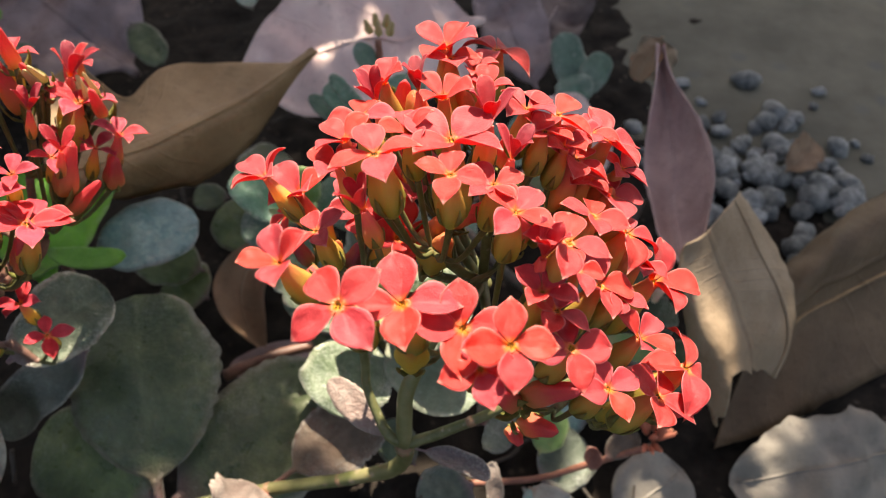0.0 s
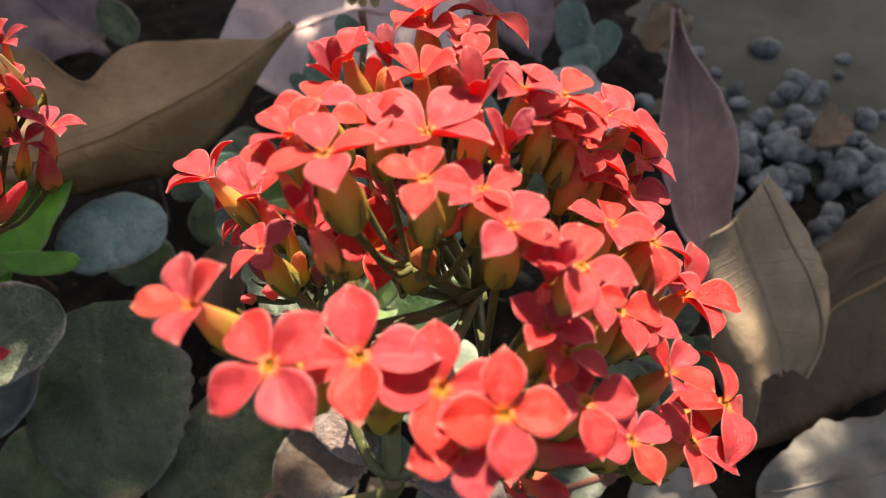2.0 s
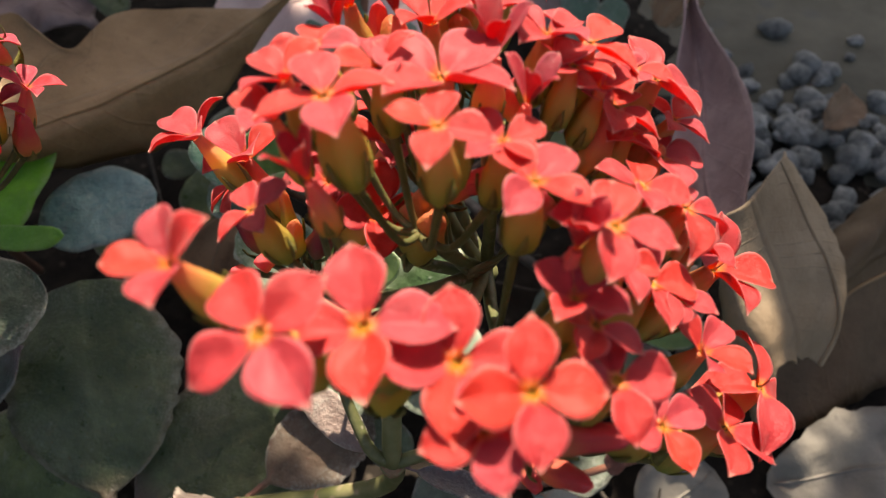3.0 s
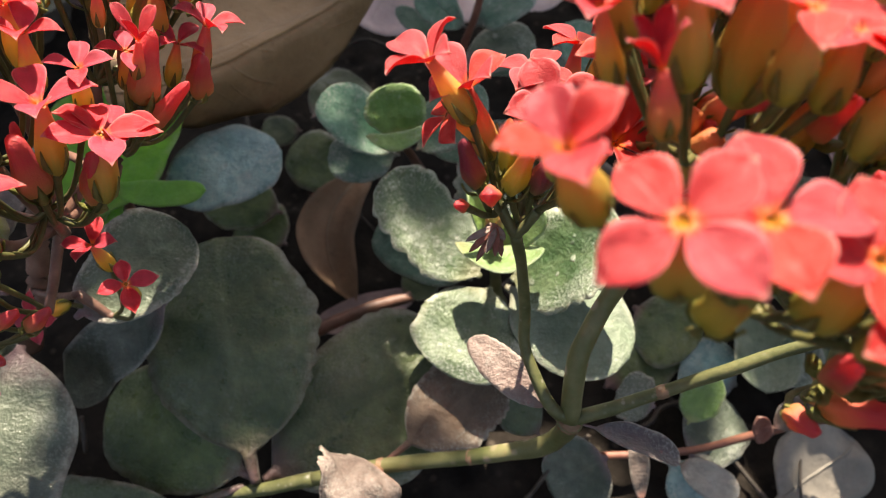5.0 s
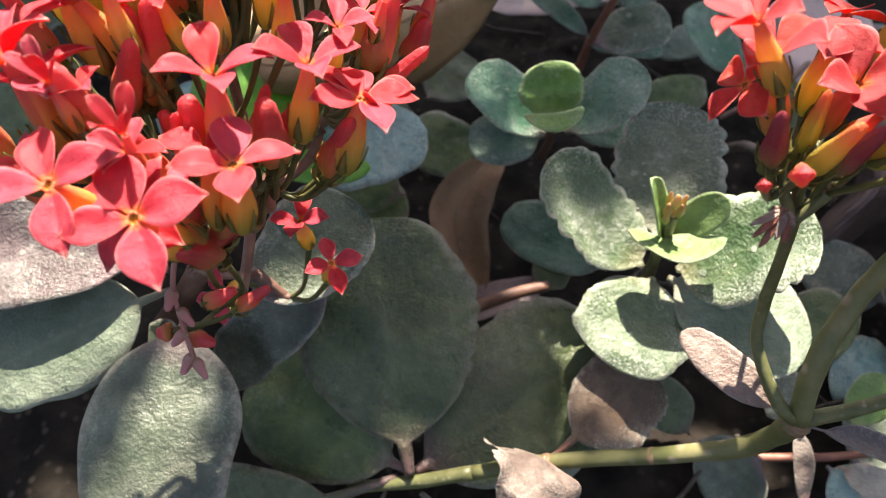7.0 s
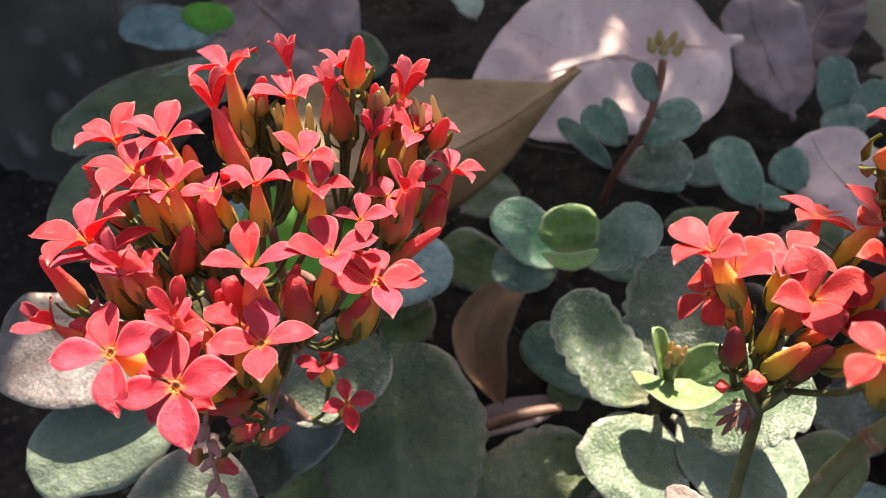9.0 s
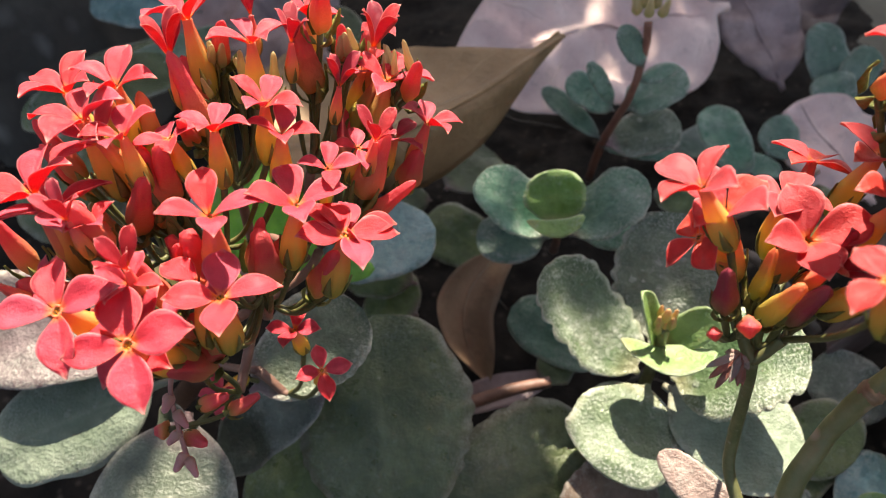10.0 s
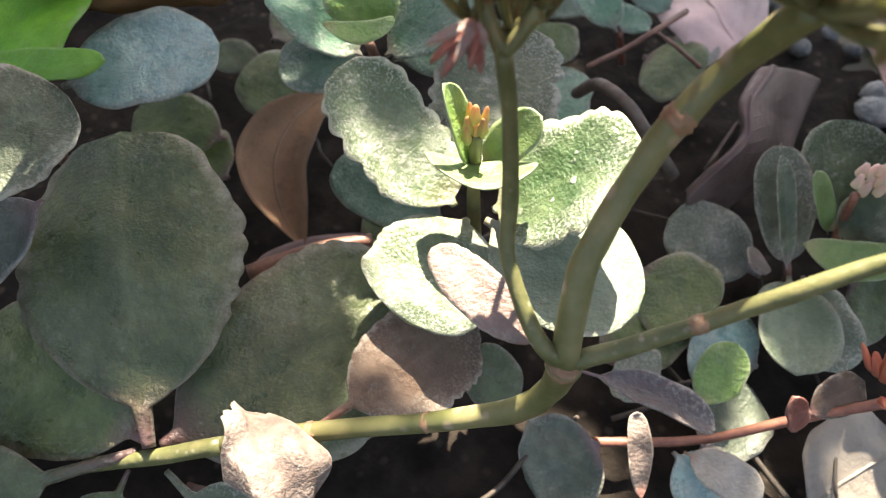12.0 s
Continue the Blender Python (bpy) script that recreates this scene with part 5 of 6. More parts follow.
# Small rosette with a bright green heart.
leaf(rosette_small, (-0.0519, 0.1654, 0.058), (-0.0736, 0.1737, 0.073), 0.0178, LEAF_TEAL, face=(0.4, -0.5, 0.75), petiole=.05, cup=.15, scallop=.03)
leaf(rosette_small, (-0.046, 0.1662, 0.058), (-0.0261, 0.1748, 0.075), 0.0181, LEAF_TEAL, face=(-0.4, -0.5, 0.75), petiole=.05, cup=.15, scallop=.03)
leaf(rosette_small, (-0.0499, 0.1655, 0.064), (-0.0523, 0.1729, 0.078), 0.0172, LEAF_LIME, petiole=.02, cup=.15, scallop=.03)
leaf(rosette_small, (-0.0582, 0.1576, 0.072), (-0.0424, 0.1611, 0.072), 0.0051, LEAF_LIME, face=(0, -0.5, 0.85), petiole=.01, cup=.2, sickle=.18)
leaf(rosette_small, (-0.0516, 0.1685, 0.054), (-0.0742, 0.1673, 0.052), 0.0165, LEAF_TEAL, petiole=.08)
leaf(rosette_small, (-0.045, 0.1702, 0.054), (-0.0237, 0.1829, 0.054), 0.0187, LEAF_TEAL, petiole=.08)
stem(rosette_small, [(-0.0505, 0.2033, 0.008), (-0.0496, 0.1804, 0.04), (-0.0498, 0.1656, 0.062)], 0.0014, 0.0010, STEM_DARK, "main_stem")
# Shoot with bright green and blue-green leaves.
leaf(shoot_green, (-0.1285, 0.1310, 0.064), (-0.1330, 0.1745, 0.074), 0.0400, LEAF_GREEN, face=(0, -0.3, 0.95), petiole=.04, cup=.1)
leaf(shoot_green, (-0.1227, 0.1345, 0.074), (-0.0936, 0.1294, 0.08), 0.0069, LEAF_GREEN, face=(0, -0.5, 0.85), petiole=.02, cup=.2, sickle=.05)
leaf(shoot_green, (-0.1272, 0.1444, 0.064), (-0.1383, 0.1414, 0.054), 0.0164, LEAF_GREEN, petiole=.02, cup=.1)
leaf(shoot_green, (-0.1334, 0.1539, 0.058), (-0.1462, 0.1468, 0.058), 0.0189, LEAF_GREEN, petiole=.05)
leaf(shoot_green, (-0.1205, 0.1478, 0.056), (-0.0851, 0.1607, 0.062), 0.0238, LEAF_BLUE, petiole=.06, cup=.1, arch=.04)
leaf(shoot_green, (-0.1431, 0.152, 0.05), (-0.1703, 0.1792, 0.055), 0.0217, LEAF_BLUE, petiole=.06)
stem(shoot_green, [(-0.1512, 0.1691, 0.006), (-0.1377, 0.1539, 0.04), (-0.1303, 0.1465, 0.062)], 0.0016, 0.0012, STEM_DARK, "main_stem")
# Small shoots on the other side of the stem.
leaf(shoot_grey, (0.0631, 0.1442, 0.016), (0.0544, 0.1658, 0.04), 0.0156, LEAF_GREY, petiole=.08, cup=.2)
leaf(shoot_grey, (0.0605, 0.141, 0.02), (0.0531, 0.1581, 0.044), 0.0048, LEAF_GREY, petiole=.05, cup=.5)
leaf(shoot_grey, (0.0583, 0.146, 0.01), (0.0327, 0.1576, 0.018), 0.0217, LEAF_GREY, petiole=.12)
leaf(shoot_grey, (0.0639, 0.1438, 0.014), (0.0612, 0.1152, 0.012), 0.0212, LEAF_CHALK_SHEEN, petiole=.08, cup=.35)
leaf(shoot_grey, (0.0677, 0.1443, 0.014), (0.073, 0.1183, 0.01), 0.0183, LEAF_GREY, petiole=.08, cup=.1)
leaf(shoot_grey, (0.0582, 0.1498, 0.014), (0.0517, 0.1418, 0.02), 0.0083, LEAF_DRY)
stem(shoot_grey, [(0.0672, 0.1443, 0), (0.0652, 0.1449, 0.01), (0.0623, 0.1445, 0.018)], 0.0012, 0.0008, STEM_DARK, "main_stem")
leaf(shoot_budding, (0.0724, 0.1524, 0.024), (0.0733, 0.1736, 0.044), 0.0238, LEAF_MID, petiole=.05, cup=.12, scallop=.03)
leaf(shoot_budding, (0.0676, 0.146, 0.03), (0.0592, 0.1515, 0.046), 0.0054, LEAF_LIME, cup=.3)
leaf(shoot_budding, (0.0715, 0.1472, 0.028), (0.0819, 0.1493, 0.04), 0.0156, LEAF_MID, petiole=.04)
leaf(shoot_budding, (0.0585, 0.1387, 0.034), (0.0816, 0.1375, 0.034), 0.0094, LEAF_LIME, face=(0, -0.5, 0.85), petiole=.01, cup=.2, sickle=.12)
leaf(shoot_budding, (0.0794, 0.1438, 0.014), (0.0927, 0.1372, 0.01), 0.0265, LEAF_DARK)
stem(shoot_budding, [(0.0826, 0.15, 0), (0.0761, 0.1514, 0.016), (0.0721, 0.1502, 0.03), (0.0695, 0.1488, 0.042)], 0.0013, 0.0009, STEM_RED, "main_stem")
bud(shoot_budding, (0.0717, 0.1509, 0.042), (0.0717, 0.1499, 0.047), 0.0013, None, BUD_PINK)
bud(shoot_budding, (0.0738, 0.1517, 0.043), (0.0749, 0.1507, 0.048), 0.0013, None, BUD_PINK)
bud(shoot_budding, (0.0686, 0.1494, 0.044), (0.0677, 0.1484, 0.049), 0.0013, None, BUD_PINK)
bud(shoot_budding, (0.0706, 0.1511, 0.046), (0.071, 0.1501, 0.051), 0.0013, None, BUD_PINK)
bud(shoot_budding, (0.0689, 0.1512, 0.046), (0.0684, 0.1502, 0.051), 0.0013, None, BUD_PINK)
bud(shoot_budding, (0.0722, 0.151, 0.047), (0.0735, 0.15, 0.052), 0.0013, None, BUD_PINK)
bud(shoot_budding, (0.0752, 0.1506, 0.044), (0.0772, 0.1496, 0.049), 0.0013, None, BUD_PINK)
bud(shoot_budding, (0.0714, 0.1499, 0.041), (0.0712, 0.1489, 0.046), 0.0013, None, BUD_PINK)
bud(shoot_budding, (0.0747, 0.1503, 0.041), (0.0759, 0.1493, 0.046), 0.0013, None, BUD_PINK)
stem(runner_red, [(0.0114, 0.0958, 0.004), (0.0292, 0.0962, 0.008), (0.0398, 0.0969, 0.012), (0.0535, 0.099, 0.02), (0.0633, 0.1, 0.026), (0.0709, 0.1007, 0.03)], 0.0010, 0.0011, STEM_RED, "runner")
leaf(runner_red, (0.0555, 0.0987, 0.024), (0.0662, 0.1051, 0.03), 0.0089, LEAF_BROWN, rough=.003)
leaf(runner_red, (0.0532, 0.0954, 0.022), (0.0491, 0.0985, 0.032), 0.0055, LEAF_RED, cup=.3)
leaf(runner_red, (0.0137, 0.0949, 0.006), (-0.0032, 0.0849, 0.004), 0.0239, LEAF_GREY, petiole=.05, rough=.002)
leaf(runner_red, (0.0369, 0.0946, 0.008), (0.0531, 0.1144, 0.004), 0.0214, LEAF_GREY, petiole=.05)
leaf(runner_red, (0.0323, 0.0933, 0.01), (0.047, 0.0833, 0.014), 0.0099, LEAF_PALE, petiole=.1, cup=.15)
leaf(runner_red, (0.0303, 0.0939, 0.008), (0.0431, 0.0835, 0.004), 0.0160, LEAF_BLUE, petiole=.1)
leaf(runner_red, (0.0223, 0.0812, 0.008), (0.019, 0.0962, 0.022), 0.0057, LEAF_DRY, rough=.003, cup=.2)
leaf(runner_red, (0.0353, 0.1021, 0.016), (0.0419, 0.1139, 0.026), 0.0111, LEAF_LIME, cup=.1)
leaf(runner_red, (0.0556, 0.1211, 0.004), (0.0385, 0.1269, 0.008), 0.0224, LEAF_BLUE, petiole=.04)
leaf(runner_red, (0.0147, 0.118, 0.004), (0.0431, 0.1419, 0.008), 0.0222, LEAF_DARK, petiole=.04)
spike_rnd = random.Random(31)
for k in range(20):
    a, e = spike_rnd.uniform(0, 6.28), spike_rnd.uniform(0.1, 1.3)
    d = Vector((math.cos(a) * math.cos(e), math.sin(a) * math.cos(e), math.sin(e)))
    p = Vector((0.0690, 0.1025, 0.0315)) + d * spike_rnd.uniform(0.0015, 0.005)
    bud(runner_red, p, p + (d + Vector((0, 0, 0.5))).normalized() * spike_rnd.uniform(0.0045, 0.007), spike_rnd.uniform(0.0008, 0.0013), None, BUD_RUSSET)
# Far shoots.
leaf(shoot_far, (-0.0374, 0.22, 0.05), (-0.0598, 0.2346, 0.06), 0.0079, LEAF_TEAL, cup=.2)
leaf(shoot_far, (-0.0341, 0.2236, 0.06), (-0.0514, 0.2272, 0.07), 0.0121, LEAF_TEAL)
leaf(shoot_far, (-0.0314, 0.224, 0.06), (-0.012, 0.2348, 0.07), 0.0154, LEAF_TEAL)
leaf(shoot_far, (-0.0359, 0.2227, 0.045), (-0.0101, 0.2325, 0.05), 0.0181, LEAF_GREY)
leaf(shoot_far, (-0.0378, 0.2225, 0.045), (-0.0108, 0.227, 0.04), 0.0075, LEAF_TEAL)
leaf(shoot_far, (-0.0274, 0.2211, 0.08), (-0.0362, 0.2254, 0.092), 0.0080, LEAF_TEAL)
leaf(shoot_far, (-0.0354, 0.2142, 0.07), (-0.0451, 0.2152, 0.085), 0.0060, LEAF_TEAL)
leaf(shoot_far, (-0.0283, 0.2203, 0.075), (-0.0172, 0.2222, 0.08), 0.0054, LEAF_TEAL)
stem(shoot_far, [(-0.0388, 0.2434, 0.01), (-0.0369, 0.2241, 0.045), (-0.0301, 0.2206, 0.07), (-0.0278, 0.2245, 0.085), (-0.028, 0.2262, 0.093)], 0.0014, 0.0011, STEM_RED, "main_stem")
bud(shoot_far, (-0.028, 0.2293, 0.093), (-0.028, 0.2293, 0.099), 0.0015, None, BUD_YOUNG)
bud(shoot_far, (-0.0313, 0.2305, 0.093), (-0.0329, 0.2305, 0.099), 0.0015, None, BUD_YOUNG)
bud(shoot_far, (-0.0243, 0.2296, 0.093), (-0.0225, 0.2296, 0.099), 0.0015, None, BUD_YOUNG)
bud(shoot_far, (-0.0293, 0.2349, 0.093), (-0.0299, 0.2349, 0.099), 0.0015, None, BUD_YOUNG)
bud(shoot_far, (-0.0259, 0.2346, 0.093), (-0.0249, 0.2346, 0.099), 0.0015, None, BUD_YOUNG)
leaf(shoot_dark, (0.0214, 0.2386, 0.02), (0.004, 0.262, 0.035), 0.0181, LEAF_TEAL, cup=.15)
leaf(shoot_dark, (0.0234, 0.2388, 0.02), (0.0278, 0.2467, 0.025), 0.0146, LEAF_TEAL)
leaf(shoot_dark, (-0.0022, 0.2147, 0.02), (-0.0048, 0.2264, 0.03), 0.0235, LEAF_DARK)
leaf(shoot_dark, (0.0413, 0.2539, 0.02), (0.0269, 0.2606, 0.03), 0.0176, LEAF_TEAL)
leaf(shoot_dark, (0.0626, 0.2839, 0.02), (0.0558, 0.2964, 0.03), 0.0195, LEAF_TEAL)
stem(shoot_dark, [(0.0279, 0.2495, 0), (0.0224, 0.2387, 0.02)], 0.0012, 0.0010, STEM_RED, "main_stem")
leaf(shoot_back, (-0.2098, 0.2748, 0.06), (-0.2652, 0.2792, 0.06), 0.0225, LEAF_BLUE)
leaf(shoot_back, (-0.2083, 0.2585, 0.07), (-0.2078, 0.2676, 0.08), 0.0230, LEAF_GREEN)
leaf(shoot_back, (-0.2359, 0.2142, 0.05), (-0.2635, 0.2126, 0.05), 0.0193, LEAF_DARK)
leaf(shoot_back, (-0.207, 0.1813, 0.03), (-0.2424, 0.1837, 0.05), 0.0448, LEAF_DARK, arch=.1)
leaf(shoot_back, (-0.1913, 0.2616, 0.05), (-0.2559, 0.2048, 0.05), 0.0306, LEAF_DARK, arch=.1)
leaf(shoot_back, (-0.1043, 0.3148, 0.05), (-0.1164, 0.3449, 0.05), 0.0141, LEAF_TEAL)
# Narrow leaf whose pale colour imitates a rim-lit edge.
leaf(shoot_back, (-0.2350, 0.2330, 0.0550), (-0.1890, 0.2628, 0.0600), 0.0090, LEAF_CHALK_SHEEN, face=(0, -0.75, 0.6), petiole=.05, cup=.5, arch=.06)
leaf(shoot_back, (-0.162, 0.3002, 0.05), (-0.1422, 0.2813, 0.04), 0.0160, LEAF_DARK)
# Shaded leaves low between the shoots.
leaf(undergrowth, (-0.0286, 0.1486, 0.016), (-0.0624, 0.1657, 0.020), 0.0202, LEAF_TEAL)
leaf(undergrowth, (-0.0691, 0.1848, 0.020), (-0.0992, 0.2019, 0.022), 0.0231, LEAF_DARK)
leaf(undergrowth, (-0.0966, 0.1711, 0.02), (-0.1274, 0.1784, 0.02), 0.0204, LEAF_DARK)
leaf(undergrowth, (-0.0951, 0.2187, 0.020), (-0.0787, 0.2428, 0.020), 0.0239, LEAF_DARK)
leaf(undergrowth, (-0.0009, 0.1923, 0.010), (0.0071, 0.2219, 0.016), 0.0184, LEAF_TEAL)
leaf(undergrowth, (-0.0059, 0.2610, 0.010), (0.0211, 0.2809, 0.010), 0.0149, LEAF_TEAL)
leaf(undergrowth, (-0.0515, 0.1435, 0.012), (-0.0417, 0.153, 0.014), 0.0129, LEAF_DARK)
leaf(undergrowth, (-0.0961, 0.1645, 0.01), (-0.1149, 0.1741, 0.012), 0.0245, LEAF_DARK)
leaf(undergrowth, (0.0331, 0.24, 0.01), (0.05, 0.226, 0.012), 0.0269, LEAF_DARK)
leaf(undergrowth, (0.043, 0.2525, 0.01), (0.0577, 0.2374, 0.012), 0.0152, LEAF_PALE)
leaf(undergrowth, (0.0243, 0.1434, 0.012), (0.0424, 0.1292, 0.012), 0.0244, LEAF_DARK)
leaf(undergrowth, (-0.1017, 0.2222, 0.010), (-0.1185, 0.2213, 0.010), 0.0131, LEAF_DARK)
leaf(undergrowth, (-0.0062, 0.0986, 0.01), (-0.0189, 0.1089, 0.02), 0.0130, LEAF_DARK)
leaf(undergrowth, (0.0288, 0.1104, 0.008), (0.0177, 0.115, 0.01), 0.0159, LEAF_GREY)
# Fallen leaves.
leaf("dead_leaf", (-0.0650, 0.1800, 0.034), (-0.0668, 0.1395, 0.012), 0.0185, DEAD_ROSY, face=(0.2, -0.5, 0.8), cup=.8, tipped=.6, rough=.0015, petiole=.01, sickle=.26)
curled("brown_leaf", [[(-0.1446, 0.1968, 0.0895), (-0.1326, 0.2048, 0.0918), (-0.1142, 0.1953, 0.0874), (-0.1072, 0.2161, 0.0852), (-0.0860, 0.2237, 0.0813), (-0.0639, 0.2286, 0.0816), (-0.0548, 0.2340, 0.0835)],
    [(-0.1377, 0.1763, 0.0859), (-0.1236, 0.1836, 0.0848), (-0.1104, 0.1874, 0.0819), (-0.0978, 0.1980, 0.0801), (-0.0813, 0.2110, 0.0792), (-0.0637, 0.2254, 0.0806), (-0.0546, 0.2338, 0.0832)],
    [(-0.1266, 0.1555, 0.0848), (-0.1127, 0.1624, 0.0833), (-0.1027, 0.1700, 0.0819), (-0.0945, 0.1772, 0.0807), (-0.0789, 0.1976, 0.0798), (-0.0637, 0.2224, 0.0800), (-0.0544, 0.2336, 0.0828)],
    [(-0.1283, 0.1613, 0.0723), (-0.1164, 0.1686, 0.0636), (-0.1026, 0.1766, 0.0602), (-0.0922, 0.1829, 0.0587), (-0.0766, 0.2008, 0.0630), (-0.0631, 0.2221, 0.0741), (-0.0544, 0.2341, 0.0817)]], DEAD_BROWN, 0.003, rib=0.62)
leaf("pink_leaf", (0.0125, 0.3122, 0.05), (-0.0976, 0.2603, 0.048), 0.0747, DEAD_PINK, tipped=.3, rough=.006, arch=.03)
leaf("purple_leaf", (-0.1609, 0.2861, 0.03), (-0.2391, 0.3387, 0.05), 0.0791, DEAD_PURPLE, rough=.008, cup=.2)
curled("upright_leaf", [[(0.0800, 0.2434, 0.0843), (0.0770, 0.2220, 0.0740), (0.0731, 0.1962, 0.0611), (0.0745, 0.1745, 0.0575), (0.0791, 0.1528, 0.0597)],
    [(0.0816, 0.2454, 0.0823), (0.0847, 0.2307, 0.0700), (0.0864, 0.2077, 0.0606), (0.0837, 0.1836, 0.0554), (0.0815, 0.1570, 0.0560)],
    [(0.0820, 0.2428, 0.0842), (0.0862, 0.2225, 0.0788), (0.0923, 0.2021, 0.0762), (0.0930, 0.1804, 0.0713), (0.0867, 0.1555, 0.0652)]], DEAD_MAUVE, 0.002, rib=0.5)
leaf("dead_leaf", (0.0822, 0.2480, 0.0850), (0.0730, 0.2390, 0.0700), 0.0110, DEAD_ROSY, cup=.6, rough=.003, ragged=.3)
curled("curled_leaf", [[(0.0749, 0.1463, 0.0717), (0.0795, 0.1374, 0.0560), (0.0847, 0.1221, 0.0406), (0.0923, 0.1075, 0.0311)],
    [(0.0728, 0.1426, 0.0813), (0.0767, 0.1361, 0.0696), (0.0862, 0.1228, 0.0565), (0.0926, 0.1135, 0.0487)],
    [(0.0826, 0.1490, 0.0801), (0.0915, 0.1423, 0.0648), (0.1006, 0.1337, 0.0498), (0.1055, 0.1257, 0.0369)],
    [(0.0942, 0.1651, 0.0776), (0.1056, 0.1540, 0.0621), (0.1168, 0.1412, 0.0476), (0.1161, 0.1296, 0.0293)],
    [(0.1001, 0.1750, 0.0726), (0.1140, 0.1651, 0.0564), (0.1222, 0.1458, 0.0445), (0.1192, 0.1319, 0.0246)]], DEAD_TAN, 0.002, torn=0.5, rib=0.75)
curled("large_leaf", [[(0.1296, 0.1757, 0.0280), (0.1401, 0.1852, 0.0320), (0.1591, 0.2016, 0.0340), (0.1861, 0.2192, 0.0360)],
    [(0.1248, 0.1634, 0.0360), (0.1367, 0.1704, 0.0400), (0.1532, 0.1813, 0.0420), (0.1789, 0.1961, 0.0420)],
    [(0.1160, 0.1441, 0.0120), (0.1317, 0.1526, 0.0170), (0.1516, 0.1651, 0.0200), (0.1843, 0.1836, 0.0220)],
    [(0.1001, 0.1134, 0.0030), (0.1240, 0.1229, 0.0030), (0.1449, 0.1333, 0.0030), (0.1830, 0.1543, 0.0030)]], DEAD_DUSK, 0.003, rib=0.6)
leaf("dead_leaf", (0.1600, 0.2540, 0.010), (0.1760, 0.2690, 0.016), 0.0160, DEAD_ROSY, cup=.4, rough=.003, ragged=.3)
leaf("pale_leaf", (0.1726, 0.118, 0.004), (0.1023, 0.0998, 0.004), 0.0377, DEAD_PALE, rough=.006, arch=.03, tipped=.6, ragged=.3)
curled("folded_leaf", [[(0.0411, 0.1736, 0.0100), (0.0510, 0.1858, 0.0100), (0.0596, 0.1966, 0.0120), (0.0613, 0.2099, 0.0140), (0.0679, 0.2220, 0.0180)],
    [(0.0366, 0.1632, 0.0220), (0.0419, 0.1668, 0.0300), (0.0480, 0.1739, 0.0360), (0.0481, 0.1831, 0.0400), (0.0550, 0.1952, 0.0420)],
    [(0.0378, 0.1611, 0.0200), (0.0451, 0.1650, 0.0260), (0.0526, 0.1723, 0.0320), (0.0558, 0.1839, 0.0380), (0.0626, 0.1979, 0.0400)],
    [(0.0454, 0.1684, 0.0060), (0.0566, 0.1744, 0.0080), (0.0697, 0.1861, 0.0100), (0.0786, 0.2035, 0.0160), (0.0858, 0.2210, 0.0200)]], DEAD_UMBER, 0.0015, rib=0.5)
leaf("lilac_leaf", (0.0704, 0.2402, 0.01), (0.0412, 0.2762, 0.03), 0.0390, DEAD_PINK, rough=.004)
leaf("grey_leaf", (0.0413, 0.2973, 0.02), (0.016, 0.3482, 0.05), 0.0372, DEAD_PURPLE, rough=.005, cup=.3)
leaf("spotted_leaf", (0.0609, 0.0861, 0.002), (0.0867, 0.1038, 0.006), 0.0273, DEAD_PALE, rough=.004)
leaf("slate_leaf", (-0.0463, 0.1476, 0.008), (-0.0785, 0.1302, 0.012), 0.0109, DEAD_PURPLE, cup=.3)
# Dry stalks and roots among the leaves.
dry_stalk([(0.0035, 0.1802, 0.04), (0.0075, 0.172, 0.05), (0.0137, 0.1628, 0.052), (0.0206, 0.1591, 0.045), (0.0306, 0.1621, 0.03)], 0.0016, 0.0019, TWIG_PALE)
dry_stalk([(0.0089, 0.2054, 0.03), (0.02, 0.2094, 0.035), (0.0274, 0.2118, 0.04), (0.0378, 0.2233, 0.04)], 0.0008, 0.0010, STEM_DARK)
dry_stalk([(0.0274, 0.2118, 0.04), (0.035, 0.2099, 0.036), (0.0435, 0.2093, 0.03)], 0.0006, 0.0007, STEM_DARK)
dry_stalk([(0.0477, 0.1838, 0.012), (0.0614, 0.2021, 0.02), (0.0668, 0.1844, 0.022)], 0.0008, 0.0010, TWIG_PALE)
dry_stalk([(-0.0784, 0.0731, 0.01), (-0.0595, 0.0709, 0.006)], 0.0010, 0.0012, STEM_DARK)
dry_stalk([(-0.1333, 0.0885, 0.03), (-0.1355, 0.0829, 0.018)], 0.0007, 0.0006, TWIG_PALE)
dry_stalk([(-0.0766, 0.1242, 0.02), (-0.0623, 0.1313, 0.022), (-0.0476, 0.1386, 0.02)], 0.0022, 0.0018, STEM_DARK)
leaf("curled_leaf", (0.0869, 0.282, 0.04), (0.0978, 0.2904, 0.055), 0.0201, DEAD_TAN, cup=.4, rough=.006, ragged=.3)
# Buds packed between the flowers.
bud(plant_main, (-0.0002, 0.057, 0.1479), (0.0006, 0.0543, 0.1602), 0.0024, FORK[6], BUD_OLIVE)
bud(plant_main, (-0.0025, 0.1011, 0.1519), (-0.0033, 0.1059, 0.162), 0.0025, FORK[1], BUD_OLIVE)
bud(plant_main, (0.0038, 0.1035, 0.1544), (0.0024, 0.1061, 0.1644), 0.0020, FORK[1], BUD_OLIVE)
bud(plant_main, (0.0282, 0.0898, 0.1392), (0.0314, 0.0937, 0.1519), 0.0028, FORK[15], BUD_OLIVE)
bud(plant_main, (0.0291, 0.0874, 0.1382), (0.0369, 0.0865, 0.1489), 0.0027, FORK[15], BUD_OLIVE)
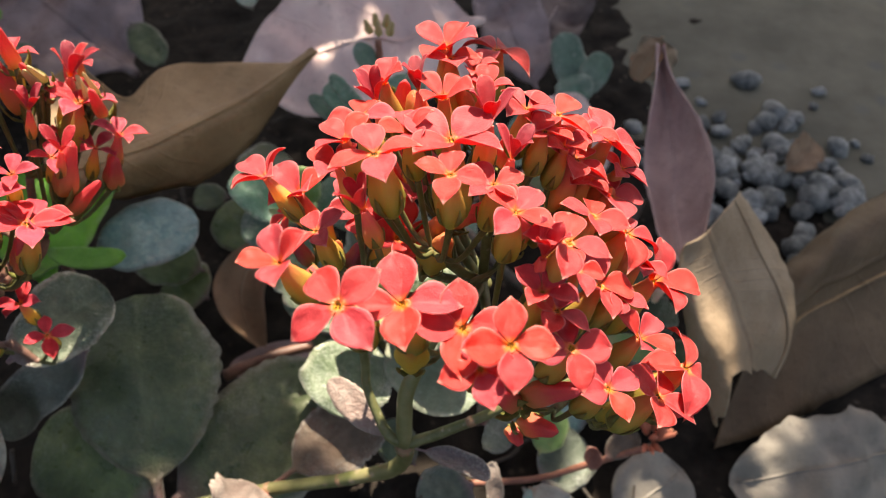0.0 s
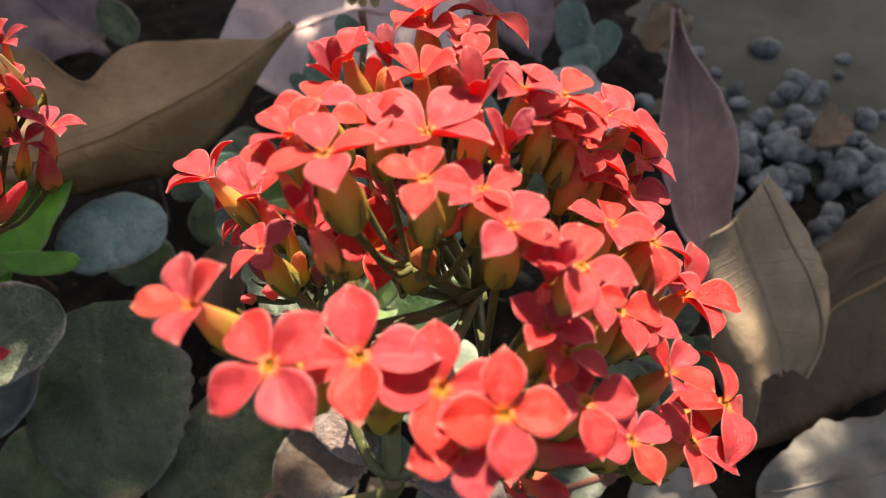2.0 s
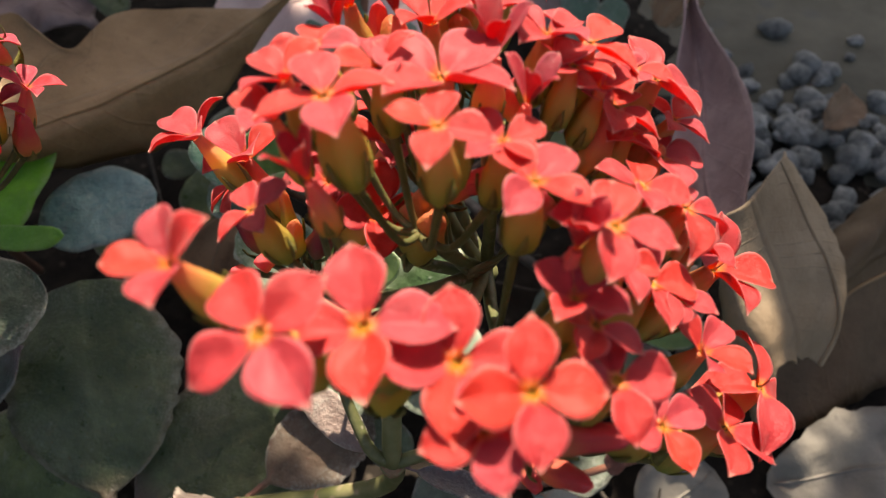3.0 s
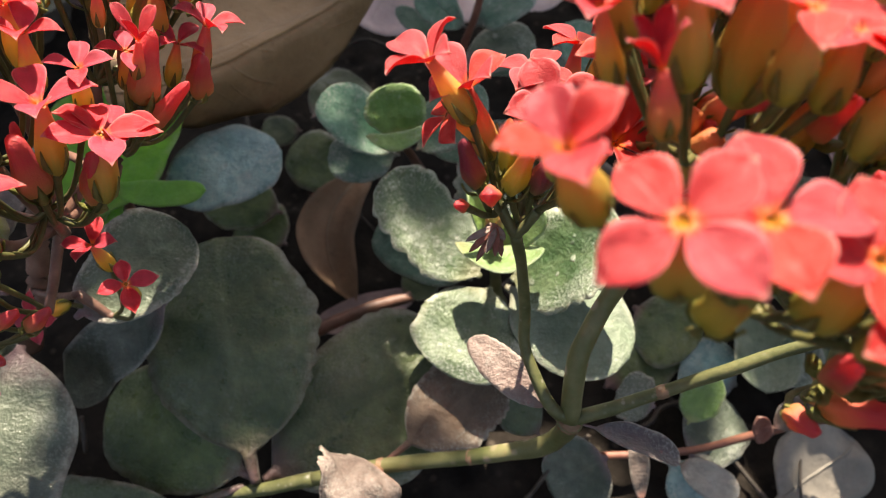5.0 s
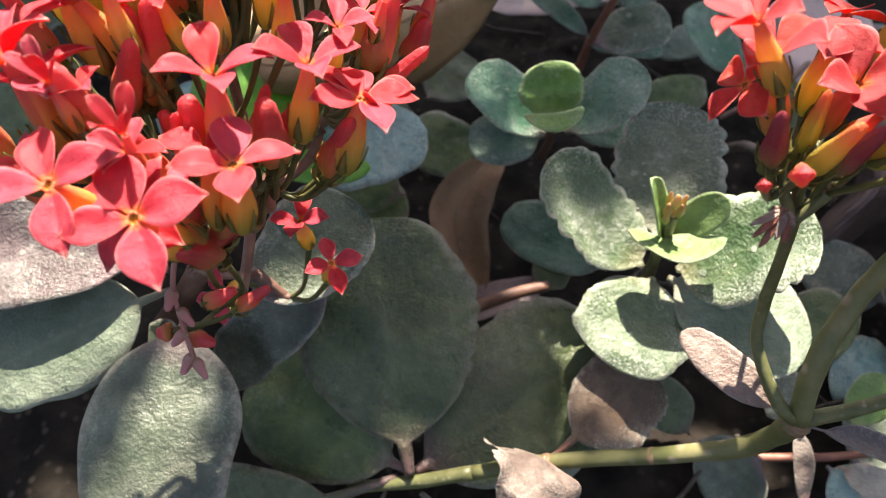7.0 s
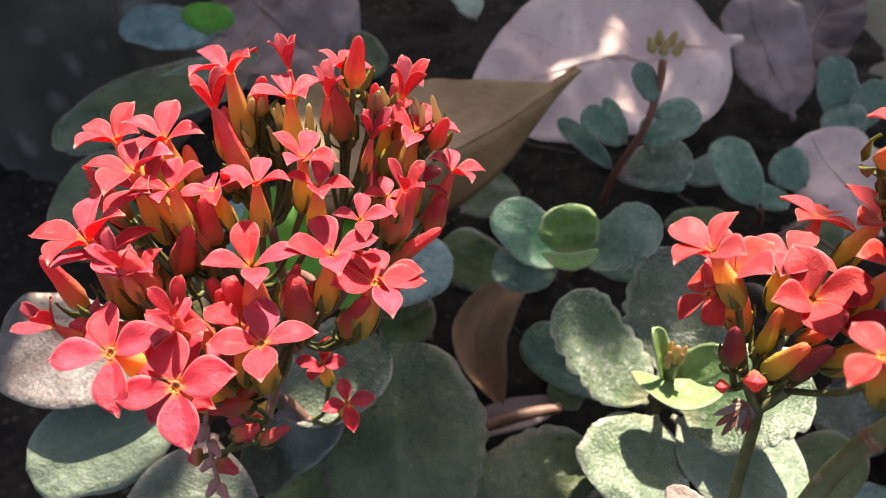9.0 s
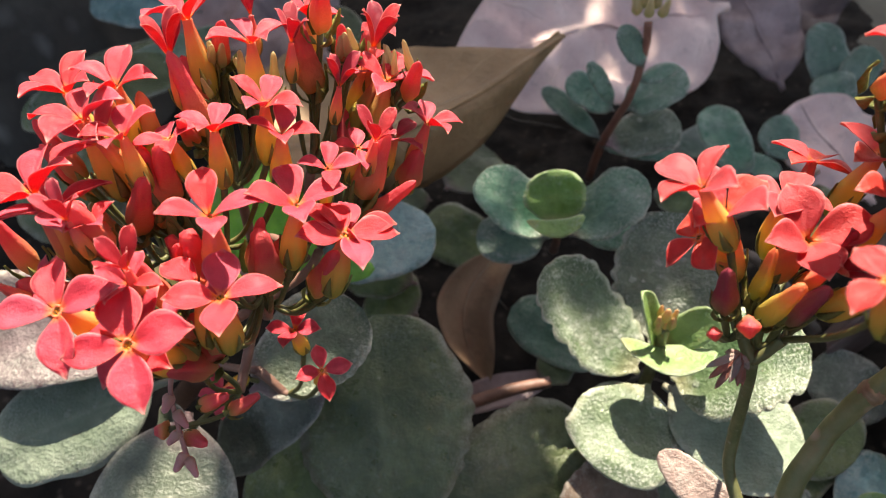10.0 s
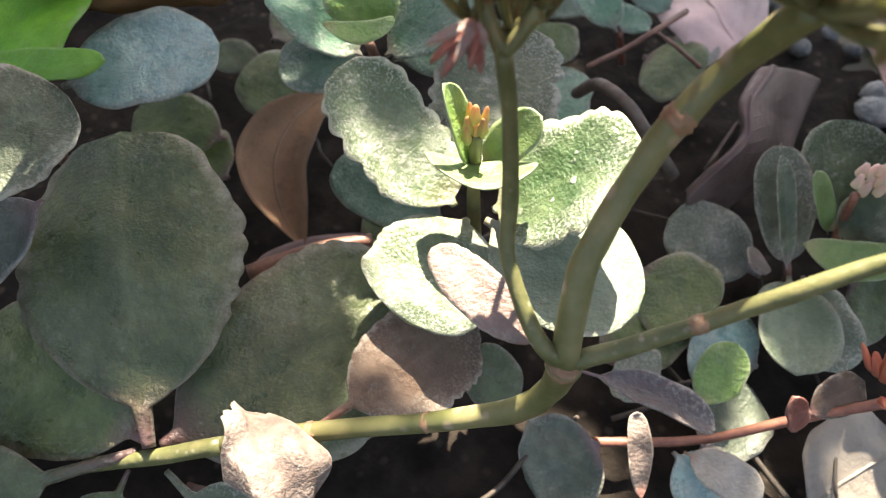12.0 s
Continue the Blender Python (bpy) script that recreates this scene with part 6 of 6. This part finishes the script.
bud(plant_main, (0.0315, 0.0785, 0.1374), (0.0364, 0.0822, 0.1471), 0.0023, FORK[15], BUD_OLIVE)
bud(plant_main, (0.0272, 0.0805, 0.1212), (0.0341, 0.0816, 0.1285), 0.0023, FORK[14], BUD_OLIVE)
bud(plant_main, (0.0351, 0.0652, 0.1167), (0.0395, 0.063, 0.1276), 0.0026, FORK[12], BUD_OLIVE)
bud(plant_main, (0.0086, 0.1054, 0.1505), (0.0054, 0.1058, 0.1623), 0.0027, FORK[1], BUD_OLIVE)
bud(plant_main, (0.0332, 0.0821, 0.1311), (0.0367, 0.0863, 0.1442), 0.0023, FORK[14], BUD_OLIVE)
bud(plant_main, (0.0304, 0.0927, 0.1418), (0.033, 0.0917, 0.153), 0.0020, FORK[13], BUD_OLIVE)
bud(plant_second, (-0.1125, 0.1138, 0.1353), (-0.1151, 0.1178, 0.1487), 0.0023, FORK[19], BUD_RED)
bud(plant_second, (-0.1081, 0.1067, 0.141), (-0.1105, 0.1086, 0.1559), 0.0021, FORK[19], BUD_RED)
bud(plant_second, (-0.1141, 0.1003, 0.1374), (-0.1136, 0.1023, 0.1528), 0.0021, FORK[22], BUD_OLIVE)
bud(plant_second, (-0.1131, 0.0942, 0.1315), (-0.1142, 0.0958, 0.1451), 0.0021, FORK[22], BUD_RED)
bloom(plant_second, (-0.1186, 0.0957, 0.1478), (-0.31, -0.06, 0.95), 57, 0.0078, "slim_cup", FORK[22])
bud(plant_second, (-0.1221, 0.1032, 0.1362), (-0.1231, 0.1058, 0.1499), 0.0020, FORK[18], BUD_OLIVE)
bud(plant_second, (-0.1132, 0.0933, 0.1361), (-0.112, 0.0953, 0.1482), 0.0023, FORK[22], BUD_RED)
bloom(plant_second, (-0.1086, 0.098, 0.1474), (-0.13, 0.08, 0.99), 37, 0.0054, "slim_flat", FORK[22])
bud(plant_second, (-0.1164, 0.0875, 0.1244), (-0.1235, 0.0921, 0.137), 0.0023, FORK[24], BUD_OLIVE)
bloom(plant_second, (-0.1222, 0.0844, 0.144), (-0.01, 0.16, 0.99), 46, 0.0083, "slim_flat", FORK[24])
bud(plant_second, (-0.0962, 0.125, 0.1372), (-0.0965, 0.1251, 0.1523), 0.0027, FORK[20], BUD_RED)
bud(plant_second, (-0.09, 0.1253, 0.1282), (-0.0834, 0.1265, 0.1393), 0.0023, FORK[21], BUD_OLIVE)
bloom(plant_second, (-0.0878, 0.1296, 0.1387), (0.31, 0.13, 0.94), 76, 0.0068, "slim_cup", FORK[20])
bud(plant_second, (-0.0918, 0.1197, 0.122), (-0.0912, 0.1256, 0.1333), 0.0021, FORK[21], BUD_RED)
bud(plant_second, (-0.0798, 0.1203, 0.119), (-0.0758, 0.1199, 0.1293), 0.0024, FORK[21], BUD_RED)
bloom(plant_second, (-0.0806, 0.1214, 0.13), (0.39, 0.17, 0.9), 67, 0.0057, "slim_cup", FORK[21])
bud(plant_second, (-0.0954, 0.089, 0.1251), (-0.0947, 0.0912, 0.1366), 0.0028, FORK[23], BUD_RED)
bud(plant_second, (-0.0883, 0.0911, 0.1217), (-0.0821, 0.09, 0.1345), 0.0023, FORK[23], BUD_RED)
bloom(plant_second, (-0.0819, 0.0941, 0.1334), (0.39, 0.27, 0.88), 13, 0.0075, "slim_cup", FORK[23])
bud(plant_second, (-0.1033, 0.0849, 0.1308), (-0.1019, 0.0848, 0.1421), 0.0026, FORK[23], BUD_RED)
bud(plant_second, (-0.1008, 0.0774, 0.1228), (-0.0939, 0.0769, 0.1349), 0.0022, FORK[23], BUD_RED)
bloom(plant_second, (-0.099, 0.0787, 0.1374), (0.03, 0.27, 0.96), 70, 0.0070, "slim_flat", FORK[23])
bud(plant_second, (-0.1109, 0.0782, 0.1261), (-0.1126, 0.0763, 0.1388), 0.0020, FORK[24], BUD_RED)
bud(plant_second, (-0.103, 0.0767, 0.1182), (-0.1023, 0.0687, 0.1302), 0.0023, FORK[25], BUD_RED)
bloom(plant_second, (-0.1062, 0.0701, 0.1354), (-0.23, -0.36, 0.9), 63, 0.0083, "slim_flat", FORK[24])
bud(plant_second, (-0.0841, 0.1085, 0.1271), (-0.0794, 0.1137, 0.1395), 0.0026, FORK[21], BUD_RED)
bloom(plant_second, (-0.0841, 0.1113, 0.1363), (0.31, 0.09, 0.95), 30, 0.0050, "slim_flat", FORK[21])
bud(plant_second, (-0.1163, 0.0836, 0.1375), (-0.1161, 0.0818, 0.149), 0.0026, FORK[24], BUD_RED)
bloom(plant_second, (-0.1154, 0.0831, 0.1434), (0.04, 0.09, 1), 70, 0.0047, "slim_cup", FORK[24])
bud(plant_second, (-0.1241, 0.0783, 0.1281), (-0.1248, 0.0747, 0.139), 0.0025, FORK[24], BUD_RED)
bloom(plant_second, (-0.121, 0.0768, 0.1366), (-0.3, -0.44, 0.85), 14, 0.0047, "slim_cup", FORK[24])
bud(plant_second, (-0.1061, 0.0794, 0.1292), (-0.1086, 0.0794, 0.1418), 0.0019, FORK[24], BUD_RED)
bloom(plant_second, (-0.1061, 0.075, 0.1415), (0.1, -0.08, 0.99), 82, 0.0047, "slim_cup", FORK[24])
bud(plant_second, (-0.0891, 0.1348, 0.1316), (-0.0874, 0.1358, 0.1439), 0.0023, FORK[20], BUD_RED)
leaf("grey_leaf", (0.0366, 0.3216, 0.016), (0.0626, 0.3729, 0.045), 0.0386, DEAD_UMBER, cup=.3, rough=.006)
leaf(shoot_dark, (0.0614, 0.2932, 0.02), (0.0523, 0.3161, 0.042), 0.0182, LEAF_TEAL, cup=.1)
leaf(shoot_dark, (0.0626, 0.291, 0.02), (0.0744, 0.3082, 0.036), 0.0147, LEAF_TEAL, cup=.1)
# Side branches that carry the flowers.
stem(plant_main, [HUB_A, HUB_A.lerp(FORK[0], 0.5) + Vector((0, 0, -0.001)), FORK[0]], 0.0010, 0.0008, STEM_OLIVE, "branch")
stem(plant_main, [HUB_A, HUB_A.lerp(FORK[1], 0.5) + Vector((0, 0, -0.001)), FORK[1]], 0.0010, 0.0008, STEM_OLIVE, "branch")
stem(plant_main, [HUB_A, HUB_A.lerp(FORK[2], 0.5) + Vector((0, 0, -0.001)), FORK[2]], 0.0010, 0.0008, STEM_OLIVE, "branch")
stem(plant_main, [HUB_A, HUB_A.lerp(FORK[3], 0.5) + Vector((0, 0, -0.001)), FORK[3]], 0.0010, 0.0008, STEM_OLIVE, "branch")
stem(plant_main, [HUB_A, HUB_A.lerp(FORK[4], 0.5) + Vector((0, 0, -0.001)), FORK[4]], 0.0010, 0.0008, STEM_OLIVE, "branch")
stem(plant_main, [HUB_A, HUB_A.lerp(FORK[5], 0.5) + Vector((0, 0, -0.001)), FORK[5]], 0.0010, 0.0008, STEM_OLIVE, "branch")
stem(plant_main, [HUB_A, HUB_A.lerp(FORK[6], 0.5) + Vector((0, 0, -0.001)), FORK[6]], 0.0010, 0.0008, STEM_OLIVE, "branch")
stem(plant_main, [HUB_A, HUB_A.lerp(FORK[7], 0.5) + Vector((0, 0, -0.001)), FORK[7]], 0.0010, 0.0008, STEM_OLIVE, "branch")
stem(plant_main, [HUB_A, HUB_A.lerp(FORK[8], 0.5) + Vector((0, 0, -0.001)), FORK[8]], 0.0010, 0.0008, STEM_OLIVE, "branch")
stem(plant_main, [HUB_C, HUB_C.lerp(FORK[9], 0.5) + Vector((0, 0, -0.0004)), FORK[9]], 0.0009, 0.0007, STEM_OLIVE, "branch")
stem(plant_main, [HUB_C, HUB_C.lerp(FORK[10], 0.5) + Vector((0, 0, -0.0004)), FORK[10]], 0.0009, 0.0007, STEM_OLIVE, "branch")
stem(plant_main, [HUB_C, HUB_C.lerp(FORK[11], 0.5) + Vector((0, 0, -0.0004)), FORK[11]], 0.0009, 0.0007, STEM_OLIVE, "branch")
stem(plant_main, [HUB_R, HUB_R.lerp(FORK[12], 0.5) + Vector((0, 0, -0.001)), FORK[12]], 0.0010, 0.0008, STEM_OLIVE, "branch")
stem(plant_main, [HUB_R, HUB_R.lerp(FORK[13], 0.5) + Vector((0, 0, -0.001)), FORK[13]], 0.0010, 0.0008, STEM_OLIVE, "branch")
stem(plant_main, [HUB_R, HUB_R.lerp(FORK[14], 0.5) + Vector((0, 0, -0.001)), FORK[14]], 0.0010, 0.0008, STEM_OLIVE, "branch")
stem(plant_main, [HUB_R, HUB_R.lerp(FORK[15], 0.5) + Vector((0, 0, -0.001)), FORK[15]], 0.0010, 0.0008, STEM_OLIVE, "branch")
stem(plant_main, [HUB_R, HUB_R.lerp(FORK[16], 0.5) + Vector((0, 0, -0.001)), FORK[16]], 0.0010, 0.0008, STEM_OLIVE, "branch")
stem(plant_main, [HUB_R, HUB_R.lerp(FORK[17], 0.5) + Vector((0, 0, -0.001)), FORK[17]], 0.0010, 0.0008, STEM_OLIVE, "branch")
stem(plant_second, [HUB_H, (-0.1165, 0.0987, 0.108), FORK[18]], 0.0010, 0.0008, STEM_DARK, "branch")
stem(plant_second, [HUB_H, (-0.1087, 0.1072, 0.1117), FORK[19]], 0.0010, 0.0008, STEM_DARK, "branch")
stem(plant_second, [HUB_H, (-0.1005, 0.1119, 0.111), FORK[20]], 0.0010, 0.0008, STEM_DARK, "branch")
stem(plant_second, [HUB_H, (-0.0982, 0.107, 0.1065), FORK[21]], 0.0010, 0.0008, STEM_DARK, "branch")
stem(plant_second, [HUB_H, (-0.1087, 0.0985, 0.11), FORK[22]], 0.0010, 0.0008, STEM_DARK, "branch")
stem(plant_second, [HUB_H, (-0.1022, 0.0945, 0.1073), FORK[23]], 0.0010, 0.0008, STEM_DARK, "branch")
stem(plant_second, [HUB_H, (-0.1104, 0.0913, 0.107), FORK[24]], 0.0010, 0.0008, STEM_DARK, "branch")
stem(plant_second, [HUB_H, (-0.1082, 0.0894, 0.096), FORK[25]], 0.0010, 0.0008, STEM_DARK, "branch")
stem(plant_second, [HUB_S, (-0.1067, 0.094, 0.079), FORK[26]], 0.0010, 0.0008, STEM_DARK, "branch")

# ---- loose things on the soil ----
rock_rnd = random.Random(5)


def rock_mesh(seed):
    bm = bmesh.new()
    bmesh.ops.create_icosphere(bm, subdivisions=2, radius=1)
    for q in bm.verts:
        k = noise.noise(q.co * 1.1 + Vector((seed * 7, 0, 0))) * 0.34 + 0.9
        q.co = Vector((q.co.x * k, q.co.y * k * 0.8, q.co.z * k * 0.6))
    me = bpy.data.meshes.new("pebble")
    bm.to_mesh(me)
    bm.free()
    me.polygons.foreach_set("use_smooth", [True] * len(me.polygons))
    me.materials.append(STONE)
    return me


rocks = [rock_mesh(k) for k in range(4)]
for k in range(120):
    ob = new("pebble", rocks[k % 4])
    s = 0.0035 + 0.0065 * rock_rnd.random() ** 1.5
    ob.matrix_basis = pose(rock_rnd.gauss(0.158, 0.026), rock_rnd.gauss(0.262, 0.028), s * 0.35 - 0.001, rock_rnd.uniform(-20, 20), rock_rnd.uniform(-20, 20), rock_rnd.uniform(0, 360)) @ Matrix.Scale(s, 4)
    tagged(ob, "small blue-grey pebble on dark soil", "pebble", "pebbles")

# Thin dry stalks and twigs.
twig_rnd = random.Random(9)
for k in range(18):
    x, y = twig_rnd.uniform(-0.14, 0.12), twig_rnd.uniform(0.06, 0.3)
    a, n = twig_rnd.uniform(0, 6.28), twig_rnd.uniform(0.02, 0.06)
    pts = [Vector((x + math.cos(a) * n * i / 4 + twig_rnd.uniform(-0.002, 0.002), y + math.sin(a) * n * i / 4 + twig_rnd.uniform(-0.002, 0.002), 0.001 + twig_rnd.uniform(0, 0.006))) for i in range(5)]
    r = twig_rnd.uniform(0.0003, 0.0009)
    tagged(new("twig", tube_mesh("twig", pts, [r, r, r, r * 0.8, r * 0.5], TWIG, 6)), "thin dry grey twig on the soil", "twig", "twigs")


# ---- unseen foliage added overhead to shade the bed ----
def lit(x, y):
    """The gap left in the added foliage, as the patch of sun that it leaves on the bed."""
    if -0.18 < x < -0.108 and (0.055 if x < -0.134 else (0.062 if x < -0.12 else 0.072)) < y < 0.108:
        if x < -0.145 and y > 0.087 + 0.8 * (x + 0.155):
            return True
        return -0.130 - 11 * (0.094 - y) ** 2 < x < -0.1305 + min(0.0035, 0.22 * (0.094 - y))
    edge = 0.11 if x < -0.142 else (0.075 if x < -0.131 else (0.088 if x < -0.085 else (0.094 if x < -0.045 else (0.09 if x < -0.012 else (0.06 if x < 0.05 else 0.07)))))
    if y < edge + 0.004 * math.sin(60 * x) and -0.19 < x < 0.16:
        return True
    if ((x - 0.082 + 0.25 * (y - 0.146)) / 0.006) ** 2 + ((y - 0.146) / 0.028) ** 2 < 1 or ((x - 0.058) / 0.006) ** 2 + ((y - 0.145) / 0.008) ** 2 < 1:
        return True
    if ((x + 0.036) / 0.011) ** 2 + ((y - 0.146) / 0.011) ** 2 < 1 or ((x + 0.008) / 0.006) ** 2 + ((y - 0.122) / 0.005) ** 2 < 1:
        return False
    if (x < -0.038 and y < 0.127) or (x < -0.016 and y < 0.116):
        return False
    return ((x + 0.0145) / 0.0365) ** 2 + ((y - 0.122) / (0.027 + 0.004 * math.sin(170 * x))) ** 2 < 1


def thin(x, y):
    """Where the added foliage is thinned and lets flecks of sun through."""
    for cx, cy, rx, ry, share in ((0.068, 0.127, 0.032, 0.02, 0.985), (0.13, 0.15, 0.034, 0.018, 0.975), (-0.138, 0.166, 0.018, 0.02, 0.99), (-0.05, 0.173, 0.034, 0.018, 0.972), (-0.035, 0.305, 0.07, 0.035, 0.0), (-0.103, 0.168, 0.024, 0.012, 0.965)):
        if ((x - cx) / rx) ** 2 + ((y - cy) / ry) ** 2 < 1:
            return share
    return 0.0


shade_rnd = random.Random(21)
cv, cf = [], []
for k in range(21000):
    near = k % 3 > 0
    gx, gy = (shade_rnd.uniform(-0.22, 0.16), shade_rnd.uniform(0.03, 0.24)) if near else (shade_rnd.uniform(-0.3, 0.36), shade_rnd.uniform(0.0, 0.62))
    h = shade_rnd.uniform(0.6, 0.75)
    size = shade_rnd.uniform(0.005, 0.012) if near else shade_rnd.uniform(0.012, 0.026)
    if -0.185 < gx < -0.104 and 0.05 < gy < 0.112:
        size = shade_rnd.uniform(0.0032, 0.005)
    elif ((gx + 0.035) / 0.08) ** 2 + ((gy - 0.3) / 0.045) ** 2 < 1:
        size = shade_rnd.uniform(0.009, 0.012)
    if any(lit(gx + size * i, gy + size * j) for i in (-1, 0, 1) for j in (-1, 0, 1)):
        continue
    if shade_rnd.random() < thin(gx, gy):
        continue
    c = Vector((gx, gy, 0.07)) + SUN * (h / SUN.z)
    m = pose(*c, shade_rnd.uniform(-25, 25), shade_rnd.uniform(-25, 25), shade_rnd.uniform(0, 360))
    o = len(cv)
    for x, y, z in ((-1, 0, 0), (-0.4, -0.5, 0.1), (0.4, -0.45, 0.1), (1, 0, 0), (0.4, 0.45, 0.1), (-0.4, 0.5, 0.1), (0, 0, 0)):
        cv.append(m @ (Vector((x, y, z)) * size * 1.15))
    cf += [(o, o + 1, o + 6), (o + 1, o + 2, o + 6), (o + 2, o + 3, o + 6), (o + 3, o + 4, o + 6), (o + 4, o + 5, o + 6), (o + 5, o, o + 6)]
crown = piece("crown", mesh_of("crown", [q - tree.location for q in cv], cf, LEAF_DARK, smooth=False), tree, Matrix.Identity(4), "unseen foliage added overhead to shade the bed")
tagged(crown, kind="stuff")
